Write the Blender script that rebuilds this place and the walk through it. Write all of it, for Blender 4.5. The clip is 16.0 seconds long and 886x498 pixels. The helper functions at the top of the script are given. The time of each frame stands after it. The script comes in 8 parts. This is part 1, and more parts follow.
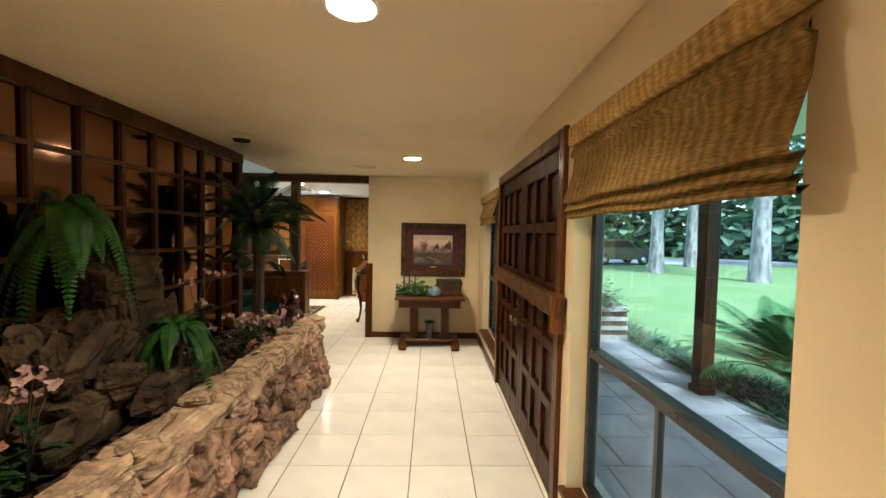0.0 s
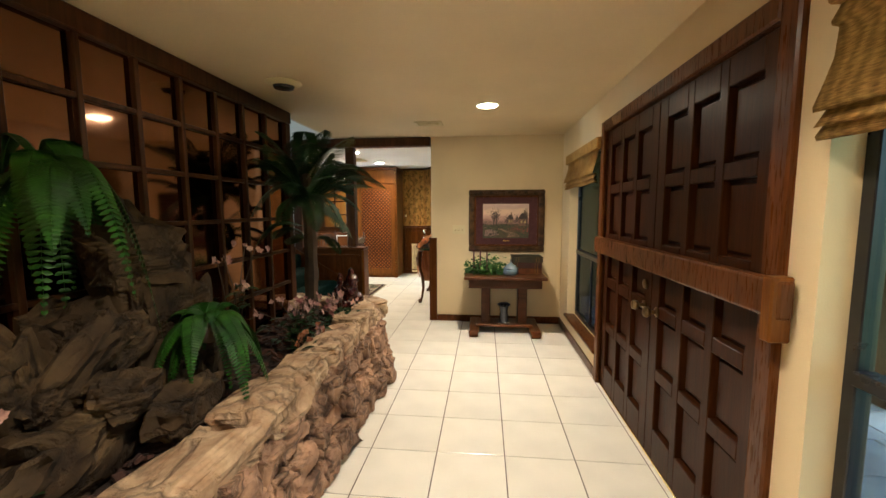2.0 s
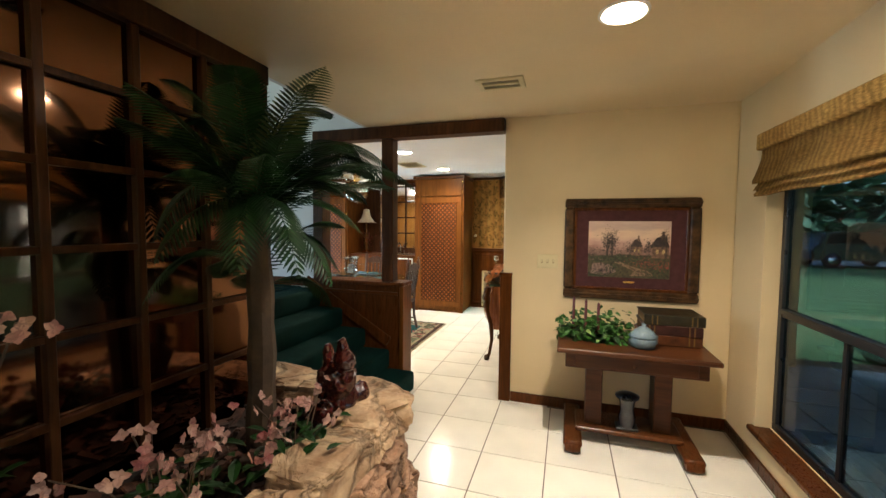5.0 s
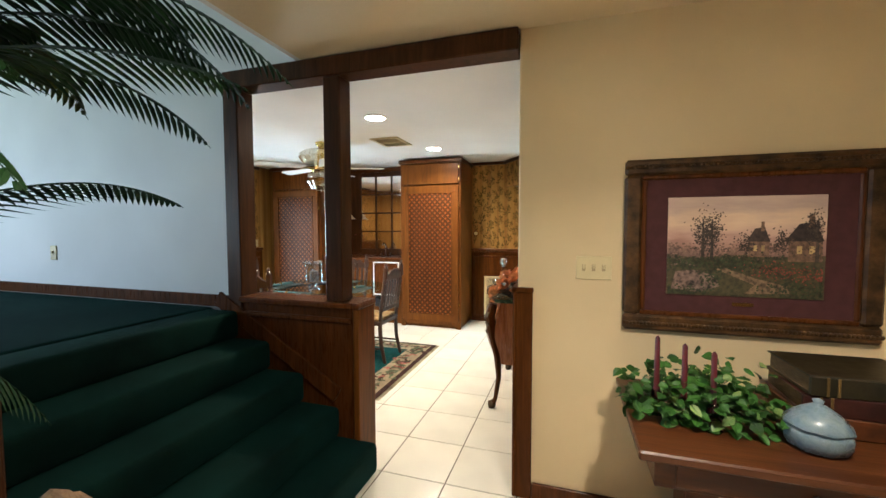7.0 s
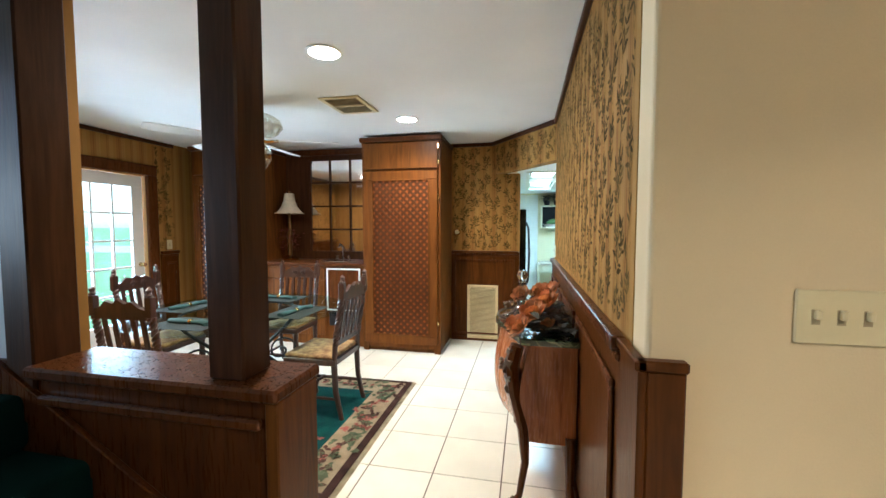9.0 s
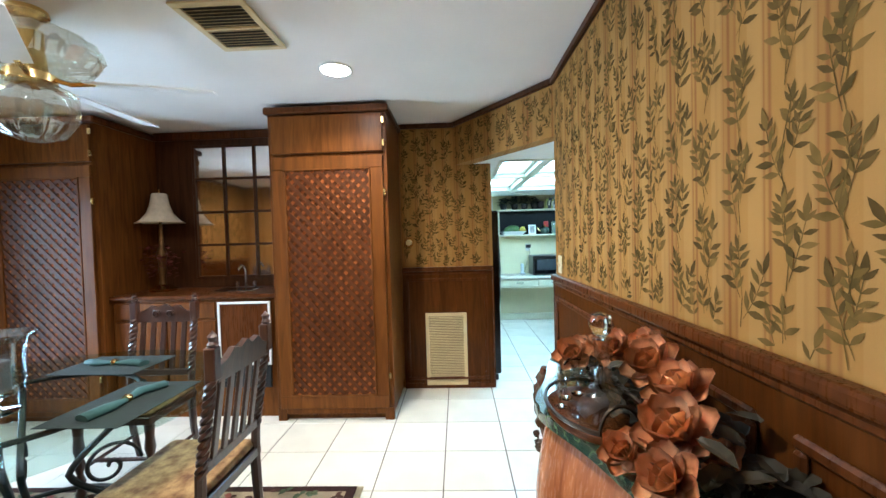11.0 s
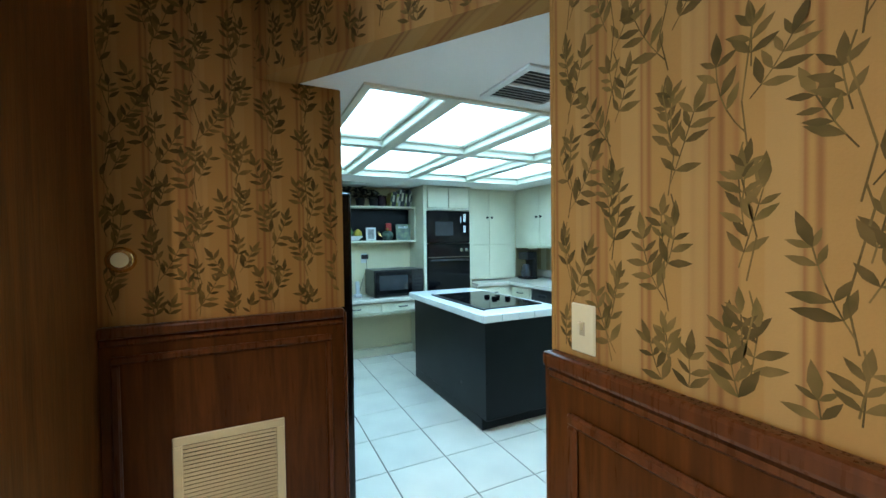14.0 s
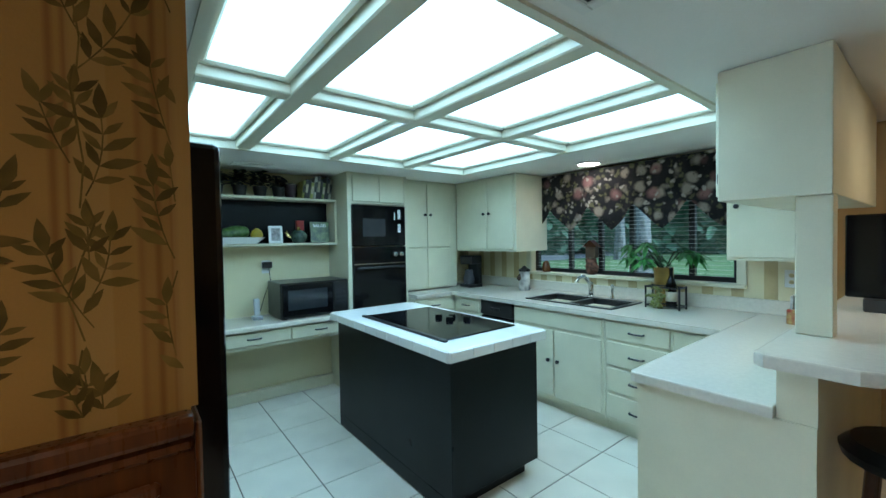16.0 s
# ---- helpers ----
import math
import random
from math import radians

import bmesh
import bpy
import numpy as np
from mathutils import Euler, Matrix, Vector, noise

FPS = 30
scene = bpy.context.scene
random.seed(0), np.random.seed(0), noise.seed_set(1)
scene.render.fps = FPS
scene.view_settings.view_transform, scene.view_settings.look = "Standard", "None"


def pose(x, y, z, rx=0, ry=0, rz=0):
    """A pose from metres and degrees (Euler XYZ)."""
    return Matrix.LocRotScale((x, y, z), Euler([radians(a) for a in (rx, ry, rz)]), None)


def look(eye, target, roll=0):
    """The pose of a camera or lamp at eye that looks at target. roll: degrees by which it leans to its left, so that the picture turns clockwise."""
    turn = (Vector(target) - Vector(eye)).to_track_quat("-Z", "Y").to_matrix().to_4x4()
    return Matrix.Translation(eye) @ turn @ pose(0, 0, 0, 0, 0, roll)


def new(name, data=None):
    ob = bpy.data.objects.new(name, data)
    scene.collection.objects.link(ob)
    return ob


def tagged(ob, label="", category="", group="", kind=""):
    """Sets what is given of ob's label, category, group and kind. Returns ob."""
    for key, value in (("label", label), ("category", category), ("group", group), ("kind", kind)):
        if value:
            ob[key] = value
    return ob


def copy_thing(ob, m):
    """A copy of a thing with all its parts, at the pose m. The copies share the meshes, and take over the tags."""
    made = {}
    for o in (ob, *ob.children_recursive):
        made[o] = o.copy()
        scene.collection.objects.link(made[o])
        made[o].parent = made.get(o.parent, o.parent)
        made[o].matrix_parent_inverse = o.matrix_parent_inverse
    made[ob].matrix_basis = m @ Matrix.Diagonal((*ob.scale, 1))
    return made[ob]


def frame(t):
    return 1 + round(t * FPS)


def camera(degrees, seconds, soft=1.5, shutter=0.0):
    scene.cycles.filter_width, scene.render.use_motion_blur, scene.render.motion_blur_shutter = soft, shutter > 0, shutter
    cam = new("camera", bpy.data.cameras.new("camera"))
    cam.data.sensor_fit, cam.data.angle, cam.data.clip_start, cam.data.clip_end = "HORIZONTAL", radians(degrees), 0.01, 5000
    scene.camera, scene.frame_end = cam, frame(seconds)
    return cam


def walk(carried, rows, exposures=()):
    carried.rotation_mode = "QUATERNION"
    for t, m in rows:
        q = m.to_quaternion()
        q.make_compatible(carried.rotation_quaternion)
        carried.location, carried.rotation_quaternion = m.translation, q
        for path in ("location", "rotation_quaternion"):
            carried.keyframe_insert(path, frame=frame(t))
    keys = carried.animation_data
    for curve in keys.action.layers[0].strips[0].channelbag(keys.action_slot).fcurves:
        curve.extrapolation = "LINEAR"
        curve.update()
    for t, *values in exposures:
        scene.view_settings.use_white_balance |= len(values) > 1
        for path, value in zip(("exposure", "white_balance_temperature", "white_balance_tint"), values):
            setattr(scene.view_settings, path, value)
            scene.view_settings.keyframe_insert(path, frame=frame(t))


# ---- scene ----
cam = camera(96.6, 16.0)
PATH = [
    (0, (0.95, 0.403, 1.604), (1.012, 2.4, 1.524), 1.2),
    (0.5, (0.867, 0.537, 1.556), (0.837, 2.532, 1.419), 1.9),
    (1, (0.761, 0.737, 1.53), (0.666, 2.725, 1.338), 2.1),
    (1.5, (0.71, 0.92, 1.506), (0.57, 2.904, 1.304), 1.1),
    (2, (0.707, 1.176, 1.502), (0.499, 3.155, 1.302), -0.2),
    (2.5, (0.698, 1.419, 1.51), (0.389, 3.387, 1.337), -0.5),
    (3, (0.651, 1.712, 1.519), (0.27, 3.67, 1.366), -0.2),
    (3.5, (0.611, 2.002, 1.546), (0.19, 3.953, 1.417), 0.0),
    (4, (0.579, 2.313, 1.56), (0.09, 4.249, 1.442), 0.5),
    (6.3, (0.343, 3.85, 1.442), (-0.297, 5.741, 1.335), -0.1),
    (6.5, (0.305, 3.974, 1.443), (-0.32, 5.871, 1.337), 0.4),
    (7, (0.253, 4.317, 1.43), (-0.355, 6.219, 1.327), -0.1),
    (7.5, (0.145, 4.614, 1.412), (-0.489, 6.508, 1.315), 0.9),
    (8, (0.024, 4.935, 1.404), (-0.562, 6.844, 1.299), 1.1),
    (8.5, (-0.132, 5.173, 1.425), (-0.611, 7.111, 1.304), 0.4),
    (10.8, (-0.64, 6.54, 1.395), (-0.793, 8.534, 1.338), -1.1),
    (11, (-0.673, 6.657, 1.387), (-0.746, 8.655, 1.333), -1.6),
    (11.5, (-0.688, 6.975, 1.396), (-0.605, 8.972, 1.308), -1.9),
    (12, (-0.695, 7.312, 1.389), (-0.481, 9.297, 1.273), -1.3),
    (12.5, (-0.756, 7.652, 1.395), (-0.362, 9.61, 1.281), -0.3),
    (13, (-0.753, 7.952, 1.391), (-0.229, 9.88, 1.303), 0.2),
    (13.5, (-0.723, 8.254, 1.391), (-0.049, 10.135, 1.327), -0.2),
    (14, (-0.702, 8.566, 1.409), (0.163, 10.369, 1.363), -0.8),
    (14.5, (-0.657, 8.826, 1.417), (0.325, 10.568, 1.378), -1.7),
    (15, (-0.57, 9.088, 1.406), (0.503, 10.775, 1.369), -1.8),
    (15.5, (-0.496, 9.3, 1.402), (0.669, 10.925, 1.361), -1.7),
    (16, (-0.433, 9.461, 1.417), (0.795, 11.038, 1.371), -1.0),
]
EXPOSURES = [(0, 1.84, 6300, 10), (4, 1.88, 6200, 10), (7, 1.92, 6000, 10), (8.5, 1.84, 5650, 10), (11, 1.70, 5300, 10), (12, 1.38, 5250, 10), (13, 1.06, 5250, 10), (14, 0.90, 5300, 10), (15, 0.65, 5350, 10), (16, 0.38, 5550, 10)]
walk(cam, [(t, look(eye, target, roll)) for t, eye, target, roll in PATH], EXPOSURES)

# ---- sky, sun and lamps ----
world = bpy.data.worlds.new("world")
scene.world = world
world.use_nodes = True
wn = world.node_tree
sky = wn.nodes.new("ShaderNodeTexSky")
sky.sky_type, sky.sun_disc = "NISHITA", False
sky.sun_elevation, sky.sun_rotation = radians(55), radians(200)
wn.links.new(sky.outputs[0], wn.nodes["Background"].inputs[0])
wn.nodes["Background"].inputs[1].default_value = 0.15
sun = new("sun", bpy.data.lights.new("sun", "SUN"))
sun.data.energy, sun.data.angle, sun.data.color = 2.4, radians(14), (1, 0.98, 0.94)
sun.matrix_world = look((20, -30, 50), (6, 3, 0))

WARM, DAY = (1.0, 0.87, 0.71), (0.80, 0.92, 1.0)


def area(name, at, target, w, h, watts, colour, shape="RECTANGLE", spread=180):
    lamp = new(name, bpy.data.lights.new(name, "AREA"))
    lamp.data.shape, lamp.data.size, lamp.data.size_y = shape, w, h
    lamp.data.energy, lamp.data.color, lamp.data.spread = watts, colour, radians(spread)
    lamp.matrix_world = look(at, target)
    return lamp


# the last foyer can, at y -0.9, is added behind the walk, unseen
FOYER_CANS = [(0.64, 1.91), (0.726, 4.88), (0.60, -0.9)]
DINING_CANS = [(-1.39, 9.08, 140, 7.6), (-1.44, 7.6, 160, 8.8), (-3.5, 7.5, 160, 8.8)]
for x, y in FOYER_CANS:
    area("can_lamp", (x, y, 2.428), (x, y, 0), 0.012, 0.012, 8.6, WARM, "DISK", 128)
for x, y, spread, watts in DINING_CANS:
    area("can_lamp", (x, y, 2.428), (x, y, 0), 0.012, 0.012, watts, (1.0, 0.82, 0.57), "DISK", spread)
# added lamp, out of view: inferred from warm light on the bar side
UNSEEN_BREAKFAST_CAN = (2.05, 9.15)
area("can_lamp", (*UNSEEN_BREAKFAST_CAN, 2.046), (*UNSEEN_BREAKFAST_CAN, 0), 0.03, 0.03, 1.6, (1.0, 0.66, 0.30), "DISK", 160)
# daylight in the openings
area("day_french_door", (-4.95, 8.8, 1.15), (0, 8.6, 1.0), 0.9, 1.9, 40, DAY, "RECTANGLE", 110)
area("day_living_room", (-5.9, 4.0, 1.55), (-2, 5.5, 1.25), 2.2, 1.0, 16, (0.72, 0.88, 1.0))


# ---- building helpers ----
def put(name, bm, material, parent=None, label="", smooth=False, category="", kind="", group=""):
    me = bpy.data.meshes.new(name)
    bm.normal_update()
    bm.to_mesh(me)
    bm.free()
    for m in (material if isinstance(material, (list, tuple)) else [material]):
        me.materials.append(m)
    if smooth:
        me.shade_smooth()
        me.set_sharp_from_angle(angle=radians(42))
    ob = new(name, me)
    ob.parent = parent
    return tagged(ob, label, category, group, kind)


def part(name, bm, material, parent, label="", smooth=False):
    return put(name, bm, material, parent, label, smooth)


def thing(name, label, category, group="", at=(0, 0, 0), turn=0):
    ob = new(name)
    ob.empty_display_size = 0.1
    ob.matrix_world = pose(*at, 0, 0, turn)
    return tagged(ob, label, category, group)


def box(x0, x1, y0, y1, z0, z1, bevel=0.0, bm=None, seg=1):
    own = bm is None
    b = bmesh.new()
    bmesh.ops.create_cube(b, size=1, matrix=Matrix.Translation(((x0 + x1) / 2, (y0 + y1) / 2, (z0 + z1) / 2))
                          @ Matrix.Diagonal((abs(x1 - x0), abs(y1 - y0), abs(z1 - z0), 1)))
    if bevel:
        bmesh.ops.bevel(b, geom=b.edges[:], offset=bevel, segments=seg, affect="EDGES", profile=0.5)
    return b if own else join(bm, b)


def join(bm, other, m=None):
    """Adds other to bm, at m."""
    seen = {}
    for v in other.verts:
        seen[v] = bm.verts.new(m @ v.co if m else v.co)
    for f in other.faces:
        try:
            g = bm.faces.new([seen[v] for v in f.verts])
            g.smooth, g.material_index = f.smooth, f.material_index
        except ValueError:
            pass
    other.free()
    return bm


def moved(bm, m):
    bmesh.ops.transform(bm, matrix=m, verts=bm.verts)
    return bm


def boxes(rows, bevel=0.0):
    bm = bmesh.new()
    for r in rows:
        box(*r, bevel=bevel, bm=bm)
    return bm


def lathe(profile, segs=20, m=None, bm=None, lobes=0, depth=0.0):
    """Turns a list of (radius, height) round z; lobes flute it."""
    b = bmesh.new()
    rings = []
    for r, z in profile:
        ring = []
        for i in range(segs):
            a = 2 * math.pi * i / segs
            rr = r * (1 + depth * math.cos(lobes * a)) if lobes else r
            ring.append(b.verts.new((rr * math.cos(a), rr * math.sin(a), z)))
        rings.append(ring)
    for lo, hi in zip(rings, rings[1:]):
        for i in range(segs):
            b.faces.new((lo[i], lo[(i + 1) % segs], hi[(i + 1) % segs], hi[i])).smooth = True
    if profile[0][0] > 1e-5:
        b.faces.new(rings[0][::-1])
    if profile[-1][0] > 1e-5:
        b.faces.new(rings[-1])
    bmesh.ops.remove_doubles(b, verts=b.verts, dist=1e-6)
    if m:
        moved(b, m)
    return b if bm is None else join(bm, b)


def tube(points, radius, segs=8, bm=None, radii=None):
    """A round bar along points."""
    b = bmesh.new()
    pts = [Vector(p) for p in points]
    rings = []
    side = None
    for i, p in enumerate(pts):
        way = (pts[min(i + 1, len(pts) - 1)] - pts[max(i - 1, 0)]).normalized()
        if side is None:
            side = way.orthogonal().normalized()
        side = (side - way * side.dot(way)).normalized()
        up = way.cross(side)
        r = radii[i] if radii else radius
        rings.append([b.verts.new(p + r * (math.cos(2 * math.pi * k / segs) * side + math.sin(2 * math.pi * k / segs) * up)) for k in range(segs)])
    for lo, hi in zip(rings, rings[1:]):
        for k in range(segs):
            b.faces.new((lo[k], lo[(k + 1) % segs], hi[(k + 1) % segs], hi[k])).smooth = True
    b.faces.new(rings[0][::-1])
    b.faces.new(rings[-1])
    return b if bm is None else join(bm, b)


def prism(outline, z0, z1, bevel=0.0, m=None):
    """Raises a flat outline of (x, y) from z0 to z1."""
    b = bmesh.new()
    lo = [b.verts.new((x, y, z0)) for x, y in outline]
    hi = [b.verts.new((x, y, z1)) for x, y in outline]
    b.faces.new(lo[::-1])
    top = b.faces.new(hi)
    for i in range(len(lo)):
        j = (i + 1) % len(lo)
        b.faces.new((lo[i], lo[j], hi[j], hi[i]))
    if bevel:
        bmesh.ops.bevel(b, geom=[e for e in top.edges], offset=bevel, segments=2, affect="EDGES", profile=0.5)
    if m:
        moved(b, m)
    return b


def ring_frame(y0, y1, z0, z1, x0, x1, w, bevel=0.004):
    """A picture-frame of four bars in a y-z plane, x0 to x1 deep, w wide."""
    return boxes([(x0, x1, y0, y1, z0, z0 + w), (x0, x1, y0, y1, z1 - w, z1), (x0, x1, y0, y0 + w, z0 + w, z1 - w), (x0, x1, y1 - w, y1, z0 + w, z1 - w)], bevel)


def frame_x(x0, x1, z0, z1, y0, y1, w, bevel=0.004):
    """The same in an x-z plane."""
    return boxes([(x0, x1, y0, y1, z0, z0 + w), (x0, x1, y0, y1, z1 - w, z1), (x0, x0 + w, y0, y1, z0 + w, z1 - w), (x1 - w, x1, y0, y1, z0 + w, z1 - w)], bevel)


def rough_blob(seed, sx, sy, sz, detail=3, amp=0.25, freq=2.2):
    """A weathered stone lump."""
    b = bmesh.new()
    bmesh.ops.create_icosphere(b, subdivisions=detail, radius=1)
    off = Vector((seed * 7.1, seed * 3.3, seed * 1.7))
    for v in b.verts:
        d = noise.fractal(v.co * freq * 0.5 + off, 0.8, 2.0, 4) * amp + (abs(noise.noise(v.co * freq * 2 + off)) - 0.25) * amp * 0.6
        c = v.co * (1 + d)
        v.co = Vector((c.x * sx, c.y * sy, c.z * sz))
    for f in b.faces:
        f.smooth = True
    return b


# ---- materials ----
def material(name, colour, rough=0.6, metal=0.0, vary=0.12, scale=6.0, bump=0.0, bump_scale=60.0, coat=0.0, stretch=(1, 1, 1), second=None, island=0.0, spec=0.5):
    """A surface with two scales of variation in object space; second: a colour that large patches tend to."""
    m = bpy.data.materials.new(name)
    m.use_nodes = True
    t = m.node_tree
    n, link = t.nodes, t.links.new
    p = n["Principled BSDF"]
    p.inputs["Roughness"].default_value, p.inputs["Metallic"].default_value = rough, metal
    p.inputs["Coat Weight"].default_value = coat
    p.inputs["Specular IOR Level"].default_value = spec
    p.inputs["Coat Roughness"].default_value = 0.12
    tc = n.new("ShaderNodeTexCoord")
    mp = n.new("ShaderNodeMapping")
    mp.inputs["Scale"].default_value = stretch
    link(tc.outputs["Object"], mp.inputs[0])
    big, fine = n.new("ShaderNodeTexNoise"), n.new("ShaderNodeTexNoise")
    big.inputs["Scale"].default_value, big.inputs["Detail"].default_value = scale, 5
    fine.inputs["Scale"].default_value, fine.inputs["Detail"].default_value = bump_scale, 4
    link(mp.outputs[0], big.inputs[0])
    link(mp.outputs[0], fine.inputs[0])
    mix = n.new("ShaderNodeMix")
    mix.data_type = "RGBA"
    a = Vector(colour)
    b = Vector(second) if second else a * (1 - 2 * vary)
    mix.inputs[6].default_value = (*(a * (1 + vary)), 1) if not second else (*a, 1)
    mix.inputs[7].default_value = (*b, 1)
    ramp = n.new("ShaderNodeMapRange")
    ramp.inputs["From Min"].default_value, ramp.inputs["From Max"].default_value = 0.32, 0.68
    link(big.outputs[0], ramp.inputs[0])
    link(ramp.outputs[0], mix.inputs[0])
    hsv = n.new("ShaderNodeHueSaturation")
    link(mix.outputs[2], hsv.inputs["Color"])
    val = n.new("ShaderNodeMapRange")
    val.inputs["To Min"].default_value, val.inputs["To Max"].default_value = 1 - vary * 0.8, 1 + vary * 0.8
    link(fine.outputs[0], val.inputs[0])
    if island:
        info, geo = n.new("ShaderNodeObjectInfo"), n.new("ShaderNodeNewGeometry")
        add, frac, mul, rng = (n.new("ShaderNodeMath") for _ in range(4))
        frac.operation, mul.operation = "FRACT", "MULTIPLY"
        link(info.outputs["Random"], add.inputs[0])
        link(geo.outputs["Random Per Island"], add.inputs[1])
        link(add.outputs[0], frac.inputs[0])
        mr = n.new("ShaderNodeMapRange")
        mr.inputs["To Min"].default_value, mr.inputs["To Max"].default_value = 1 - island, 1 + island
        link(frac.outputs[0], mr.inputs[0])
        link(val.outputs[0], mul.inputs[0])
        link(mr.outputs[0], mul.inputs[1])
        link(mul.outputs[0], hsv.inputs["Value"])
    else:
        link(val.outputs[0], hsv.inputs["Value"])
    link(hsv.outputs[0], p.inputs["Base Color"])
    rr = n.new("ShaderNodeMapRange")
    rr.inputs["To Min"].default_value, rr.inputs["To Max"].default_value = max(rough - 0.08, 0.02), min(rough + 0.08, 1)
    link(big.outputs[0], rr.inputs[0])
    link(rr.outputs[0], p.inputs["Roughness"])
    if bump:
        bp = n.new("ShaderNodeBump")
        bp.inputs["Strength"].default_value, bp.inputs["Distance"].default_value = min(bump, 1.0), 0.004
        link(fine.outputs[0], bp.inputs["Height"])
        link(bp.outputs[0], p.inputs["Normal"])
    return m


def wood(name, dark, light, rough=0.35, coat=0.3, along="z", scale=1.0, spec=0.45):
    """Varnished timber with grain along one axis."""
    m = bpy.data.materials.new(name)
    m.use_nodes = True
    t = m.node_tree
    n, link = t.nodes, t.links.new
    p = n["Principled BSDF"]
    p.inputs["Coat Weight"].default_value, p.inputs["Coat Roughness"].default_value = coat, 0.18
    p.inputs["Specular IOR Level"].default_value = spec
    tc, mp = n.new("ShaderNodeTexCoord"), n.new("ShaderNodeMapping")
    s = {"x": (1.2, 14, 14), "y": (14, 1.2, 14), "z": (14, 14, 1.2)}[along]
    mp.inputs["Scale"].default_value = [c * scale for c in s]
    link(tc.outputs["Object"], mp.inputs[0])
    grain, pores, cloud = (n.new("ShaderNodeTexNoise") for _ in range(3))
    grain.inputs["Scale"].default_value, grain.inputs["Detail"].default_value, grain.inputs["Distortion"].default_value = 1.6, 6, 1.2
    pores.inputs["Scale"].default_value, pores.inputs["Detail"].default_value = 9, 4
    cloud.inputs["Scale"].default_value = 2.0
    link(mp.outputs[0], grain.inputs[0])
    link(mp.outputs[0], pores.inputs[0])
    link(tc.outputs["Object"], cloud.inputs[0])
    mix = n.new("ShaderNodeMix")
    mix.data_type = "RGBA"
    mix.inputs[6].default_value, mix.inputs[7].default_value = (*dark, 1), (*light, 1)
    r = n.new("ShaderNodeMapRange")
    r.inputs["From Min"].default_value, r.inputs["From Max"].default_value = 0.3, 0.7
    link(grain.outputs[0], r.inputs[0])
    link(r.outputs[0], mix.inputs[0])
    hsv = n.new("ShaderNodeHueSaturation")
    link(mix.outputs[2], hsv.inputs["Color"])
    v1, v2, mul = n.new("ShaderNodeMapRange"), n.new("ShaderNodeMapRange"), n.new("ShaderNodeMath")
    v1.inputs["To Min"].default_value, v1.inputs["To Max"].default_value = 0.78, 1.2
    v2.inputs["To Min"].default_value, v2.inputs["To Max"].default_value = 0.8, 1.2
    mul.operation = "MULTIPLY"
    link(pores.outputs[0], v1.inputs[0])
    link(cloud.outputs[0], v2.inputs[0])
    link(v1.outputs[0], mul.inputs[0])
    link(v2.outputs[0], mul.inputs[1])
    link(mul.outputs[0], hsv.inputs["Value"])
    link(hsv.outputs[0], p.inputs["Base Color"])
    rr = n.new("ShaderNodeMapRange")
    rr.inputs["To Min"].default_value, rr.inputs["To Max"].default_value = rough - 0.08, rough + 0.1
    link(pores.outputs[0], rr.inputs[0])
    link(rr.outputs[0], p.inputs["Roughness"])
    bp = n.new("ShaderNodeBump")
    bp.inputs["Strength"].default_value, bp.inputs["Distance"].default_value = 0.25, 0.002
    link(pores.outputs[0], bp.inputs["Height"])
    link(bp.outputs[0], p.inputs["Normal"])
    return m


def glow(name, colour, strength):
    m = bpy.data.materials.new(name)
    m.use_nodes = True
    p = m.node_tree.nodes["Principled BSDF"]
    p.inputs["Base Color"].default_value = (0.8, 0.8, 0.8, 1)
    p.inputs["Emission Color"].default_value, p.inputs["Emission Strength"].default_value = (*colour, 1), strength
    return m


def glass(name, colour=(1, 1, 1), rough=0.0, ior=1.45, thin=False, gloss=0.07):
    m = bpy.data.materials.new(name)
    m.use_nodes = True
    t = m.node_tree
    if thin:
        n, link = t.nodes, t.links.new
        tr, gl, mx = n.new("ShaderNodeBsdfTransparent"), n.new("ShaderNodeBsdfGlossy"), n.new("ShaderNodeMixShader")
        tr.inputs[0].default_value = (*colour, 1)
        gl.inputs["Roughness"].default_value = 0.02
        mx.inputs[0].default_value = gloss
        link(tr.outputs[0], mx.inputs[1])
        link(gl.outputs[0], mx.inputs[2])
        link(mx.outputs[0], n["Material Output"].inputs[0])
        return m
    p = t.nodes["Principled BSDF"]
    p.inputs["Base Color"].default_value = (*colour, 1)
    p.inputs["Transmission Weight"].default_value, p.inputs["Roughness"].default_value, p.inputs["IOR"].default_value = 1, rough, ior
    return m


PAINT_CREAM = material("cream_wall_paint", (0.67, 0.525, 0.305), 0.55, vary=0.04, scale=1.5, bump=0.12, bump_scale=180)
PAINT_CEIL = material("ceiling_paint", (0.70, 0.555, 0.335), 0.5, vary=0.03, scale=1.2, bump=0.35, bump_scale=90)
PAINT_WHITE = material("white_ceiling_paint", (0.80, 0.79, 0.75), 0.6, vary=0.03, scale=1.2, bump=0.25, bump_scale=90)
PAINT_LIVING = material("pale_wall_paint", (0.78, 0.78, 0.76), 0.6, vary=0.03, scale=1.5, bump=0.1, bump_scale=180)
PAINT_YELLOW = material("pale_yellow_wall_paint", (0.72, 0.66, 0.42), 0.6, vary=0.05, scale=1.5, bump=0.1, bump_scale=160)
CABINET_CREAM = material("cream_cabinet_enamel", (0.66, 0.635, 0.47), 0.38, vary=0.04, scale=3, bump=0.06, bump_scale=120)
TILE = material("glazed_cream_floor_tile", (0.78, 0.74, 0.64), 0.16, vary=0.04, scale=3, bump=0.05, bump_scale=25, island=0.035)
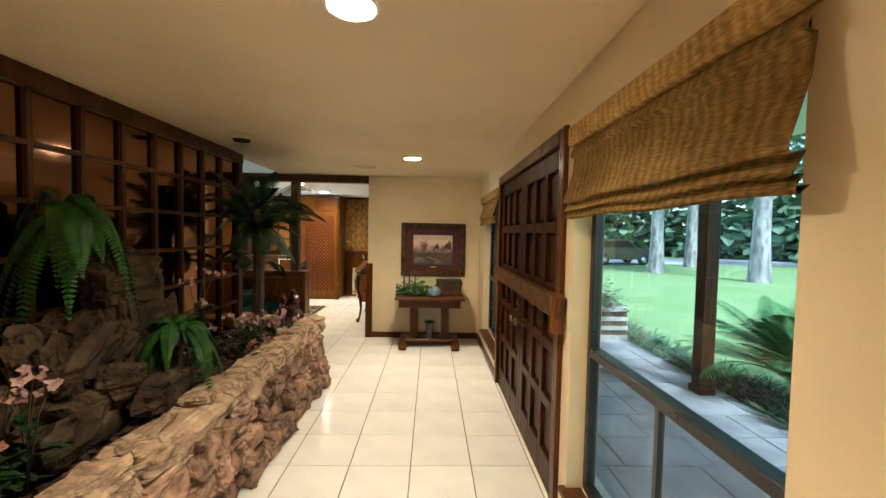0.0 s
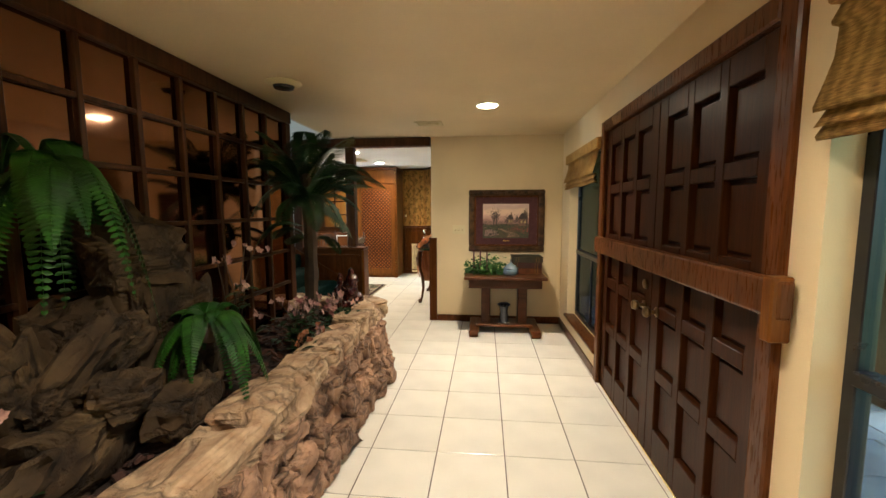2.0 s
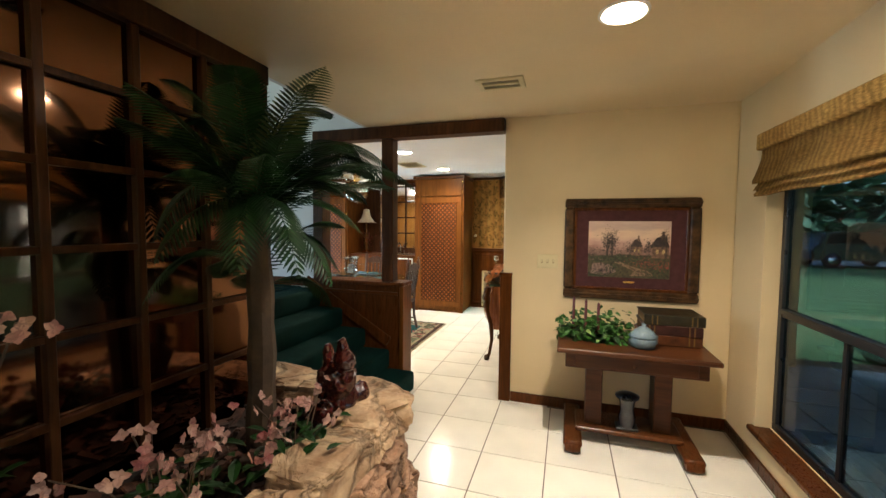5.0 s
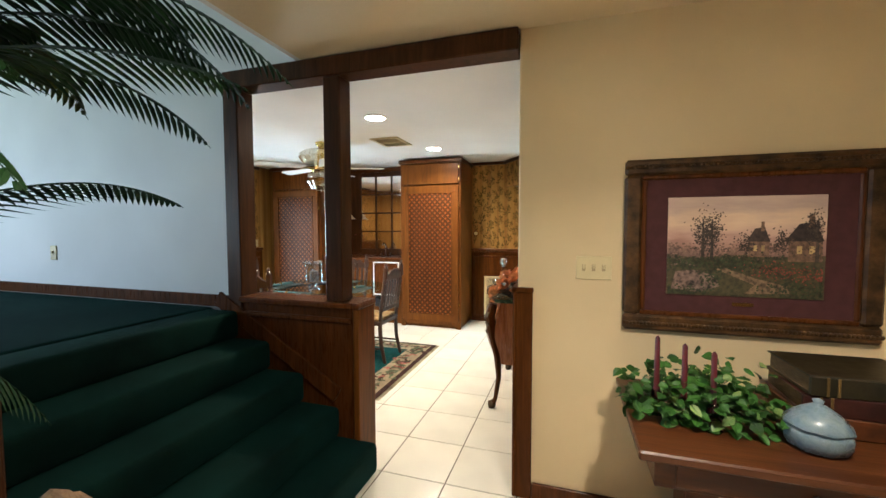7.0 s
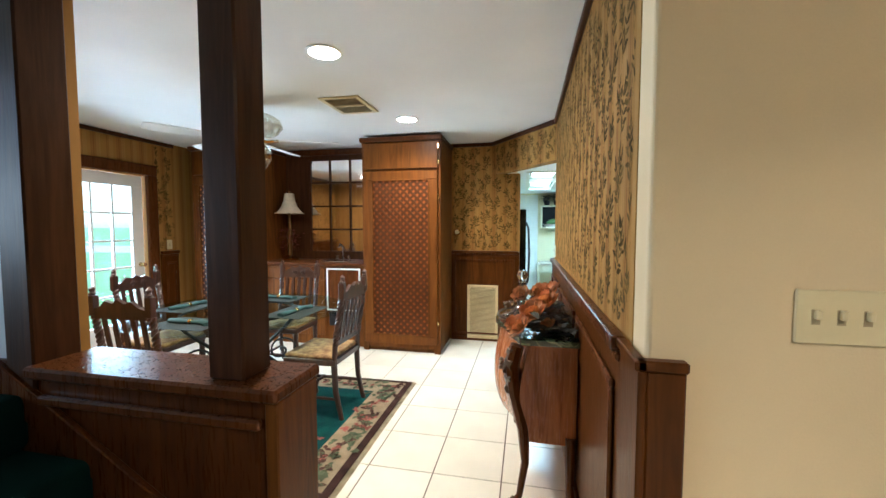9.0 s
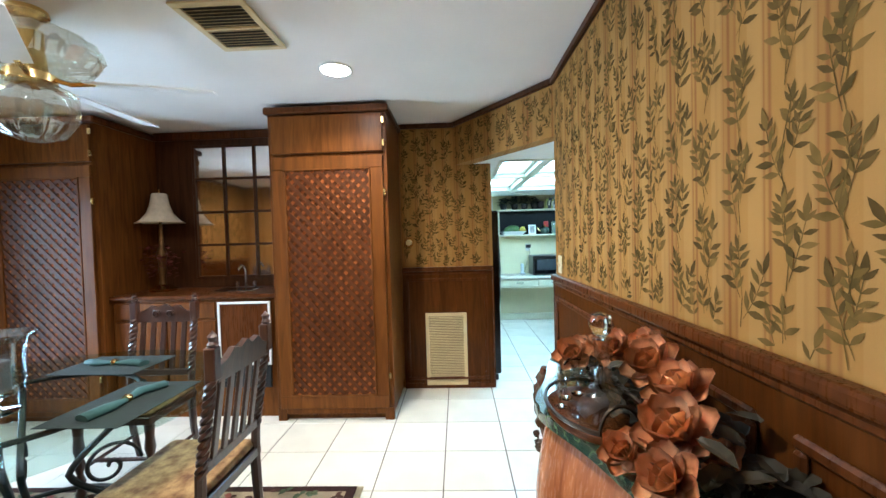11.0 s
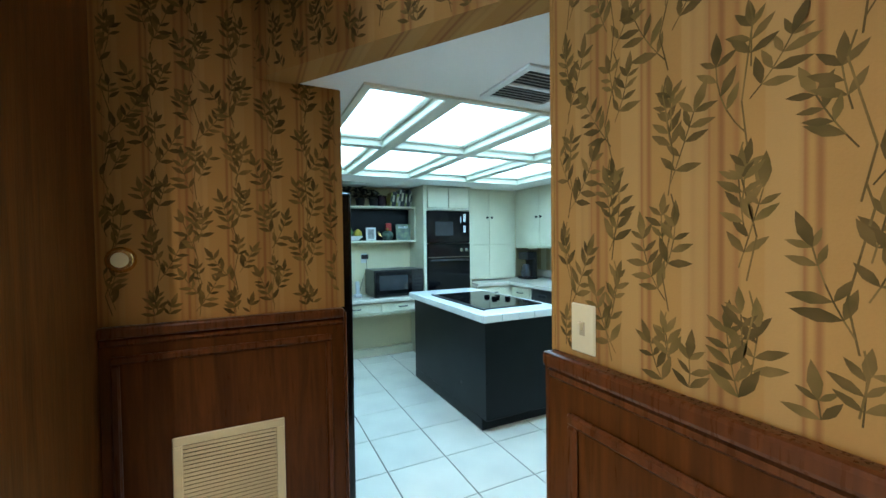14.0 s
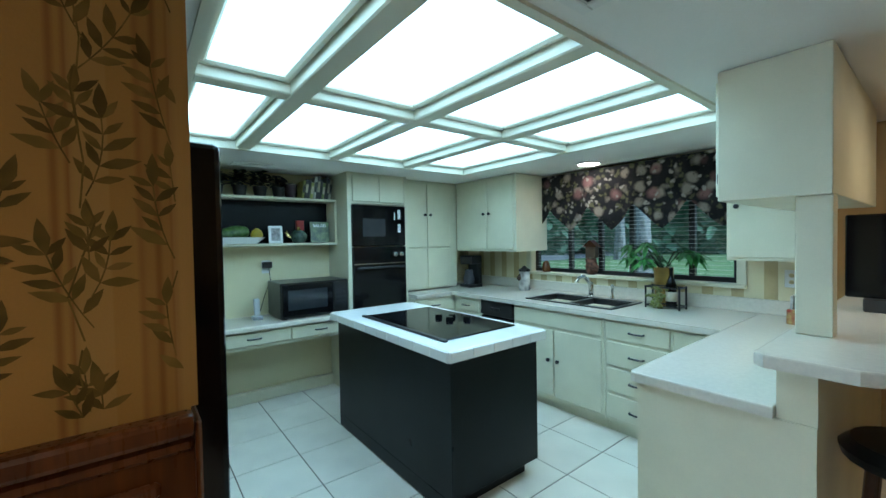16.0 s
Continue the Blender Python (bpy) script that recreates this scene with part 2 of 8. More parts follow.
GROUT = material("brown_grout", (0.11, 0.08, 0.055), 0.9, vary=0.2, scale=10)
WOOD_DOOR = wood("dark_mahogany_door", (0.021, 0.0058, 0.0014), (0.046, 0.0130, 0.0030), 0.34, 0.01, spec=0.09)
WOOD_DARK = wood("dark_stained_beam_wood", (0.034, 0.0125, 0.0048), (0.076, 0.029, 0.0105), 0.36, 0.03, spec=0.15)
WOOD_TRIM = wood("brown_trim_wood", (0.052, 0.0155, 0.0036), (0.108, 0.034, 0.0080), 0.28, 0.05, spec=0.14)
WOOD_CAB = wood("walnut_cabinet_wood", (0.078, 0.0250, 0.0046), (0.165, 0.057, 0.0102), 0.36, 0.02, spec=0.10)
WOOD_WAIN = wood("wainscot_panel_wood", (0.048, 0.0140, 0.0022), (0.096, 0.0300, 0.0050), 0.30, 0.02, spec=0.10)
WOOD_TABLE = wood("mission_oak_wood", (0.044, 0.0135, 0.0042), (0.100, 0.034, 0.0105), 0.36, 0.04, along="x", spec=0.18)
WOOD_CHAIR = wood("black_brown_chair_wood", (0.028, 0.012, 0.008), (0.07, 0.028, 0.016), 0.33, 0.35)
AGED_BRASS = material("aged_brass", (0.22, 0.15, 0.07), 0.32, metal=1, vary=0.2, scale=30)
BRASS = material("polished_brass", (0.80, 0.58, 0.24), 0.2, metal=1, vary=0.05)
CHROME = material("chrome", (0.75, 0.76, 0.78), 0.12, metal=1, vary=0.03)
BLACK = material("black_plastic", (0.012, 0.012, 0.013), 0.3, vary=0.1)
BLACK_GLOSS = material("black_oven_glass", (0.005, 0.005, 0.006), 0.10, vary=0.1, coat=0.05, spec=0.28)
BLACK_PAINT = material("black_satin_panel", (0.005, 0.0065, 0.008), 0.30, vary=0.15, scale=4, bump=0.03, bump_scale=140, spec=0.16)
WHITE = material("white_plastic", (0.75, 0.75, 0.72), 0.35, vary=0.03)
IVORY = material("ivory_plate", (0.64, 0.54, 0.31), 0.4, vary=0.04)
CARPET = material("dark_green_carpet", (0.0022, 0.0145, 0.0115), 0.97, vary=0.3, scale=3, bump=1.0, bump_scale=350, spec=0.1)
CARPET.node_tree.nodes["Principled BSDF"].inputs["Sheen Weight"].default_value = 0.12
CARPET.node_tree.nodes["Principled BSDF"].inputs["Sheen Tint"].default_value = (0.04, 0.30, 0.27, 1)
LAMP_LENS = glow("lit_lamp_lens", (1.0, 0.86, 0.62), 40)
LAMP_LENS_COOL = glow("lit_lamp_lens_white", (1.0, 0.93, 0.80), 40)
LIGHT_PANEL = glow("lit_diffuser_panel", (0.55, 0.86, 1.0), 3.9)
# darker tinted glass, for window_2 only
DARK_PANE = glass("dark_pane", (0.30, 0.36, 0.38), thin=True, gloss=0.10)
PANE = glass("window_pane", (0.84, 0.96, 1.0), thin=True)
GLASS = glass("clear_glass", (0.97, 0.99, 0.98))
THIN_GLASS = glass("thin_clear_glass", (0.90, 0.92, 0.91), thin=True, gloss=0.16)
MIRROR = material("bronze_mirror", (0.235, 0.125, 0.080), 0.03, metal=1, vary=0.03)
MIRROR_BAR = material("silver_mirror", (0.72, 0.66, 0.62), 0.02, metal=1, vary=0.02)


# ---- the shell ----
RX, GX, BY, CEIL, KCEIL = 1.70, -1.21, 6.40, 2.44, 2.06
KY, KN, KE = 10.30, 13.30, 2.98


def structure(name, bm, mat, label, category="wall", smooth=False):
    return put(name, bm, mat, None, label, smooth, category, "structure")


def stripes(name, axis):
    """Tan striped wallpaper ground, the stripes upright."""
    m = material(name, (0.33, 0.172, 0.042), 0.7, vary=0.05, scale=2.0, bump=0.12, bump_scale=220, spec=0.12)
    n, link = m.node_tree.nodes, m.node_tree.links.new
    p = n["Principled BSDF"]
    base = p.inputs["Base Color"].links[0].from_socket
    tc, sep = n.new("ShaderNodeTexCoord"), n.new("ShaderNodeSeparateXYZ")
    link(tc.outputs["Object"], sep.inputs[0])
    last = base
    line, soft = (0.17, 0.062, 0.016), (0.225, 0.105, 0.026)
    for period, width, shift, colour, strength in ((0.26, 0.24, 0.0, soft, 0.35), (0.26, 0.034, 0.045, line, 0.65), (0.26, 0.034, -0.045, line, 0.65), (0.26, 0.034, 0.135, line, 0.45), (0.26, 0.034, -0.135, line, 0.45), (0.26, 0.034, 0.465, line, 0.6), (0.26, 0.034, 0.535, line, 0.6), (0.13, 0.36, 0.25, (0.37, 0.215, 0.066), 0.5)):
        div, fr, sub, ab, lt, mul, mix = n.new("ShaderNodeMath"), n.new("ShaderNodeMath"), n.new("ShaderNodeMath"), n.new("ShaderNodeMath"), n.new("ShaderNodeMapRange"), n.new("ShaderNodeMath"), n.new("ShaderNodeMix")
        div.operation, fr.operation, sub.operation, ab.operation, mul.operation = "MULTIPLY_ADD", "FRACT", "SUBTRACT", "ABSOLUTE", "MULTIPLY"
        div.inputs[1].default_value, div.inputs[2].default_value = 1 / period, shift + 100
        link(sep.outputs["XYZ".index(axis)], div.inputs[0])
        link(div.outputs[0], fr.inputs[0])
        link(fr.outputs[0], sub.inputs[0])
        sub.inputs[1].default_value = 0.5
        link(sub.outputs[0], ab.inputs[0])
        lt.inputs["From Min"].default_value, lt.inputs["From Max"].default_value = width / 2 + 0.012, width / 2 - 0.012
        link(ab.outputs[0], lt.inputs[0])
        link(lt.outputs[0], mul.inputs[0])
        mul.inputs[1].default_value = strength
        mix.data_type = "RGBA"
        link(mul.outputs[0], mix.inputs[0])
        link(last, mix.inputs[6])
        mix.inputs[7].default_value = (*colour, 1)
        last = mix.outputs[2]
    link(last, p.inputs["Base Color"])
    return m


PAPER_X, PAPER_Y = stripes("wallpaper_stripes_across", "X"), stripes("wallpaper_stripes_along", "Y")

# ground floor slab under the tiles
floor = structure("floor", boxes([(-4.8, 1.86, -1.4, 13.6, -0.2, -0.004), (1.862, 3.13, 8.58, 13.6, -0.2, -0.004)]), GROUT, "large cream glazed floor tiles with thin brown grout", "floor")

# foyer
structure("wall_east", boxes([(RX, 1.86, -1.3, 1.185, 0, 2.5), (RX, 1.86, 1.185, 2.45, 0, 0.25), (RX, 1.86, 1.185, 2.45, 2.10, 2.5), (RX, 1.86, 2.45, 2.66, 0, 2.5), (RX, 1.86, 2.66, 4.58, 2.13, 2.5),
                              (RX, 1.86, 4.58, 4.72, 0, 2.5), (RX, 1.86, 4.72, 5.95, 0, 0.25), (RX, 1.86, 4.72, 5.95, 2.10, 2.5), (RX, 1.86, 5.95, 6.52, 0, 2.5)]), PAINT_CREAM, "cream painted foyer wall with window and door openings")
structure("wall_north", box(0.0, RX, BY, 6.52, 0, 2.5, 0.012, seg=3), PAINT_CREAM, "cream painted end wall of the foyer")
structure("wall_south", box(-6.2, 1.86, -1.42, -1.3, 0, 3.5), PAINT_CREAM, "cream painted wall behind the entry")
structure("ceiling", box(-1.29, 1.86, -1.3, BY, CEIL, 2.52), PAINT_CEIL, "cream textured foyer ceiling", "ceiling")
structure("wall_bulkhead", box(-1.33, -1.26, -1.3, BY, CEIL + 0.003, 3.5), PAINT_LIVING, "pale wall above the mirrored partition")

# living room beside the stairs
structure("wall_living_north", boxes([(-6.2, -1.89, BY, 6.52, 0, 3.5), (-1.89, -1.34, BY, 6.52, CEIL + 0.004, 3.5)]), PAINT_LIVING, "pale painted wall above the carpeted landing")
structure("wall_living_west", boxes([(-6.2, -6.05, -1.3, 2.6, 0, 3.5), (-6.2, -6.05, 5.4, BY, 0, 3.5), (-6.2, -6.05, 2.6, 5.4, 0, 1.2), (-6.2, -6.05, 2.6, 5.4, 3.1, 3.5)]), PAINT_LIVING, "pale living room wall with a wide window")
structure("ceiling_living", box(-6.2, -1.26, -1.3, 6.52, 3.5, 3.6), PAINT_WHITE, "white living room ceiling", "ceiling")
structure("floor_living", box(-6.05, -2.06, -1.3, BY - 0.002, 0.0, 0.90, 0.02, seg=2), CARPET, "dark green carpeted landing", "floor")

# dining room
structure("wall_dining_east", box(0.0, 0.12, 6.52, 9.36, 0, 2.5), PAPER_Y, "tan striped leaf wallpaper wall")
structure("wall_dining_north", boxes([(-4.62, -0.362, KY, 10.42, 0, KCEIL), (-4.62, -0.68, KY, 10.42, KCEIL, 2.5)]), PAPER_X, "tan striped leaf wallpaper wall")
structure("wall_dining_west", boxes([(-4.78, -4.62, 6.4, 8.34, 0, 2.5), (-4.78, -4.62, 9.26, 10.42, 0, 2.5), (-4.78, -4.62, 8.34, 9.26, 2.01, 2.5)]), PAPER_Y, "tan leaf wallpaper wall with a glazed door")
structure("wall_dining_south", box(-4.62, -1.89, 6.525, 6.60, 0, 2.5), PAPER_X, "tan leaf wallpaper wall")
structure("wall_header", prism([(0.0, 9.36), (0.12, 9.40), (-0.60, 10.40), (-0.68, 10.30)], KCEIL - 0.004, 2.5), PAPER_X, "wallpapered slanting header over the kitchen opening")
structure("ceiling_dining", box(-4.78, 0.12, 6.41, 10.42, CEIL + 0.002, 2.53), PAINT_WHITE, "white dining room ceiling", "ceiling")

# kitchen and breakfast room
# darker ochre than the kitchen paint: the warm lamplight is in the colour
PAINT_LAMPLIT_OCHRE = material("lamplit_ochre_paint", (0.42, 0.28, 0.11), 0.6, vary=0.06, scale=1.5, bump=0.1, bump_scale=160)
structure("wall_kitchen_north", box(-1.3, KE, KN, 13.42, 0, 2.5), PAINT_YELLOW, "pale yellow kitchen wall")
structure("wall_kitchen_west", box(-1.4, -1.28, 10.42, 13.42, 0, 2.5), PAINT_YELLOW, "pale yellow kitchen wall")
structure("wall_kitchen_east", boxes([(KE, 3.12, 12.27, 13.42, 0, 2.5), (KE, 3.12, 9.9, 10.40, 0, 2.5), (KE, 3.12, 10.40, 12.27, 0, 1.06), (KE, 3.12, 10.40, 12.27, 2.0, 2.5)]), PAINT_YELLOW, "pale yellow kitchen wall with a wide window")
structure("wall_breakfast", boxes([(0.12, 3.12, 8.58, 8.70, 0, 2.5), (3.0, 3.12, 8.70, 9.9, 0, 2.5)]), PAINT_LAMPLIT_OCHRE, "breakfast room wall, warm lamplight put into its ochre")
WX0, WX1, WY0, WY1 = -0.25, 2.12, 10.20, 12.40
structure("ceiling_kitchen", join(boxes([(-1.4, WX0, 10.35, 13.42, KCEIL, 2.12), (WX1, KE + 0.1, 9.36, 13.42, KCEIL, 2.12), (WX0, WX1, WY1, 13.42, KCEIL, 2.12), (0.12, WX1, 8.6, WY0, KCEIL, 2.12), (WX1, KE + 0.1, 8.6, 9.36, KCEIL, 2.12)]),
          prism([(0.12, 9.37), (0.12, WY0), (WX0, WY0), (WX0, 10.35), (-0.63, 10.35), (0.0, 9.42)], KCEIL, 2.12)), PAINT_WHITE, "white dropped kitchen ceiling", "ceiling")


# ---- partition, posts and stairs between foyer, stairs and dining room ----
def partition():
    p = thing("mirrored_partition", "dark wood grid partition glazed with bronze mirror panes", "partition")
    part("mirror", box(GX - 0.05, GX - 0.01, -1.3, 4.86, 0.3, 2.34), MIRROR, p, "bronze tinted mirror glass")
    part("top_rail", box(GX - 0.05, GX + 0.04, -1.3, 4.94, 2.33, 2.437, 0.006), WOOD_DARK, p)
    part("end_post", box(GX - 0.05, GX + 0.03, 4.85, 4.94, 0.0, 2.33, 0.006), WOOD_DARK, p)
    for i in range(20):
        y = 4.52 - 0.322 * i
        if y > -1.3:
            part("mullion", box(GX - 0.012, GX + 0.022, y - 0.016, y + 0.016, 0.3, 2.33, 0.003), WOOD_DARK, p)
    for z in (2.04, 1.73, 1.42, 1.11, 0.80):
        part("glazing_bar", box(GX - 0.01, GX + 0.018, -1.3, 4.85, z - 0.014, z + 0.014, 0.003), WOOD_DARK, p)


partition()


def room_divider():
    d = thing("room_divider", "dark wood posts and header over a panelled half wall", "divider")
    part("header", box(-1.89, -0.003, 6.35, 6.49, 2.325, 2.437, 0.006), WOOD_DARK, d)
    part("post", box(-1.89, -1.775, 6.35, 6.49, 0.90, 2.323, 0.006), WOOD_DARK, d)
    part("post", box(-1.145, -1.03, 6.36, 6.48, 0.995, 2.323, 0.006), WOOD_DARK, d)
    part("half_wall", box(-1.89, -0.93, 6.36, 6.52, 0, 0.955, 0.004), WOOD_TRIM, d)
    part("cap", box(-1.78, -0.905, 6.32, 6.55, 0.957, 0.993, 0.008), WOOD_TRIM, d)
    part("end_board", box(-0.95, -0.91, 6.335, 6.535, 0.0, 0.955, 0.004), WOOD_CAB, d)
    part("rail_moulding", box(-1.75, -0.97, 6.335, 6.358, 0.87, 0.90, 0.006), WOOD_TRIM, d)
    b = bmesh.new()
    join(b, box(0, 1.06, 0, 0.022, 0, 0.10, 0.004), pose(-2.0, 6.337, 0.93, 0, math.degrees(math.atan(0.6)), 0))
    part("skirt_board", b, WOOD_TRIM, d)


room_divider()


def stairs():
    s = thing("stairs", "dark green carpeted steps up to the landing", "stairs")
    for i in range(5):
        x1 = -0.80 - 0.25 * i
        part("step", box(-2.06, x1, 5.03, 6.355, 0.18 * i, 0.18 * (i + 1) - (0.002 if i == 4 else 0), 0.03, seg=3), CARPET, s, smooth=True)


stairs()


# ---- front door ----
def front_door():
    d = tagged(thing("door_1", "dark mahogany double door with raised grid panels and a heavy bar", "door"), kind="structure")
    fr = boxes([(RX - 0.028, 1.86, 2.57, 2.66, 0, 2.215), (RX - 0.028, 1.86, 4.58, 4.67, 0, 2.215), (RX - 0.028, 1.86, 2.66, 4.58, 2.125, 2.215)], 0.008)
    part("door_frame", fr, WOOD_TRIM, d)
    for y0, y1 in ((2.665, 3.618), (3.622, 4.575)):
        part("leaf_backing", box(RX + 0.045, RX + 0.075, y0, y1, 0.012, 2.12), WOOD_DOOR, d)
        cols = [y0 + 0.10 + k * (y1 - y0 - 0.2 + 0.06) / 3 for k in range(3)]
        w = (y1 - y0 - 0.2 - 0.12) / 3
        rows = [(0.20, 0.50), (0.57, 0.87), (0.94, 1.24), (1.30, 1.62), (1.69, 2.00)]
        grid = bmesh.new()
        x0, x1 = RX + 0.005, RX + 0.046
        edges = [y0] + [e for c in cols for e in (c, c + w)] + [y1]
        for a, b in zip(edges[::2], edges[1::2]):
            box(x0, x1, a, b, 0.012, 2.12, 0.004, grid)
        for c in cols:
            zs = [0.012] + [e for r in rows for e in r] + [2.12]
            for a, b in zip(zs[::2], zs[1::2]):
                box(x0, x1, c, c + w, a, b, 0.004, grid)
        part("leaf_grid", grid, WOOD_DOOR, d)
        for c in cols:
            for a, b in rows:
                part("panel", box(x0 + 0.022, x1, c + 0.018, c + w - 0.018, a + 0.018, b - 0.018, 0.008), WOOD_DOOR, d)
    part("bar", box(RX - 0.075, RX - 0.020, 2.50, 4.60, 1.145, 1.275, 0.012, seg=2), WOOD_TRIM, d, "heavy reddish wooden bar across both leaves")
    for y in (2.53,):
        part("bar_bracket", box(RX - 0.088, RX - 0.02, y - 0.025, y + 0.025, 1.07, 1.285, 0.006), WOOD_CAB, d, "orange-brown wooden bracket")
    for y in (3.53, 3.71):
        k = lathe([(0.028, 0), (0.030, 0.006), (0.012, 0.012), (0.010, 0.035), (0.026, 0.045), (0.032, 0.06), (0.026, 0.075), (0.0, 0.08)], 16, pose(RX + 0.005, y, 0.905, 0, -90, 0))
        part("door_knob", k, AGED_BRASS, d, "aged brass knob", True)
    part("deadbolt", lathe([(0.03, 0), (0.03, 0.012), (0.016, 0.016), (0.0, 0.02)], 16, pose(RX + 0.005, 3.70, 1.04, 0, -90, 0)), AGED_BRASS, d, "brass deadbolt", True)
    part("threshold", box(RX + 0.0, 1.86, 2.66, 4.58, -0.002, 0.012, 0.003), BRASS, d, "worn brass threshold")


front_door()


def foyer_window(name, y0, y1, pane=PANE):
    w = tagged(thing(name, "black metal sash window with wooden sill", "window"), kind="structure")
    part("window_frame", ring_frame(y0, y1, 0.25, 2.10, 1.79, 1.84, 0.045), BLACK, w)
    part("meeting_rail", box(1.775, 1.84, y0 + 0.045, y1 - 0.045, 0.985, 1.03, 0.005), BLACK, w)
    part("mullion", box(1.80, 1.825, (y0 + y1) / 2 - 0.012, (y0 + y1) / 2 + 0.012, 0.295, 0.985), BLACK, w)
    g = part("pane", box(1.808, 1.812, y0 + 0.045, y1 - 0.045, 0.295, 2.055), pane, w)
    g.visible_shadow = False
    part("window_sill", box(RX - 0.035, 1.79, y0 - 0.03, y1 + 0.03, 0.215, 0.252, 0.008), WOOD_TRIM, w, "dark wooden window sill")


foyer_window("window_1", 1.185, 2.45)
foyer_window("window_2", 4.72, 5.95, DARK_PANE)


def roman_blind(y0, y1, z0, z1):
    s = thing("roman_blind", "woven tan roman blind, half raised, over the window", "blind")
    weave = BLIND
    n = 40
    prof = [(RX - 0.02, z1), (RX - 0.024, z0 + 0.36), (RX - 0.062, z0 + 0.315), (RX - 0.058, z0 + 0.305), (RX - 0.026, z0 + 0.30), (RX - 0.036, z0 + 0.22), (RX - 0.075, z0 + 0.14), (RX - 0.105, z0 + 0.085), (RX - 0.10, z0 + 0.07), (RX - 0.045, z0 + 0.078), (RX - 0.075, z0 + 0.045), (RX - 0.092, z0 + 0.028), (RX - 0.05, z0 + 0.034), (RX - 0.08, z0 + 0.004), (RX - 0.07, z0 - 0.008), (RX - 0.03, z0 + 0.012)]
    prof = [(RX - 0.01 - (RX - x) * 0.6, z) for x, z in prof]
    b = bmesh.new()
    rows = []
    for k in range(n + 1):
        y = y0 + (y1 - y0) * k / n
        rows.append([b.verts.new((x + 0.004 * math.sin(k * 0.7 + z * 9), y, z + 0.004 * math.sin(k * 0.31))) for x, z in prof])
    for a, c in zip(rows, rows[1:]):
        for i in range(len(prof) - 1):
            b.faces.new((a[i], a[i + 1], c[i + 1], c[i])).smooth = True
    bmesh.ops.solidify(b, geom=b.faces[:], thickness=0.006)
    part("shade", b, weave, s)
    part("headrail", box(RX - 0.055, RX - 0.004, y0 - 0.01, y1 + 0.01, z1 - 0.10, z1, 0.008), weave, s, "woven valance strip")


def weave_material():
    """Tan woven cloth: coarse cross threads with wavering chevron bands."""
    m = material("woven_grass_cloth", (0.42, 0.25, 0.075), 0.85, vary=0.25, scale=5, bump=0.0, stretch=(1, 1, 2), second=(0.30, 0.165, 0.045), spec=0.2)
    n, link = m.node_tree.nodes, m.node_tree.links.new
    p = n["Principled BSDF"]
    base = p.inputs["Base Color"].links[0].from_socket
    tc, mp = n.new("ShaderNodeTexCoord"), n.new("ShaderNodeMapping")
    mp.inputs["Rotation"].default_value = (radians(7), 0, 0)
    wave, threads = n.new("ShaderNodeTexWave"), n.new("ShaderNodeTexNoise")
    wave.bands_direction = "Y"
    wave.inputs["Scale"].default_value, wave.inputs["Distortion"].default_value = 7.0, 4.0
    wave.inputs["Detail"].default_value, wave.inputs["Detail Scale"].default_value = 3.0, 2.0
    st = n.new("ShaderNodeMapping")
    st.inputs["Scale"].default_value = (30, 30, 260)
    threads.inputs["Scale"].default_value = 1.0
    link(tc.outputs["Object"], mp.inputs[0])
    link(mp.outputs[0], wave.inputs[0])
    link(tc.outputs["Object"], st.inputs[0])
    link(st.outputs[0], threads.inputs[0])
    mr, mr2, mul, hsv = n.new("ShaderNodeMapRange"), n.new("ShaderNodeMapRange"), n.new("ShaderNodeMath"), n.new("ShaderNodeHueSaturation")
    mr.inputs["To Min"].default_value, mr.inputs["To Max"].default_value = 0.80, 1.2
    mr2.inputs["From Min"].default_value, mr2.inputs["From Max"].default_value = 0.3, 0.7
    mr2.inputs["To Min"].default_value, mr2.inputs["To Max"].default_value = 0.65, 1.3
    mul.operation = "MULTIPLY"
    link(wave.outputs[1], mr.inputs[0])
    link(threads.outputs[0], mr2.inputs[0])
    link(mr.outputs[0], mul.inputs[0])
    link(mr2.outputs[0], mul.inputs[1])
    link(mul.outputs[0], hsv.inputs["Value"])
    link(base, hsv.inputs["Color"])
    link(hsv.outputs[0], p.inputs["Base Color"])
    bp = n.new("ShaderNodeBump")
    bp.inputs["Strength"].default_value, bp.inputs["Distance"].default_value = 0.8, 0.004
    link(threads.outputs[0], bp.inputs["Height"])
    link(bp.outputs[0], p.inputs["Normal"])
    return m


BLIND = weave_material()
roman_blind(1.14, 2.43, 1.70, 2.16)
roman_blind(4.72, 5.98, 1.73, 2.11)


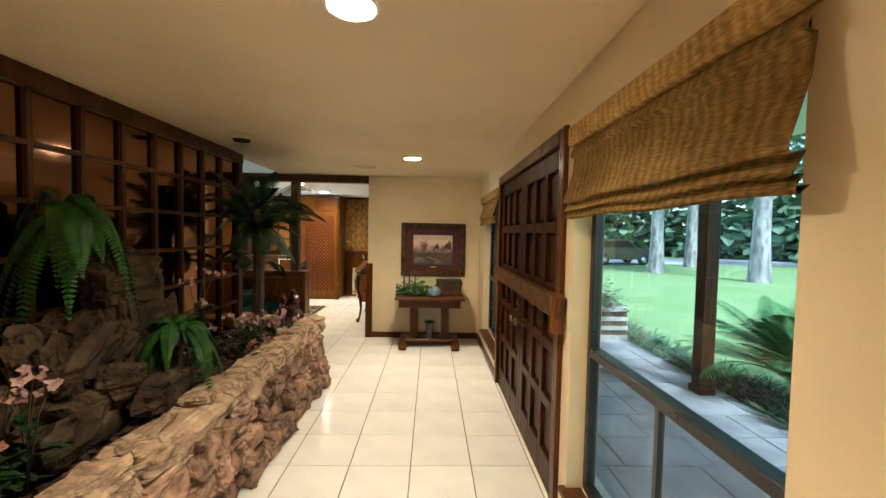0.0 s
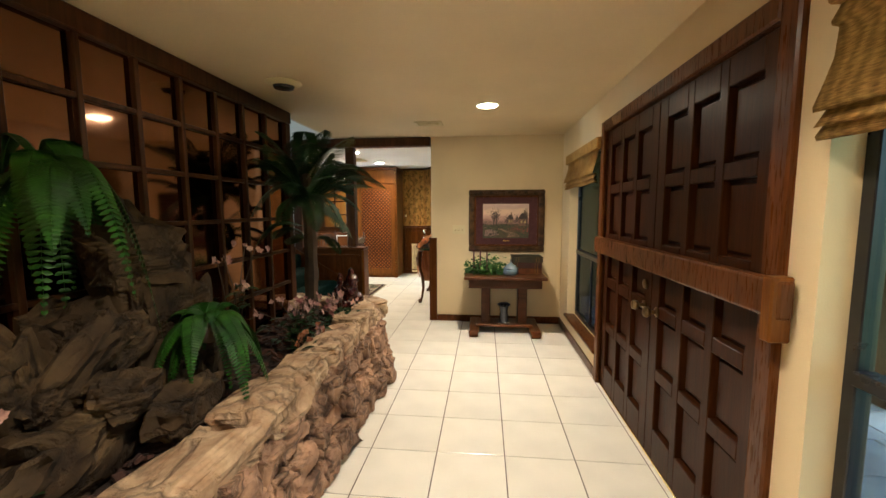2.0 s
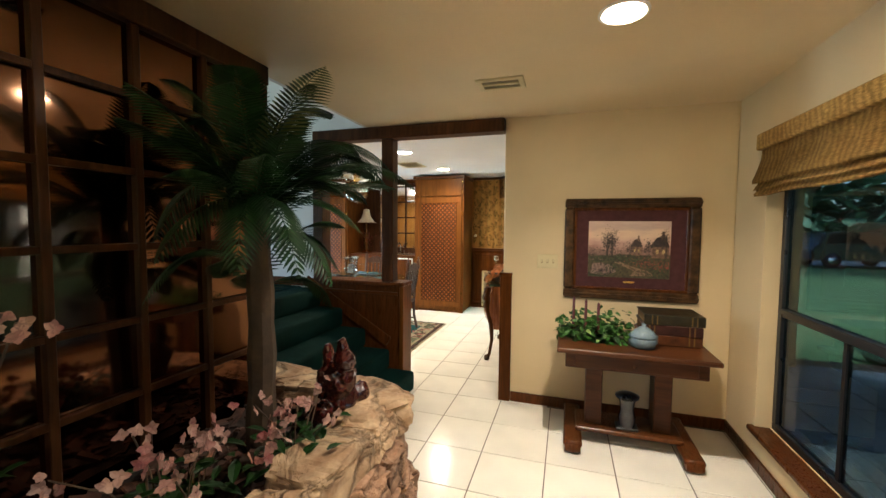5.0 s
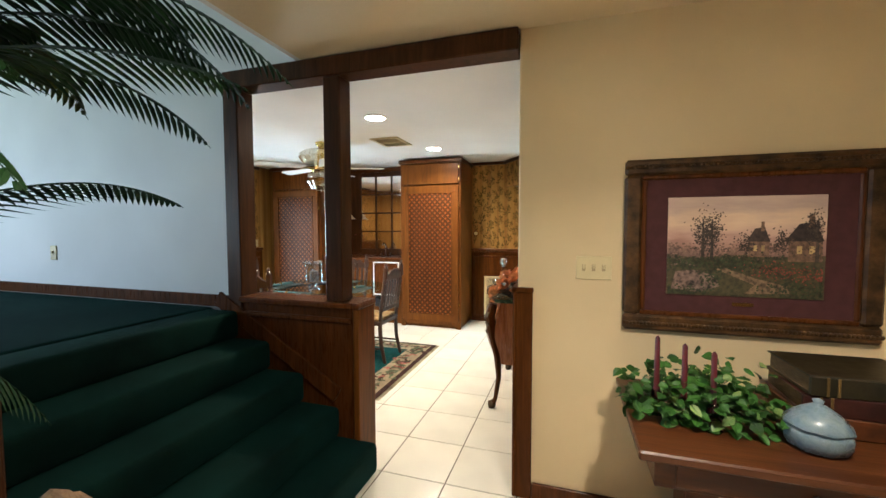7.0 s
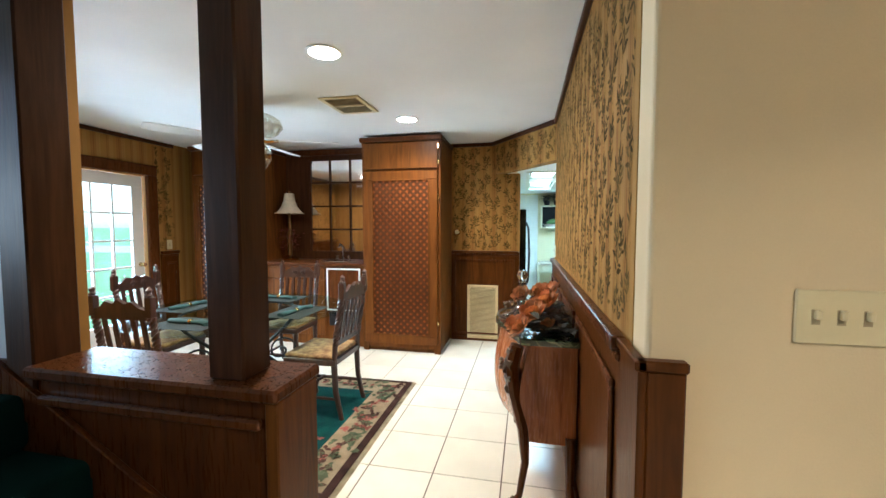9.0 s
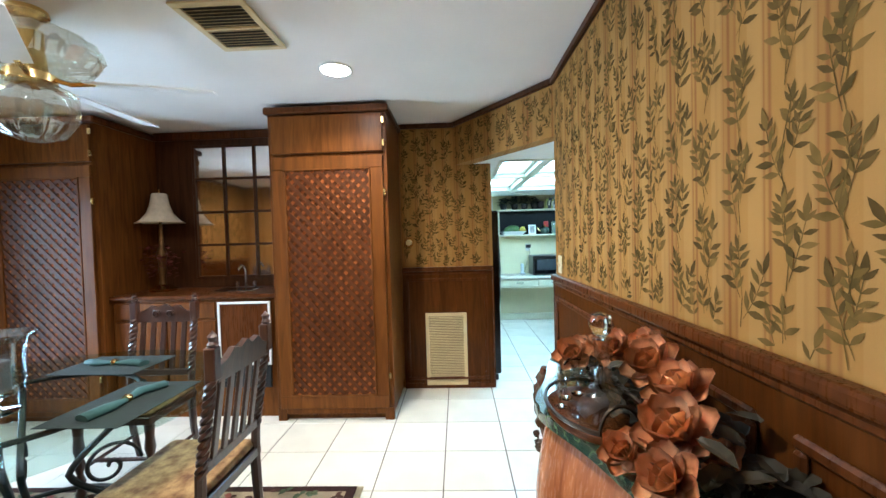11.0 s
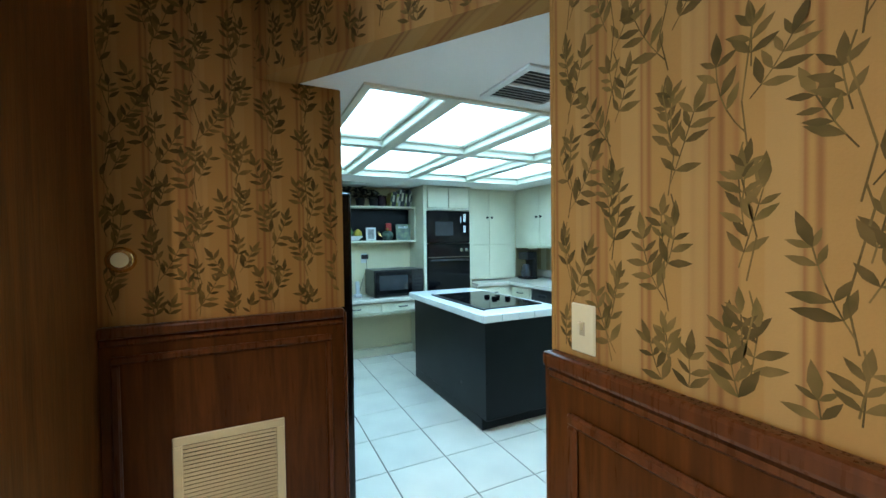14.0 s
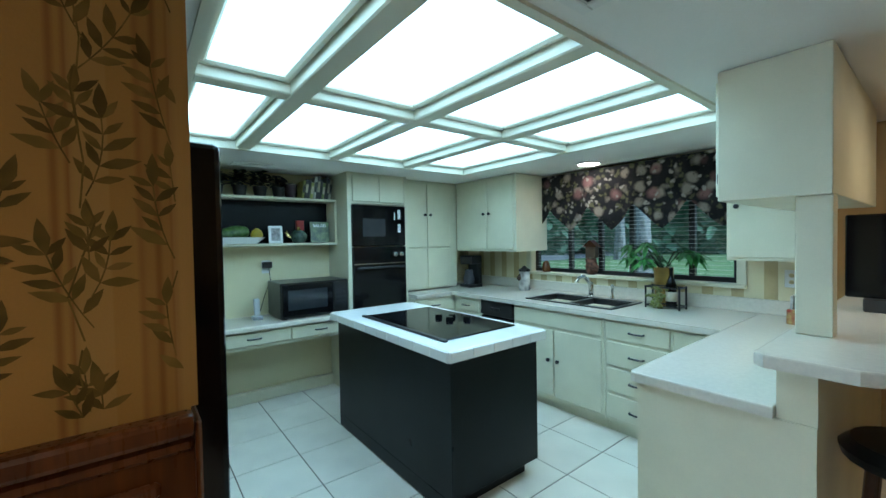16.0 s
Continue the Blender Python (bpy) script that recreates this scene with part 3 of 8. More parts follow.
# ---- dining room cabinets ----
def lattice_cabinet(x0, x1):
    c = thing("lattice_cabinet", "tall walnut cabinet with a diagonal lattice door", "cabinet", "lattice cabinets")
    y0 = 9.625
    part("carcass", boxes([(x0, x1, y0 + 0.03, KY - 0.003, 0.10, 2.36)], 0.003), WOOD_CAB, c)
    part("plinth", boxes([(x0 + 0.02, x1 - 0.02, y0 + 0.06, KY - 0.003, 0.0, 0.10), (x0, x0 + 0.07, y0 + 0.02, y0 + 0.06, 0, 0.10), (x1 - 0.07, x1, y0 + 0.02, y0 + 0.06, 0, 0.10), (x0 + 0.07, x1 - 0.07, y0 + 0.02, y0 + 0.06, 0.05, 0.10)], 0.004), WOOD_CAB, c)
    part("cornice", boxes([(x0 - 0.02, x1 + 0.02, y0 - 0.01, KY - 0.003, 2.36, 2.415)], 0.01), WOOD_TRIM, c)
    part("upper_door", box(x0 + 0.03, x1 - 0.03, y0, y0 + 0.03, 2.06, 2.345, 0.004), WOOD_CAB, c)
    door = part("door", frame_x(x0 + 0.03, x1 - 0.03, 0.10, 2.035, y0, y0 + 0.03, 0.095, 0.004), WOOD_CAB, c)
    px0, px1, pz0, pz1 = x0 + 0.125, x1 - 0.125, 0.195, 1.94
    part("back_panel", box(px0 - 0.01, px1 + 0.01, y0 + 0.0175, y0 + 0.029, pz0 - 0.01, pz1 + 0.01), WOOD_LATT, door)
    part("bead", frame_x(px0 - 0.002, px1 + 0.002, pz0 - 0.002, pz1 + 0.002, y0 - 0.006, y0 + 0.012, 0.016, 0.004), WOOD_CAB, door)
    pitch, w = 0.078, 0.028
    cx, cz, hw, hh = (px0 + px1) / 2, (pz0 + pz1) / 2, (px1 - px0) / 2, (pz1 - pz0) / 2
    for s, yy in ((1, y0 + 0.011), (-1, y0 + 0.004)):
        reach = hw + hh
        k = -int(reach / pitch)
        while k * pitch < reach:
            off = k * pitch
            ends = []
            # the slat runs along (1, s) through (off, 0)
            lo, hi = max(-hw, off - hh), min(hw, off + hh)
            if hi - lo > 0.03:
                a, b = (lo, s * (lo - off)), (hi, s * (hi - off))
                length = math.hypot(b[0] - a[0], b[1] - a[1])
                bm = box(-length / 2, length / 2, 0, 0.006, -w / 2, w / 2)
                moved(bm, pose(cx + (a[0] + b[0]) / 2, yy, cz + (a[1] + b[1]) / 2, 0, -45 * s, 0))
                part("slat", bm, WOOD_LATT2, door)
            k += 1
    for z in (2.29, 2.12, 1.75, 0.35):
        part("hinge", box(x1 - 0.032, x1 - 0.012, y0 - 0.006, y0 + 0.01, z - 0.025, z + 0.025, 0.003), BRASS, c, "brass hinge")


WOOD_LATT = wood("lattice_back_wood", (0.33, 0.105, 0.023), (0.52, 0.175, 0.044), 0.45, 0.0, spec=0.2)
WOOD_LATT2 = wood("lattice_slat_wood", (0.050, 0.0145, 0.0045), (0.105, 0.033, 0.009), 0.4, 0.0, spec=0.15)
lattice_cabinet(-2.10, -1.19)
lattice_cabinet(-4.38, -3.47)


# ---- kitchen blocks ----
def island():
    k = thing("kitchen_island", "black panelled island with a white tiled top", "island")
    part("body", boxes([(0.785, 1.45, 10.98, 12.36, 0.09, 0.81), (0.785, 1.40, 11.04, 12.36, 0.0, 0.09)], 0.003), BLACK_PAINT, k)
    part("worktop", box(0.75, 1.49, 10.945, 12.42, 0.81, 0.872, 0.012, seg=3), WHITE_TILE, k, "white tiled worktop")
    return k


WHITE_TILE = material("white_glazed_tile", (0.80, 0.80, 0.77), 0.14, vary=0.03, scale=5, bump=0.05, bump_scale=20)
island()


# ---- rock planter ----
STONE = material("tan_pink_fieldstone", (0.38, 0.22, 0.13), 0.85, vary=0.35, scale=9, bump=1.0, bump_scale=45, second=(0.13, 0.068, 0.040), island=0.22)
STONE_TOP = material("pale_fieldstone", (0.46, 0.325, 0.195), 0.85, vary=0.3, scale=8, bump=1.0, bump_scale=40, second=(0.24, 0.135, 0.07), island=0.15)
ROCK = material("brown_sculpted_rock", (0.082, 0.050, 0.022), 0.85, vary=0.3, scale=5, bump=1.0, bump_scale=45, second=(0.024, 0.014, 0.007), spec=0.25)
SOIL = material("dark_soil", (0.020, 0.010, 0.006), 0.95, vary=0.4, scale=12, bump=1.0, bump_scale=60)
BARK = material("bark_mulch", (0.055, 0.020, 0.011), 0.9, vary=0.35, scale=10, bump=0.8, bump_scale=70, island=0.5)


def craggy(m, scale, depth, dark=0.35):
    """Layered cracks with a darker colour along them, over a stone material."""
    n, link = m.node_tree.nodes, m.node_tree.links.new
    p = n["Principled BSDF"]
    base = p.inputs["Base Color"].links[0].from_socket
    tc, mp, warp, ns = n.new("ShaderNodeTexCoord"), n.new("ShaderNodeMapping"), n.new("ShaderNodeTexNoise"), n.new("ShaderNodeTexNoise")
    mp.inputs["Scale"].default_value, mp.inputs["Rotation"].default_value = (1, 0.85, 1.35), (0.5, 0.7, 0.2)
    link(tc.outputs["Object"], mp.inputs[0])
    ns.inputs["Scale"].default_value, ns.inputs["Detail"].default_value, ns.inputs["Distortion"].default_value = scale, 7, 0.6
    link(mp.outputs[0], ns.inputs[0])
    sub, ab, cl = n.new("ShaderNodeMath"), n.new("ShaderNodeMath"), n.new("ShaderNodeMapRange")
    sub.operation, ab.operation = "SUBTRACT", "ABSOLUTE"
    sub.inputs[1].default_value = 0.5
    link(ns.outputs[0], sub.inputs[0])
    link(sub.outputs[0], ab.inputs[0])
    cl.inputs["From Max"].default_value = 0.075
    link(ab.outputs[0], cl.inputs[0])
    warp.inputs["Scale"].default_value, warp.inputs["Detail"].default_value = scale * 5, 6
    link(tc.outputs["Object"], warp.inputs[0])
    add = n.new("ShaderNodeMath")
    add.operation = "MULTIPLY_ADD"
    add.inputs[1].default_value = 0.5
    link(warp.outputs[0], add.inputs[0])
    link(cl.outputs[0], add.inputs[2])
    bp = n.new("ShaderNodeBump")
    bp.inputs["Strength"].default_value, bp.inputs["Distance"].default_value = 1.0, depth
    link(add.outputs[0], bp.inputs["Height"])
    link(bp.outputs[0], p.inputs["Normal"])
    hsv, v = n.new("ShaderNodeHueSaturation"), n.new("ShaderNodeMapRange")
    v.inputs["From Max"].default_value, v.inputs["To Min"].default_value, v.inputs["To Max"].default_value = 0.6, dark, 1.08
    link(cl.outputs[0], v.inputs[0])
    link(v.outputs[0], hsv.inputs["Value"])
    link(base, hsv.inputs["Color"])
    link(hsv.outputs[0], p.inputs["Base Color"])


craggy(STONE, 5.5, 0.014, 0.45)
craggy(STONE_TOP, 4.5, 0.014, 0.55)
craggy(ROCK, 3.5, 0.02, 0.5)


def stone(seed, sx, sy, sz, power=0.45, amp=0.30):
    """One fieldstone, craggy and layered; half sizes."""
    b = bmesh.new()
    bmesh.ops.create_icosphere(b, subdivisions=4, radius=1)
    off = Vector((seed * 5.7, seed * 2.9, seed * 1.3))
    slant = noise.noise(off) * 2.5
    for v in b.verts:
        q = v.co.normalized()
        c = Vector([math.copysign(abs(e) ** power, e) for e in q])
        c = c / max(1.0, max(abs(e) for e in c))
        w = Vector((c.x * sx, c.y * sy, c.z * sz)) * 9
        d = amp * noise.fractal(q * 1.4 + off, 0.9, 2.0, 3)
        layer = Vector((w.x * 0.7, w.y * 0.7, w.z * 3.2 + slant * w.x)) + off
        d += 0.55 * amp * (abs(noise.noise(layer)) + 0.5 * abs(noise.noise(layer * 2.3)) - 0.35) + 0.22 * amp * noise.noise(w * 3 + off)
        c *= 0.98 + d
        v.co = Vector((c.x * sx, c.y * sy, c.z * sz))
    return b


def planter():
    p = thing("rock_planter", "long indoor planter of rough tan and pink fieldstone", "planter")
    rng = random.Random(5)
    # the line of the face, from behind the camera to its rounded end
    line = [Vector((-0.20, -1.25)), Vector((-0.20, 4.45)), Vector((-0.24, 4.75)), Vector((-0.36, 4.98)), Vector((-0.60, 5.10)), Vector((-1.10, 5.12))]
    lens = [(b - a).length for a, b in zip(line, line[1:])]

    def at(s):
        for a, b, n in zip(line, line[1:], lens):
            if s <= n or b is line[-1]:
                w = (b - a).normalized()
                return a + w * s, w
            s -= n

    core = [(-1.16, -1.25), (-0.30, -1.25), (-0.30, 4.4), (-0.36, 4.7), (-0.48, 4.88), (-0.66, 4.98), (-1.16, 4.98)]
    part("core", prism(core, 0, 0.50), SOIL, p, "dark soil bed")
    total = sum(lens)
    k = 0
    for z0, z1, lo, hi in ((0.0, 0.17, 0.16, 0.34), (0.16, 0.33, 0.14, 0.30), (0.31, 0.49, 0.14, 0.36)):
        s = rng.random() * 0.2
        while s < total:
            w = rng.uniform(lo, hi)
            c, way = at(min(s + w / 2, total - 0.01))
            m = stone(k, w * 0.54, 0.12 + rng.random() * 0.03, (z1 - z0) * 0.56)
            out = Vector((way.y, -way.x))
            inset = 0.045 + (z0 + z1) * 0.09 + rng.uniform(-0.025, 0.025)
            moved(m, Matrix.Translation((c.x - out.x * inset, c.y - out.y * inset, (z0 + z1) / 2)) @ Euler((rng.uniform(-.15, .15), rng.uniform(-.22, .22), math.atan2(way.y, way.x)), "XYZ").to_matrix().to_4x4())
            part("stone", m, STONE, p)
            s += w
            k += 1
    s = 0
    while s < total:
        w = rng.uniform(0.30, 0.62)
        c, way = at(min(s + w / 2, total - 0.01))
        m = stone(k, w * 0.53, 0.135 + rng.random() * 0.03, 0.085 + rng.random() * 0.02, 0.5, 0.24)
        out = Vector((way.y, -way.x))
        moved(m, Matrix.Translation((c.x - out.x * 0.16, c.y - out.y * 0.16, 0.545 + rng.uniform(-.015, .02))) @ Euler((rng.uniform(-.06, .06), rng.uniform(-.06, .06), math.atan2(way.y, way.x)), "XYZ").to_matrix().to_4x4())
        part("capstone", m, STONE_TOP, p)
        s += w
        k += 1


planter()

chips = bmesh.new()
rng = random.Random(9)
for i in range(1500):
    x, y = rng.uniform(-1.14, -0.42), rng.uniform(-0.6, 4.85)
    w, l, h = rng.uniform(.008, .02), rng.uniform(.02, .05), rng.uniform(.003, .008)
    box(-l, l, -w, w, -h, h, bm=chips)
    chips.verts.ensure_lookup_table()
    m = pose(x, y, 0.508 + rng.random() * 0.025, rng.uniform(-25, 25), rng.uniform(-25, 25), rng.uniform(0, 180))
    for v in chips.verts[-8:]:
        v.co = m @ v.co
put("bark_mulch", chips, BARK, None, "reddish brown bark chips over the planter bed", category="mulch", kind="stuff")


def rock(seed, at, size, tilt=(0, 0, 0), label="brown sculpted waterfall rock in the planter"):
    put("garden_rock", moved(stone(seed, *size, 0.62, 0.34), pose(*at, *tilt)), ROCK, None, label, True, "rock", group="waterfall rocks")


rock(1, (-1.00, 2.95, 0.98), (0.17, 0.24, 0.52), (0, -4, 10), "tall brown sculpted rock column in the planter")
rock(9, (-0.95, 3.18, 0.78), (0.14, 0.16, 0.36), (4, 0, 30))
rock(12, (-0.94, 2.88, 1.28), (0.13, 0.20, 0.15), (0, 12, -20))
rock(2, (-1.00, 2.62, 0.74), (0.16, 0.22, 0.36), (0, 0, 20))
rock(3, (-0.90, 2.33, 0.82), (0.09, 0.13, 0.29), (14, -8, 25))
rock(8, (-0.77, 2.44, 0.92), (0.06, 0.10, 0.22), (-36, 22, 10), "slanting brown rock slab in the planter")
rock(11, (-0.84, 2.66, 0.92), (0.08, 0.19, 0.09), (24, 0, 12), "slanting brown rock slab in the planter")
rock(5, (-0.66, 2.50, 0.79), (0.09, 0.14, 0.085), (-12, 14, 20))
rock(6, (-0.60, 2.74, 0.640), (0.09, 0.19, 0.10), (0, 0, 12))
rock(4, (-0.76, 2.32, 0.62), (0.13, 0.24, 0.16), (0, 8, 8))
rock(7, (-0.98, 1.98, 0.68), (0.15, 0.26, 0.28), (0, 0, 10))
rock(10, (-0.98, 1.35, 0.60), (0.16, 0.28, 0.20), (0, 0, 30))


# ---- plants ----
def leaf_material(name, colour, second, rough=0.45):
    m = material(name, colour, rough, vary=0.2, scale=9, second=second, island=0.3, bump=0.1, bump_scale=80, spec=0.22)
    return m


FERN = leaf_material("fern_green", (0.022, 0.090, 0.008), (0.008, 0.036, 0.004))
PALM = leaf_material("dark_palm_green", (0.016, 0.052, 0.013), (0.006, 0.022, 0.007), 0.5)
PALM_DRY = leaf_material("yellow_green_palm", (0.10, 0.11, 0.03), (0.04, 0.055, 0.015), 0.5)
IVY = leaf_material("ivy_green", (0.011, 0.038, 0.007), (0.005, 0.016, 0.003))
STEM = material("brown_stem", (0.06, 0.035, 0.018), 0.8, vary=0.3, bump=0.6)
PETAL = leaf_material("pink_white_petal", (0.44, 0.29, 0.23), (0.20, 0.06, 0.06), 0.6)
PETAL_P = leaf_material("dusty_peach_petal", (0.34, 0.14, 0.07), (0.20, 0.07, 0.035), 0.6)


def blade(bm, base, way, up, length, width, curl=0.15):
    """A pointed leaflet of four faces, folded along its middle."""
    way, up = way.normalized(), up.normalized()
    side = way.cross(up).normalized()
    mid = [base + way * (length * f) - up * (curl * length * f * f) for f in (0, 0.35, 0.7, 1.0)]
    ws = (0.15, 0.5, 0.38, 0)
    a = [bm.verts.new(p + side * w * width + up * width * 0.12) for p, w in zip(mid, ws)]
    c = [bm.verts.new(p) for p in mid]
    d = [bm.verts.new(p - side * w * width + up * width * 0.12) for p, w in zip(mid, ws)]
    for i in range(3):
        if i < 2:
            bm.faces.new((c[i], c[i + 1], a[i + 1], a[i]))
            bm.faces.new((d[i], d[i + 1], c[i + 1], c[i]))
        else:
            bm.faces.new((c[i], c[i + 1], a[i]))
            bm.faces.new((d[i], c[i + 1], c[i]))


def frond(bm, base, heading, rise, length, drop, leaf, width, count, taper=True, droop=0.2, sweep=0.55):
    """A feathered leaf: leaflets in pairs along a bending rib."""
    h = Vector((math.cos(heading), math.sin(heading), 0))
    pts = []
    for i in range(count + 1):
        f = i / count
        pts.append(base + h * (length * math.cos(rise) * f * (1 - 0.3 * f * min(drop, 1))) + Vector((0, 0, length * (math.sin(rise) * f - drop * f * f))))
    for i in range(1, count):
        f = i / count
        way = (pts[i + 1] - pts[i - 1]).normalized()
        side = way.cross(Vector((0, 0, 1)))
        if side.length < 1e-3:
            side = Vector((1, 0, 0))
        side.normalize()
        up = side.cross(way)
        n = leaf * (math.sin(math.pi * min(0.12 + f * 0.9, 1)) ** 0.7 if taper else (1 - 0.6 * f))
        for s in (-1, 1):
            d = (side * s + way * sweep - Vector((0, 0, droop))).normalized()
            blade(bm, pts[i], d, up, max(n, 0.01), width)
    tube(pts, 0.003, 4, bm, [0.004 * (1 - 0.8 * i / count) for i in range(count + 1)])


def fern(at, size, count, seed, label, hang=1.0):
    f = thing("fern", label, "plant", "planter ferns")
    r = random.Random(seed)
    for i in range(count):
        b = bmesh.new()
        a = 2 * math.pi * i / count + r.uniform(-.25, .25)
        rise = r.uniform(0.1, 0.9) if i % 4 else r.uniform(0.9, 1.35)
        frond(b, Vector(at) + Vector((r.uniform(-.03, .03), r.uniform(-.03, .03), 0)), a, rise, size * r.uniform(.55, 1.25), r.uniform(0.7, 1.5) * hang, size * 0.125, size * 0.034, 44, droop=0.08, sweep=0.3)
        part("frond", b, FERN, f)
    part("crown", lathe([(0.0, -0.12), (0.05, -0.10), (0.06, -0.03), (0.03, 0.02), (0.0, 0.03)], 10, pose(*at)), STEM, f)


fern((-0.98, 2.56, 1.66), 0.54, 20, 3, "large green fern cascading over the rock column", 1.35)
fern((-0.66, 2.96, 0.96), 0.40, 26, 4, "bright green fern growing beside the waterfall rocks", 1.05)
fern((-0.98, 1.60, 0.98), 0.36, 18, 8, "green fern growing on the planter rocks", 0.9)


def palm(at, height, count, size, seed, label):
    p = thing("parlor_palm", label, "plant", at=at)
    r = random.Random(seed)
    pts = [(0.03 * math.sin(z * 2), 0.02 * math.cos(z * 2), z) for z in np.linspace(0, height, 10)]
    part("trunk", tube(pts, 0.04, 8, radii=[0.060 + 0.008 * (i % 2) - 0.002 * i for i in range(10)]), STEM, p, smooth=True)
    for i in range(count):
        b = bmesh.new()
        # every fifth frond reaches along the planter towards the stairs
        if i % 5 == 1:
            a, rise, drop = r.uniform(0.7, 1.75), r.uniform(0.60, 1.0), r.uniform(.40, .70)
            length = r.uniform(.55, .80) / (math.cos(rise) * (1 - 0.3 * drop))
        else:
            a = 2.4 * i + r.uniform(-.3, .3)
            rise, drop = (r.uniform(0.75, 1.3), r.uniform(.30, .55)) if i % 3 else (r.uniform(0.1, 0.7), r.uniform(.5, .85))
            length = size * (r.uniform(.62, .88) if i % 3 else r.uniform(.48, .66))
        z = height - 0.02 - (0.28 if i % 3 else 0.60) * r.random()
        frond(b, Vector((0.02 * math.cos(a), 0.02 * math.sin(a), z)), a, rise, length, drop, 0.14, 0.0135, int(13 + 24 * length), taper=True, droop=0.30, sweep=0.9)
        part("frond", b, PALM_DRY if i % 9 == 4 else PALM, p)


palm((-0.80, 4.40, 0.50), 1.30, 52, 1.0, 11, "dark green artificial palm with feathery fronds in the planter")


def orchids(at, count, spread, height, seed, label, petals=PETAL, name="orchid"):
    o = thing(name, label, "plant", "planter flowers", at=at)
    r = random.Random(seed)
    green, stems, bloom = bmesh.new(), bmesh.new(), bmesh.new()
    for i in range(count * 7):
        a = r.uniform(0, 6.28)
        q = Vector((r.gauss(0, spread * .5), r.gauss(0, spread * .6), r.uniform(0.0, height * 0.7)))
        blade(green, q, Vector((math.cos(a), math.sin(a), r.uniform(-.2, .8))), Vector((0, 0, 1)), r.uniform(.05, .11), r.uniform(.03, .05), 0.3)
    for i in range(count):
        foot = Vector((r.uniform(-.05, .05), r.uniform(-.05, .05), 0))
        top = Vector((r.gauss(0, spread * .6), r.gauss(0, spread * .8), height * r.uniform(.65, 1.1)))
        tube([foot, foot.lerp(top, .5) + Vector((0, 0, height * .2)), top], 0.003, 4, stems)
        for j in range(4):
            c = top + Vector((r.gauss(0, .025), r.gauss(0, .035), r.gauss(0, .02)))
            face = Vector((r.uniform(.2, 1), r.uniform(-.8, .5), r.uniform(-.2, .6))).normalized()
            s = face.orthogonal().normalized()
            t = face.cross(s)
            for k in range(5):
                b = k * 1.2566 + r.random()
                blade(bloom, c, s * math.cos(b) + t * math.sin(b) + face * 0.35, face, r.uniform(.016, .030), 0.019, 0.2)
    part("leaves", green, IVY, o)
    part("stems", stems, STEM, o)
    part("blossoms", bloom, petals, o)


orchids((-0.62, 3.85, 0.51), 12, 0.16, 0.34, 1, "pink and white silk orchids among green leaves")
orchids((-0.52, 4.30, 0.51), 13, 0.15, 0.26, 2, "pink and white silk orchids among green leaves")
orchids((-0.86, 3.48, 0.55), 6, 0.10, 0.68, 3, "tall pale pink orchid sprays in the planter")
orchids((-0.68, 1.98, 0.51), 6, 0.11, 0.52, 4, "pale pink orchids with green leaves by the rocks")
orchids((-0.62, 1.66, 0.51), 9, 0.18, 0.28, 5, "dusty peach protea flowers with green leaves", PETAL_P, "protea")
orchids((-0.50, 3.66, 0.51), 5, 0.12, 0.16, 6, "dusty peach protea flowers with green leaves", PETAL_P, "protea")


def statue():
    b = bmesh.new()
    lumps = ((0, 0, 0.03, 0.12, 0.10, 0.05), (0, 0, 0.13, 0.085, 0.075, 0.10), (0.03, -0.02, 0.24, 0.06, 0.06, 0.085), (0.055, -0.03, 0.335, 0.045, 0.042, 0.055), (-0.06, 0.03, 0.20, 0.04, 0.04, 0.08), (0.08, 0.05, 0.13, 0.035, 0.04, 0.07), (-0.055, 0.035, 0.31, 0.022, 0.025, 0.08), (-0.02, -0.07, 0.10, 0.05, 0.04, 0.05), (0.05, -0.03, 0.40, 0.022, 0.02, 0.045))
    for k, (x, y, z, a, c, h) in enumerate(lumps):
        made = bmesh.ops.create_icosphere(b, subdivisions=3, radius=1)
        for v in made["verts"]:
            d = 1 + 0.30 * noise.fractal(v.co * 2.6 + Vector((k * 3.1, 0, 0)), 0.8, 2, 3)
            v.co = Vector((x + v.co.x * a * d, y + v.co.y * c * d, max(z + v.co.z * h * d, 0)))
    m = material("glossy_red_carved_wood", (0.045, 0.006, 0.004), 0.2, vary=0.3, coat=0.5)
    o = put("carved_statue", moved(b, pose(-0.57, 4.68, 0.52) @ Matrix.Diagonal((1.28, 1.28, 1.02, 1))), m, None, "glossy dark red carved wooden statue on the planter", True, "statue")
    skin = o.modifiers.new("skin", "REMESH")
    skin.mode, skin.voxel_size, skin.use_smooth_shade = "VOXEL", 0.007, True


statue()


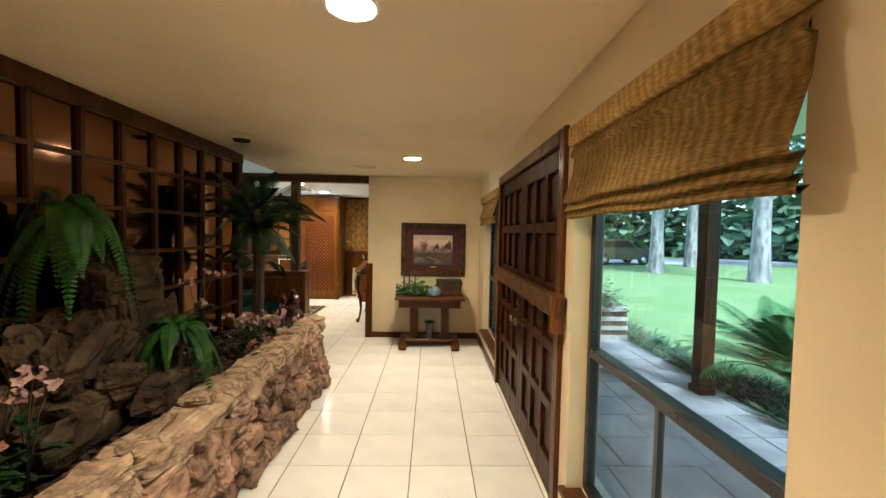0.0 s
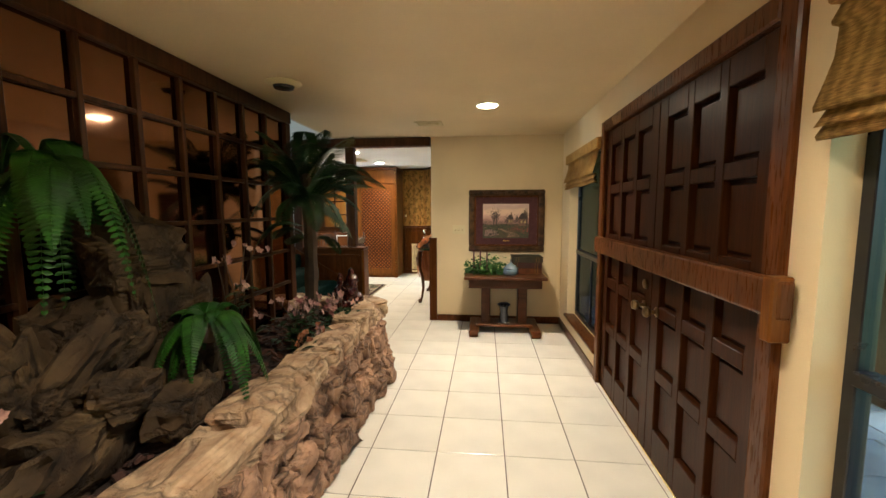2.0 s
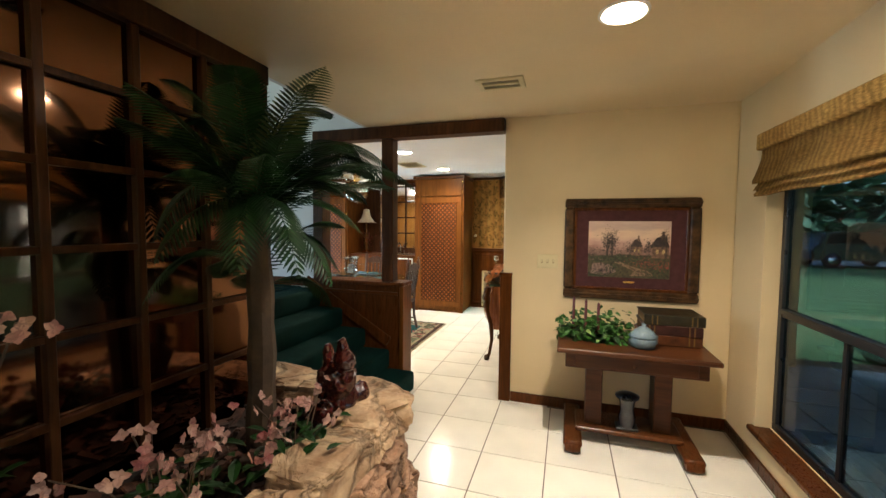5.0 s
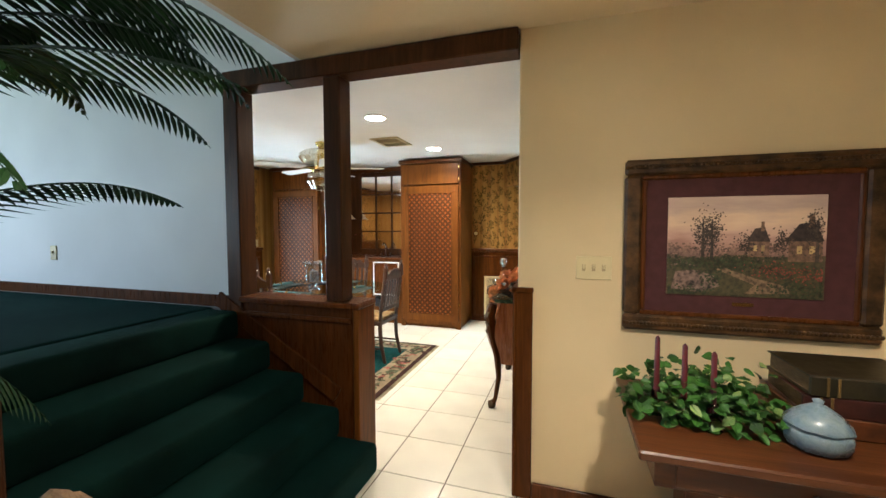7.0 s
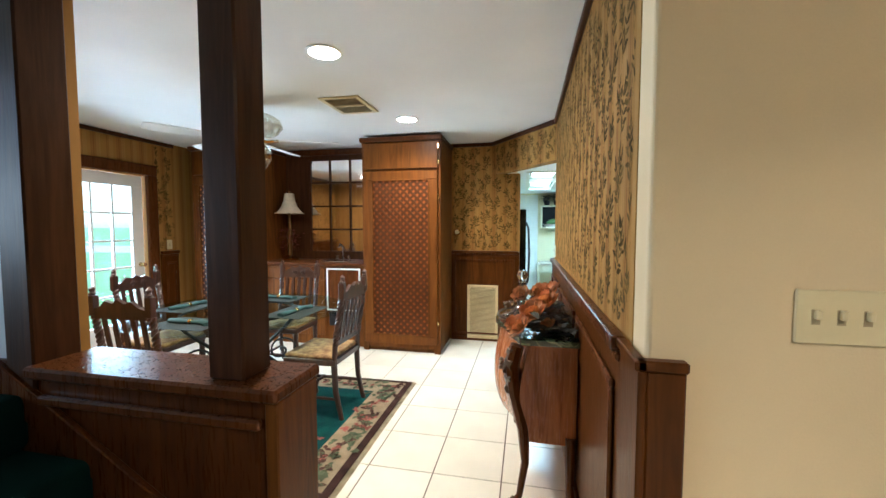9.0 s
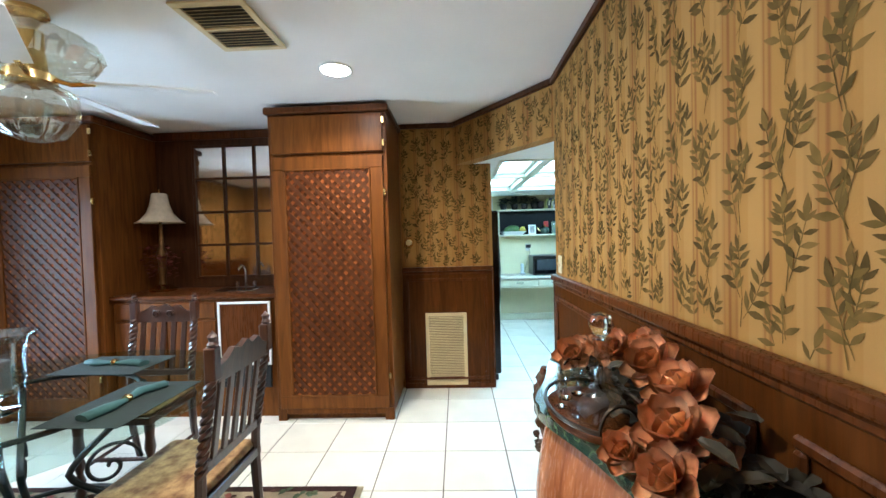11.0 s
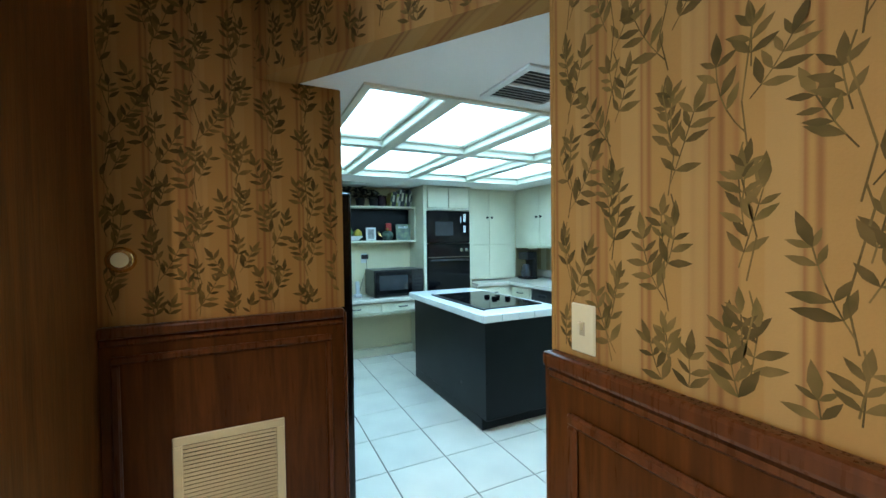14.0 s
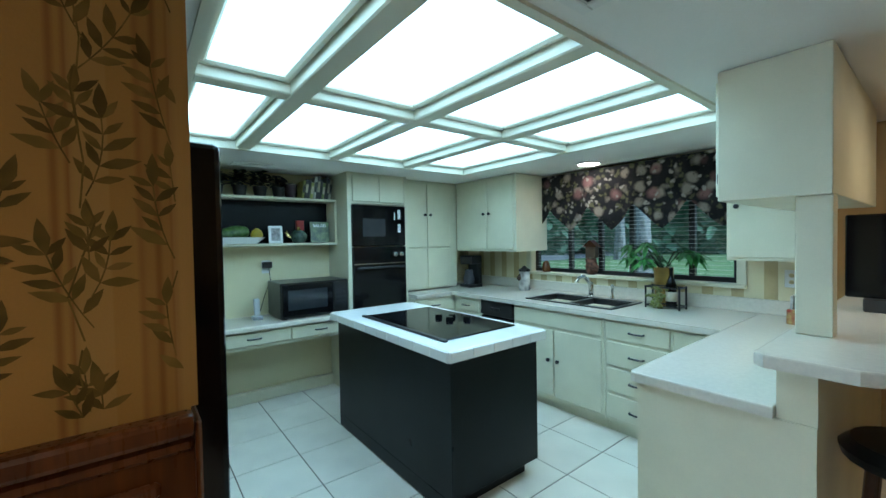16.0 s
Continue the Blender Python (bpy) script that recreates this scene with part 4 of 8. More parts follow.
# ---- console table and what stands on it ----
def console():
    c = thing("console_table", "brown oak library table with scrolled feet against the wall", "table", at=(0.95, 6.0, 0))
    part("tabletop", box(-0.475, 0.475, -0.33, 0.34, 0.690, 0.722, 0.006), WOOD_TABLE, c)
    part("apron", boxes([(-0.42, 0.42, -0.28, 0.30, 0.585, 0.69)], 0.004), WOOD_TABLE, c)
    part("drawer_front", box(-0.36, 0.36, -0.292, -0.279, 0.60, 0.68, 0.003), WOOD_TABLE, c)
    part("drawer_knob", lathe([(0.008, 0), (0.008, 0.012), (0.014, 0.02), (0.0, 0.028)], 10, pose(0, -0.29, 0.64, 90, 0, 0)), WOOD_DARK, c, smooth=True)
    for x in (-0.22, 0.22):
        part("leg", box(x - 0.055, x + 0.055, -0.06, 0.10, 0.115, 0.586, 0.005), WOOD_TABLE, c)
    part("shelf", box(-0.34, 0.34, -0.13, 0.17, 0.085, 0.115, 0.006), WOOD_TRIM, c)
    for x in (-0.36, 0.36):
        out = [(0.0, 0.0), (0.07, 0.0), (0.085, 0.03), (0.06, 0.05), (0.05, 0.085), (-0.0, 0.085)]
        foot = bmesh.new()
        join(foot, box(x - 0.06, x + 0.06, -0.30, 0.32, 0.045, 0.085, 0.012))
        for y in (-0.27, 0.28):
            join(foot, lathe([(0.0, -0.05), (0.038, -0.05), (0.042, 0), (0.038, 0.05), (0.0, 0.05)], 14, pose(x, y, 0.040, 0, 90, 0)))
        part("foot", foot, WOOD_TRIM, c, smooth=True)


console()


def small_lantern():
    l = thing("lantern", "small dark metal lantern under the console table", "lantern", at=(0.95, 5.95, 0.115))
    part("base", box(-0.07, 0.07, -0.05, 0.05, 0, 0.02, 0.004), BLACK, l)
    part("top", lathe([(0.075, 0.22), (0.08, 0.235), (0.05, 0.25), (0.0, 0.26)], 12), BLACK, l)
    part("body", lathe([(0.05, 0.02), (0.058, 0.08), (0.045, 0.14), (0.055, 0.22)], 12), GLASS_SMOKE, l, "smoked glass body", True)


GLASS_SMOKE = material("smoked_glass", (0.05, 0.05, 0.055), 0.12, vary=0.2)
small_lantern()


def big_books():
    cols = [((0.020, 0.015, 0.005), (0.16, 0.10, 0.03)), ((0.035, 0.008, 0.005), (0.18, 0.11, 0.035)), ((0.10, 0.030, 0.008), (0.22, 0.14, 0.04))]
    z = 0.724
    for i, (c, band) in enumerate(reversed(cols)):
        bk = thing("book", ("orange-brown", "dark red", "olive green")[i] + " leather-bound decorative book in a stack", "book", "stacked books", at=(1.20 + 0.008 * i, 6.10, z), turn=(2, -1.5, 1)[i])
        leather = material("book_leather", c, 0.4, vary=0.25, scale=20, bump=0.3)
        gilt = material("gilt_band", band, 0.4, metal=0.4, vary=0.1)
        spine = [(0.0, 0.0), (0.02, 0.004), (0.028, 0.028), (0.02, 0.052), (0.0, 0.056)]
        part("cover", boxes([(-0.18, 0.19, -0.14, 0.15, 0, 0.006), (-0.18, 0.19, -0.14, 0.15, 0.062, 0.068), (-0.18, 0.19, -0.150, -0.138, 0, 0.068)], 0.004), leather, bk)
        part("page_block", box(-0.17, 0.18, -0.138, 0.14, 0.006, 0.062), SHADED_PAPER, bk, "page block, shadow put into its brown")
        for x in (-0.13, -0.10, 0.11, 0.14):
            part("band", box(x - 0.004, x + 0.004, -0.153, -0.149, 0.002, 0.066, 0.001), gilt, bk, "gilt band on the spine")
        z += 0.0685


PAPER = material("paper", (0.68, 0.62, 0.48), 0.9, vary=0.08, scale=30, bump=0.4, bump_scale=200)
# page brown is darkened to hold the shadow on the book stack
SHADED_PAPER = material("shaded_page_edges", (0.20, 0.13, 0.06), 0.9, vary=0.2, scale=30, stretch=(1, 1, 12), bump=0.4, bump_scale=200)
big_books()


def ginger_jar():
    j = thing("porcelain_jar", "pale blue and white lidded porcelain jar", "jar", at=(1.02, 5.86, 0.722))
    m = material("blue_white_porcelain", (0.20, 0.25, 0.26), 0.28, vary=0.2, scale=45, second=(0.085, 0.14, 0.18), coat=0.25)
    part("body", lathe([(0.05, 0), (0.075, 0.008), (0.088, 0.03), (0.09, 0.06), (0.085, 0.075)], 8), m, j)
    part("lid", lathe([(0.09, 0.075), (0.092, 0.082), (0.06, 0.115), (0.025, 0.14), (0.012, 0.146), (0.016, 0.158), (0.0, 0.166)], 8), m, j)


ginger_jar()


def candle(x, y, h):
    c = thing("taper_candle", "dark red taper candle in a small glass holder", "candle", "red candles", at=(x, y, 0.722))
    part("holder", lathe([(0.03, 0), (0.032, 0.006), (0.008, 0.015), (0.008, 0.05), (0.02, 0.062), (0.024, 0.09), (0.020, 0.095)], 12), GLASS, c, "clear glass holder", True)
    part("taper", lathe([(0.011, 0.066), (0.011, 0.09), (0.009, h), (0.003, h + 0.01)], 10), material("dark_red_wax", (0.075, 0.006, 0.010), 0.45, vary=0.1), c, smooth=True)


for x, y, h in ((0.58, 5.98, 0.29), (0.66, 5.93, 0.28), (0.74, 5.89, 0.27)):
    candle(x, y, h)


def ivy_garland():
    g = thing("ivy_arrangement", "green and cream silk ivy arrangement on the console table", "plant", at=(0.72, 6.02, 0.722))
    r = random.Random(21)
    leaves, pale, st = bmesh.new(), bmesh.new(), bmesh.new()
    for i in range(680):
        q = Vector((r.gauss(0, .12), r.gauss(0, .10), abs(r.gauss(0.05, .06))))
        q.y = max(q.y, -0.15)
        q.x = max(-.24, min(.28, q.x))
        a = r.uniform(0, 6.28)
        tgt = leaves if r.random() < .90 else pale
        w = Vector((math.cos(a), math.sin(a), r.uniform(-.6, .5)))
        blade(tgt, q, w, Vector((r.uniform(-.4, .4), r.uniform(-.9, .1), .8)), r.uniform(.030, .052), r.uniform(.026, .042), 0.3)
    for i in range(24):
        a = r.uniform(0, 6.28)
        tube([(0, 0, 0.01), (0.1 * math.cos(a), 0.08 * math.sin(a), 0.08), (0.2 * math.cos(a), 0.16 * math.sin(a), 0.03)], 0.002, 4, st)
    part("leaves", leaves, leaf_material("silk_ivy_green", (0.034, 0.105, 0.014), (0.012, 0.045, 0.006)), g)
    part("pale_leaves", pale, leaf_material("variegated_ivy", (0.16, 0.22, 0.07), (0.06, 0.13, 0.03)), g, "cream-edged ivy leaves")
    part("stems", st, STEM, g)


ivy_garland()


# ---- framed landscape ----
def sky_print():
    """Evening sky of the print: warm cream above, dusty pink at the horizon, in soft strokes."""
    m = bpy.data.materials.new("landscape_print")
    m.use_nodes = True
    n, link = m.node_tree.nodes, m.node_tree.links.new
    p = n["Principled BSDF"]
    p.inputs["Roughness"].default_value = 0.4
    tc, sep, mp, ns, madd, ramp = n.new("ShaderNodeTexCoord"), n.new("ShaderNodeSeparateXYZ"), n.new("ShaderNodeMapping"), n.new("ShaderNodeTexNoise"), n.new("ShaderNodeMath"), n.new("ShaderNodeValToRGB")
    link(tc.outputs["Generated"], sep.inputs[0])
    mp.inputs["Scale"].default_value = (3, 1, 9)
    link(tc.outputs["Generated"], mp.inputs[0])
    ns.inputs["Scale"].default_value, ns.inputs["Detail"].default_value = 1.3, 7
    link(mp.outputs[0], ns.inputs[0])
    madd.operation = "MULTIPLY_ADD"
    madd.inputs[1].default_value = 0.35
    link(ns.outputs[0], madd.inputs[0])
    link(sep.outputs[2], madd.inputs[2])
    e = ramp.color_ramp.elements
    stops = ((0.5, (0.14, 0.08, 0.06)), (0.68, (0.36, 0.19, 0.15)), (0.80, (0.58, 0.37, 0.28)), (0.95, (0.70, 0.50, 0.34)), (1.08, (0.50, 0.35, 0.29)), (1.2, (0.72, 0.56, 0.42)))
    e[0].position, e[0].color = 0.5 / 1.35, (*stops[0][1], 1)
    e[1].position, e[1].color = 1.0, (*stops[-1][1], 1)
    for pos, c in stops[1:-1]:
        e.new(pos / 1.35).color = (*c, 1)
    div = n.new("ShaderNodeMath")
    div.operation = "DIVIDE"
    div.inputs[1].default_value = 1.35
    link(madd.outputs[0], div.inputs[0])
    link(div.outputs[0], ramp.inputs[0])
    link(ramp.outputs[0], p.inputs["Base Color"])
    return m


def picture():
    f = thing("framed_picture", "village landscape print with dark red mat in a carved brown frame", "picture")
    x0, x1, z0, z1, y = 0.502, 1.476, 0.948, 1.75, BY - 0.002
    part("backing", box(x0 + 0.03, x1 - 0.03, y - 0.014, y, z0 + 0.03, z1 - 0.03), WOOD_DARK, f)
    fr = material("carved_bronze_brown_frame", (0.072, 0.034, 0.011), 0.42, vary=0.35, scale=18, bump=0.5, bump_scale=90, spec=0.25)
    part("frame", frame_x(x0, x1, z0, z1, y - 0.034, y - 0.002, 0.075, 0.012), fr, f, "carved bronze-brown frame")
    # carved leaf beads round the frame
    r = random.Random(4)
    beads = bmesh.new()
    for i in range(64):
        u = (i + .5) / 64
        for q in ((x0 + u * (x1 - x0), z0 + 0.035), (x0 + u * (x1 - x0), z1 - 0.035)):
            lathe([(0.0, 0.0), (0.011, 0.0), (0.007, 0.004), (0.0, 0.006)], 6, pose(q[0], y - 0.034, q[1], 90, 0, 0), beads)
    put("carving", beads, fr, f, "raised carved beading", kind="stuff")
    part("inner_frame", frame_x(x0 + 0.074, x1 - 0.074, z0 + 0.074, z1 - 0.074, y - 0.028, y - 0.002, 0.022, 0.006), WOOD_TRIM, f, "inner wooden fillet")
    part("mat", box(x0 + 0.09, x1 - 0.09, y - 0.020, y - 0.013, z0 + 0.09, z1 - 0.09), material("dark_red_mat", (0.062, 0.014, 0.014), 0.85, vary=0.08, scale=30), f, "dark red mat board")
    a0, a1, b0, b1 = x0 + 0.185, x1 - 0.200, z0 + 0.178, z1 - 0.180
    part("print", box(a0, a1, y - 0.025, y - 0.0202, b0, b1), sky_print(), f, "dusk village landscape print")
    part("plaque", box(0.95, 1.03, y - 0.024, y - 0.0202, z0 + 0.135, z0 + 0.150), BRASS, f, "small brass plaque")

    def ink(name, colour, vary=0.3):
        return material(name, colour, 0.5, vary=vary, scale=60, bump=0.0, island=0.3)

    def shape(name, pts, layer, mat):
        b = bmesh.new()
        b.faces.new([b.verts.new((a0 + (a1 - a0) * u, y - 0.0252 - 0.00012 * layer, b0 + (b1 - b0) * v)) for u, v in pts])
        part(name, b, mat, f)

    def dabs(name, spots, layer, mat, size=0.009):
        b = bmesh.new()
        for u, v, su, sv, n in spots:
            for i in range(n):
                uu, vv = min(max(r.gauss(u, su), .02), .98), min(max(r.gauss(v, sv), .02), .97)
                q = Vector((a0 + (a1 - a0) * uu, y - 0.0252 - 0.00012 * (layer + r.random() * 3), b0 + (b1 - b0) * vv))
                blade(b, q, Vector((r.uniform(-1, 1), 0, r.uniform(-1, 1))), Vector((0, -1, 0)), size * r.uniform(.6, 1.3), size, 0)
        part(name, b, mat, f)

    earth, far = ink("painted_ground", (0.055, 0.044, 0.018)), ink("painted_wood", (0.20, 0.115, 0.085))
    dabs("painted_wood", ((.1, .45, .09, .035, 190), (.42, .45, .1, .03, 170), (.72, .48, .10, .05, 200)), 1, far)
    shape("painted_ground", [(.0, .0), (1, .0), (1, .42), (.7, .40), (.45, .42), (.2, .38), (0, .42)], 5, earth)
    shape("painted_pond", [(.03, .06), (.22, .03), (.36, .10), (.33, .20), (.20, .26), (.06, .24)], 6, ink("painted_pond", (0.24, 0.15, 0.12), 0.5))
    shape("painted_path", [(.52, .03), (.80, .05), (.78, .12), (.58, .19), (.46, .25), (.36, .30), (.33, .27), (.45, .20), (.58, .12)], 6, ink("painted_path", (0.24, 0.15, 0.085), 0.4))
    shape("painted_bridge", [(.02, .30), (.10, .37), (.20, .30), (.16, .30), (.10, .335), (.06, .30)], 7, ink("painted_bridge", (0.14, 0.09, 0.07)))
    house, roof = ink("painted_cottage", (0.19, 0.105, 0.062)), ink("painted_roof", (0.055, 0.033, 0.027))
    for u, v, w, h in ((.60, .40, .13, .17), (.88, .36, .20, .22)):
        shape("painted_cottage", [(u - w / 2, v), (u + w / 2, v), (u + w / 2, v + h), (u - w / 2, v + h)], 8, house)
        shape("painted_roof", [(u - w * .62, v + h * .9), (u + w * .55, v + h * .9), (u + w * .25, v + h * 1.75), (u - w * .2, v + h * 1.65)], 9, roof)
        shape("painted_chimney", [(u + w * .08, v + h * 1.5), (u + w * .24, v + h * 1.5), (u + w * .24, v + h * 2.05), (u + w * .08, v + h * 2.05)], 10, house)
        for k in (-.25, .12):
            shape("painted_window", [(u + w * k, v + h * .35), (u + w * (k + .16), v + h * .35), (u + w * (k + .16), v + h * .68), (u + w * k, v + h * .68)], 11, ink("painted_window", (0.5, 0.34, 0.14), 0.1))
    bare = ink("painted_tree_brown", (0.060, 0.038, 0.028))
    for u in (.24, .30, .95):
        shape("painted_trunk", [(u - .012, .36), (u + .012, .36), (u + .004, .78), (u - .004, .78)], 12, bare)
    dabs("painted_twig_mass", ((.24, .62, .034, .09, 330), (.30, .64, .034, .09, 330), (.93, .66, .03, .09, 260), (.52, .52, .03, .05, 150), (.74, .55, .025, .06, 150)), 13, bare, 0.0065)
    dabs("painted_foliage", ((.5, .34, .14, .04, 260), (.15, .33, .1, .03, 160), (.85, .10, .12, .05, 200), (.1, .04, .12, .03, 120), (.3, .20, .04, .06, 90)), 16, ink("painted_green", (0.040, 0.048, 0.016)))
    dabs("painted_blossom", ((.72, .27, .10, .04, 110), (.92, .22, .06, .05, 80)), 19, ink("painted_red", (0.28, 0.050, 0.032)), 0.006)


picture()


# ivory darkened to tan: the slot's shade as a coloured strip
SLOT_SHADE = material("slot_shade_tan", (0.40, 0.31, 0.17), 0.5, vary=0.05)


def switch_plate(name, at, turn, gangs, label):
    s = thing(name, label, "switch", at=at, turn=turn)
    w = 0.058 + 0.046 * (gangs - 1) + 0.016
    part("plate", box(-w / 2, w / 2, -0.007, 0, -0.058, 0.058, 0.003), IVORY, s)
    for k in range(gangs):
        x = (k - (gangs - 1) / 2) * 0.046
        part("toggle", box(x - 0.005, x + 0.005, -0.02, -0.007, -0.004, 0.016, 0.002), IVORY, s)
        part("slot", box(x - 0.008, x + 0.008, -0.0078, -0.006, -0.016, 0.016), SLOT_SHADE, s, "switch slot strip, its shade put into the tan")


switch_plate("light_switch", (0.37, BY - 0.001, 1.235), 0, 3, "ivory three-gang light switch plate on the wall")
switch_plate("light_switch", (-3.72, BY - 0.001, 1.24), 0, 1, "ivory light switch plate on the pale wall")


def baseboards():
    rows = [(0.08, RX - 0.003, BY - 0.018, BY - 0.002, 0, 0.085), (RX - 0.018, RX - 0.002, 4.672, BY - 0.02, 0, 0.085), (RX - 0.018, RX - 0.002, -1.3, 2.568, 0, 0.085)]
    for r in rows:
        structure("baseboard", box(*r, 0.004), WOOD_TRIM, "dark stained wooden baseboard", "baseboard")
    structure("baseboard", box(-6.0, -1.892, BY - 0.018, BY - 0.002, 0.902, 0.985, 0.004), WOOD_TRIM, "dark baseboard above the landing carpet", "baseboard")
    structure("trim", boxes([(-0.003, 0.078, BY - 0.028, BY - 0.003, 0.0, 1.10), (-0.022, -0.003, BY - 0.028, 6.55, 0, 1.10), (-0.025, 0.082, BY - 0.034, BY - 0.003, 1.10, 1.125), (-0.03, -0.003, BY - 0.034, 6.56, 1.10, 1.125)], 0.004), WOOD_WAIN, "wooden wainscot end trim at the opening", "trim")


baseboards()


# ---- ceiling fixtures ----
def can_light(x, y, z, lens):
    c = thing("recessed_light", "round recessed ceiling light, switched on", "ceiling light", "recessed lights", at=(x, y, z))
    part("trim_ring", lathe([(0.088, -0.001), (0.103, -0.001), (0.105, -0.006), (0.092, -0.012), (0.087, -0.008)], 28), WHITE, c, "white trim ring", True)
    part("lens", lathe([(0.0, -0.0095), (0.05, -0.0095), (0.086, -0.0092), (0.086, -0.003), (0.0, -0.003)], 28), lens, c, "glowing lens", True)


# also fits the added, unseen can behind the walk
for x, y in FOYER_CANS:
    can_light(x, y, CEIL, LAMP_LENS)
for x, y, spread, watts in DINING_CANS:
    can_light(x, y, CEIL + 0.002, LAMP_LENS_COOL)


def ceiling_vent(x, y, w, l, z, turn, frame_mat, label):
    v = thing("ceiling_vent", label, "vent", at=(x, y, z), turn=turn)
    part("frame", moved(frame_x(-w / 2, w / 2, -l / 2, l / 2, 0.001, 0.012, 0.035, 0.003), pose(0, 0, 0, -90, 0, 0)), frame_mat, v)
    # no duct is cut: a black plate gives the shade behind the slats
    part("backing", box(-w / 2 + 0.03, w / 2 - 0.03, -l / 2 + 0.03, l / 2 - 0.03, -0.004, -0.001), BLACK, v, "black plate painted as the shade in the duct")
    n = max(5, round(l / 0.03))
    for i in range(n):
        yy = -l / 2 + 0.04 + (l - 0.08) * i / (n - 1)
        part("slat", moved(box(-w / 2 + 0.034, w / 2 - 0.034, -0.006, 0.006, -0.001, 0.001), pose(0, yy, -0.008, 35, 0, 0)), frame_mat, v)
    part("divider", box(-w / 2 + 0.034, w / 2 - 0.034, -0.008, 0.008, -0.014, -0.004), frame_mat, v)


ceiling_vent(0.09, 5.57, 0.30, 0.20, CEIL, 0, IVORY, "small cream metal ceiling air vent")
ceiling_vent(-1.73, 8.56, 0.34, 0.44, CEIL, 0, IVORY, "cream metal ceiling air vent")


def smoke_detector():
    s = thing("smoke_detector", "round brown-rimmed ceiling fixture", "ceiling fixture", at=(-0.777, 4.064, CEIL))
    part("rim", lathe([(0.125, 0), (0.13, -0.008), (0.10, -0.025), (0.08, -0.03), (0.08, -0.02)], 28), IVORY, s, "cream rim", True)
    part("eye", lathe([(0.0, -0.006), (0.082, -0.014), (0.07, -0.045), (0.0, -0.06)][::-1], 24), GLASS_SMOKE, s, "dark recessed eyeball", True)


smoke_detector()


# ---- outdoors ----
GRASS = material("lawn_grass", (0.17, 0.28, 0.10), 0.9, vary=0.2, scale=0.6, bump=0.8, bump_scale=40, second=(0.22, 0.34, 0.15))
FLAG = material("grey_flagstone", (0.33, 0.34, 0.37), 0.7, vary=0.15, scale=3, bump=0.6, bump_scale=25, island=0.15)
ROADM = material("pale_road", (0.46, 0.46, 0.46), 0.9, vary=0.1, scale=0.4, bump=0.4)
# leaf colours paled and cooled: the haze over the trees is in them
LEAF_FAR = leaf_material("hazed_tree_leaf", (0.11, 0.21, 0.13), (0.18, 0.30, 0.19), 0.6)
CYCAD = leaf_material("cycad_green", (0.035, 0.115, 0.05), (0.09, 0.22, 0.06), 0.4)
LILY = leaf_material("lilyturf_green", (0.11, 0.19, 0.12), (0.06, 0.12, 0.07), 0.5)
TRUNK = material("grey_pine_bark", (0.36, 0.34, 0.33), 0.95, vary=0.3, scale=6, bump=1.0, bump_scale=25, stretch=(1, 1, 0.3))

structure("ground", prism([(-400, -400), (400, -400), (400, 400), (-400, 400)], -0.6, -0.22), GRASS, "green lawn reaching the trees", "ground")
walk_slab = structure("pavement", box(1.87, 4.25, -6, 9, -0.215, -0.106, 0.01), GROUT, "grey flagstone porch walk", "pavement")
structure("road", prism([(-60, 24), (90, 30), (90, 37), (-60, 31)], -0.219, -0.205), ROADM, "pale country road beyond the lawn", "road")
structure("porch_roof", box(1.87, 4.45, -6, 9, 2.62, 2.72), PAINT_WHITE, "white porch ceiling", "roof")


def porch_post(x, y):
    p = thing("porch_post", "dark brown square timber porch post", "post", at=(x, y, -0.10))
    part("shaft", box(-0.075, 0.075, -0.075, 0.075, 0, 2.72, 0.006), WOOD_DARK, p)
    part("base", box(-0.095, 0.095, -0.095, 0.095, 0, 0.08, 0.006), WOOD_DARK, p)


porch_post(3.98, 4.62)
porch_post(3.98, 1.6)


def porch_lamp():
    l = thing("porch_lantern", "hanging glass porch lantern", "lantern", at=(2.9, 3.7, 2.62))
    part("chain", tube([(0, 0, 0), (0, 0, -0.45)], 0.006, 6), BLACK, l)
    part("shade", lathe([(0.03, -0.45), (0.10, -0.50), (0.13, -0.62), (0.12, -0.63)], 8), material("amber_glass", (0.5, 0.42, 0.25), 0.3, vary=0.1), l, "amber glass shade")


porch_lamp()


def cycad(at, count, size, seed):
    c = thing("cycad", "green sago palm in the garden bed", "plant", "garden cycads", at=at)
    r = random.Random(seed)
    part("trunk", tube([(0, 0, 0), (0, 0, 0.35)], 0.13, 10), TRUNK, c)
    for i in range(count):
        b = bmesh.new()
        a = i * 2.399
        frond(b, Vector((0, 0, 0.3)), a, r.uniform(0.35, 1.3), size * r.uniform(.8, 1.1), r.uniform(.25, .5), size * 0.16, 0.02, 34, taper=True, droop=0.0)
        part("frond", b, CYCAD, c)


cycad((4.95, 4.45, -0.22), 52, 1.62, 1)
cycad((5.6, 2.2, -0.22), 24, 1.15, 2)

lily = bmesh.new()
rng = random.Random(31)
for i in range(420):
    x, y = rng.uniform(4.28, 4.75), rng.uniform(1.5, 9.5)
    for j in range(7):
        a = rng.uniform(0, 6.28)
        blade(lily, Vector((x, y, -0.22)), Vector((math.cos(a) * .6, math.sin(a) * .6, 1)), Vector((-math.cos(a), -math.sin(a), .5)), rng.uniform(.25, .42), .02, 0.5)
put("lilyturf_border", lily, LILY, None, "grey-green lilyturf border along the walk", category="plants", kind="stuff")


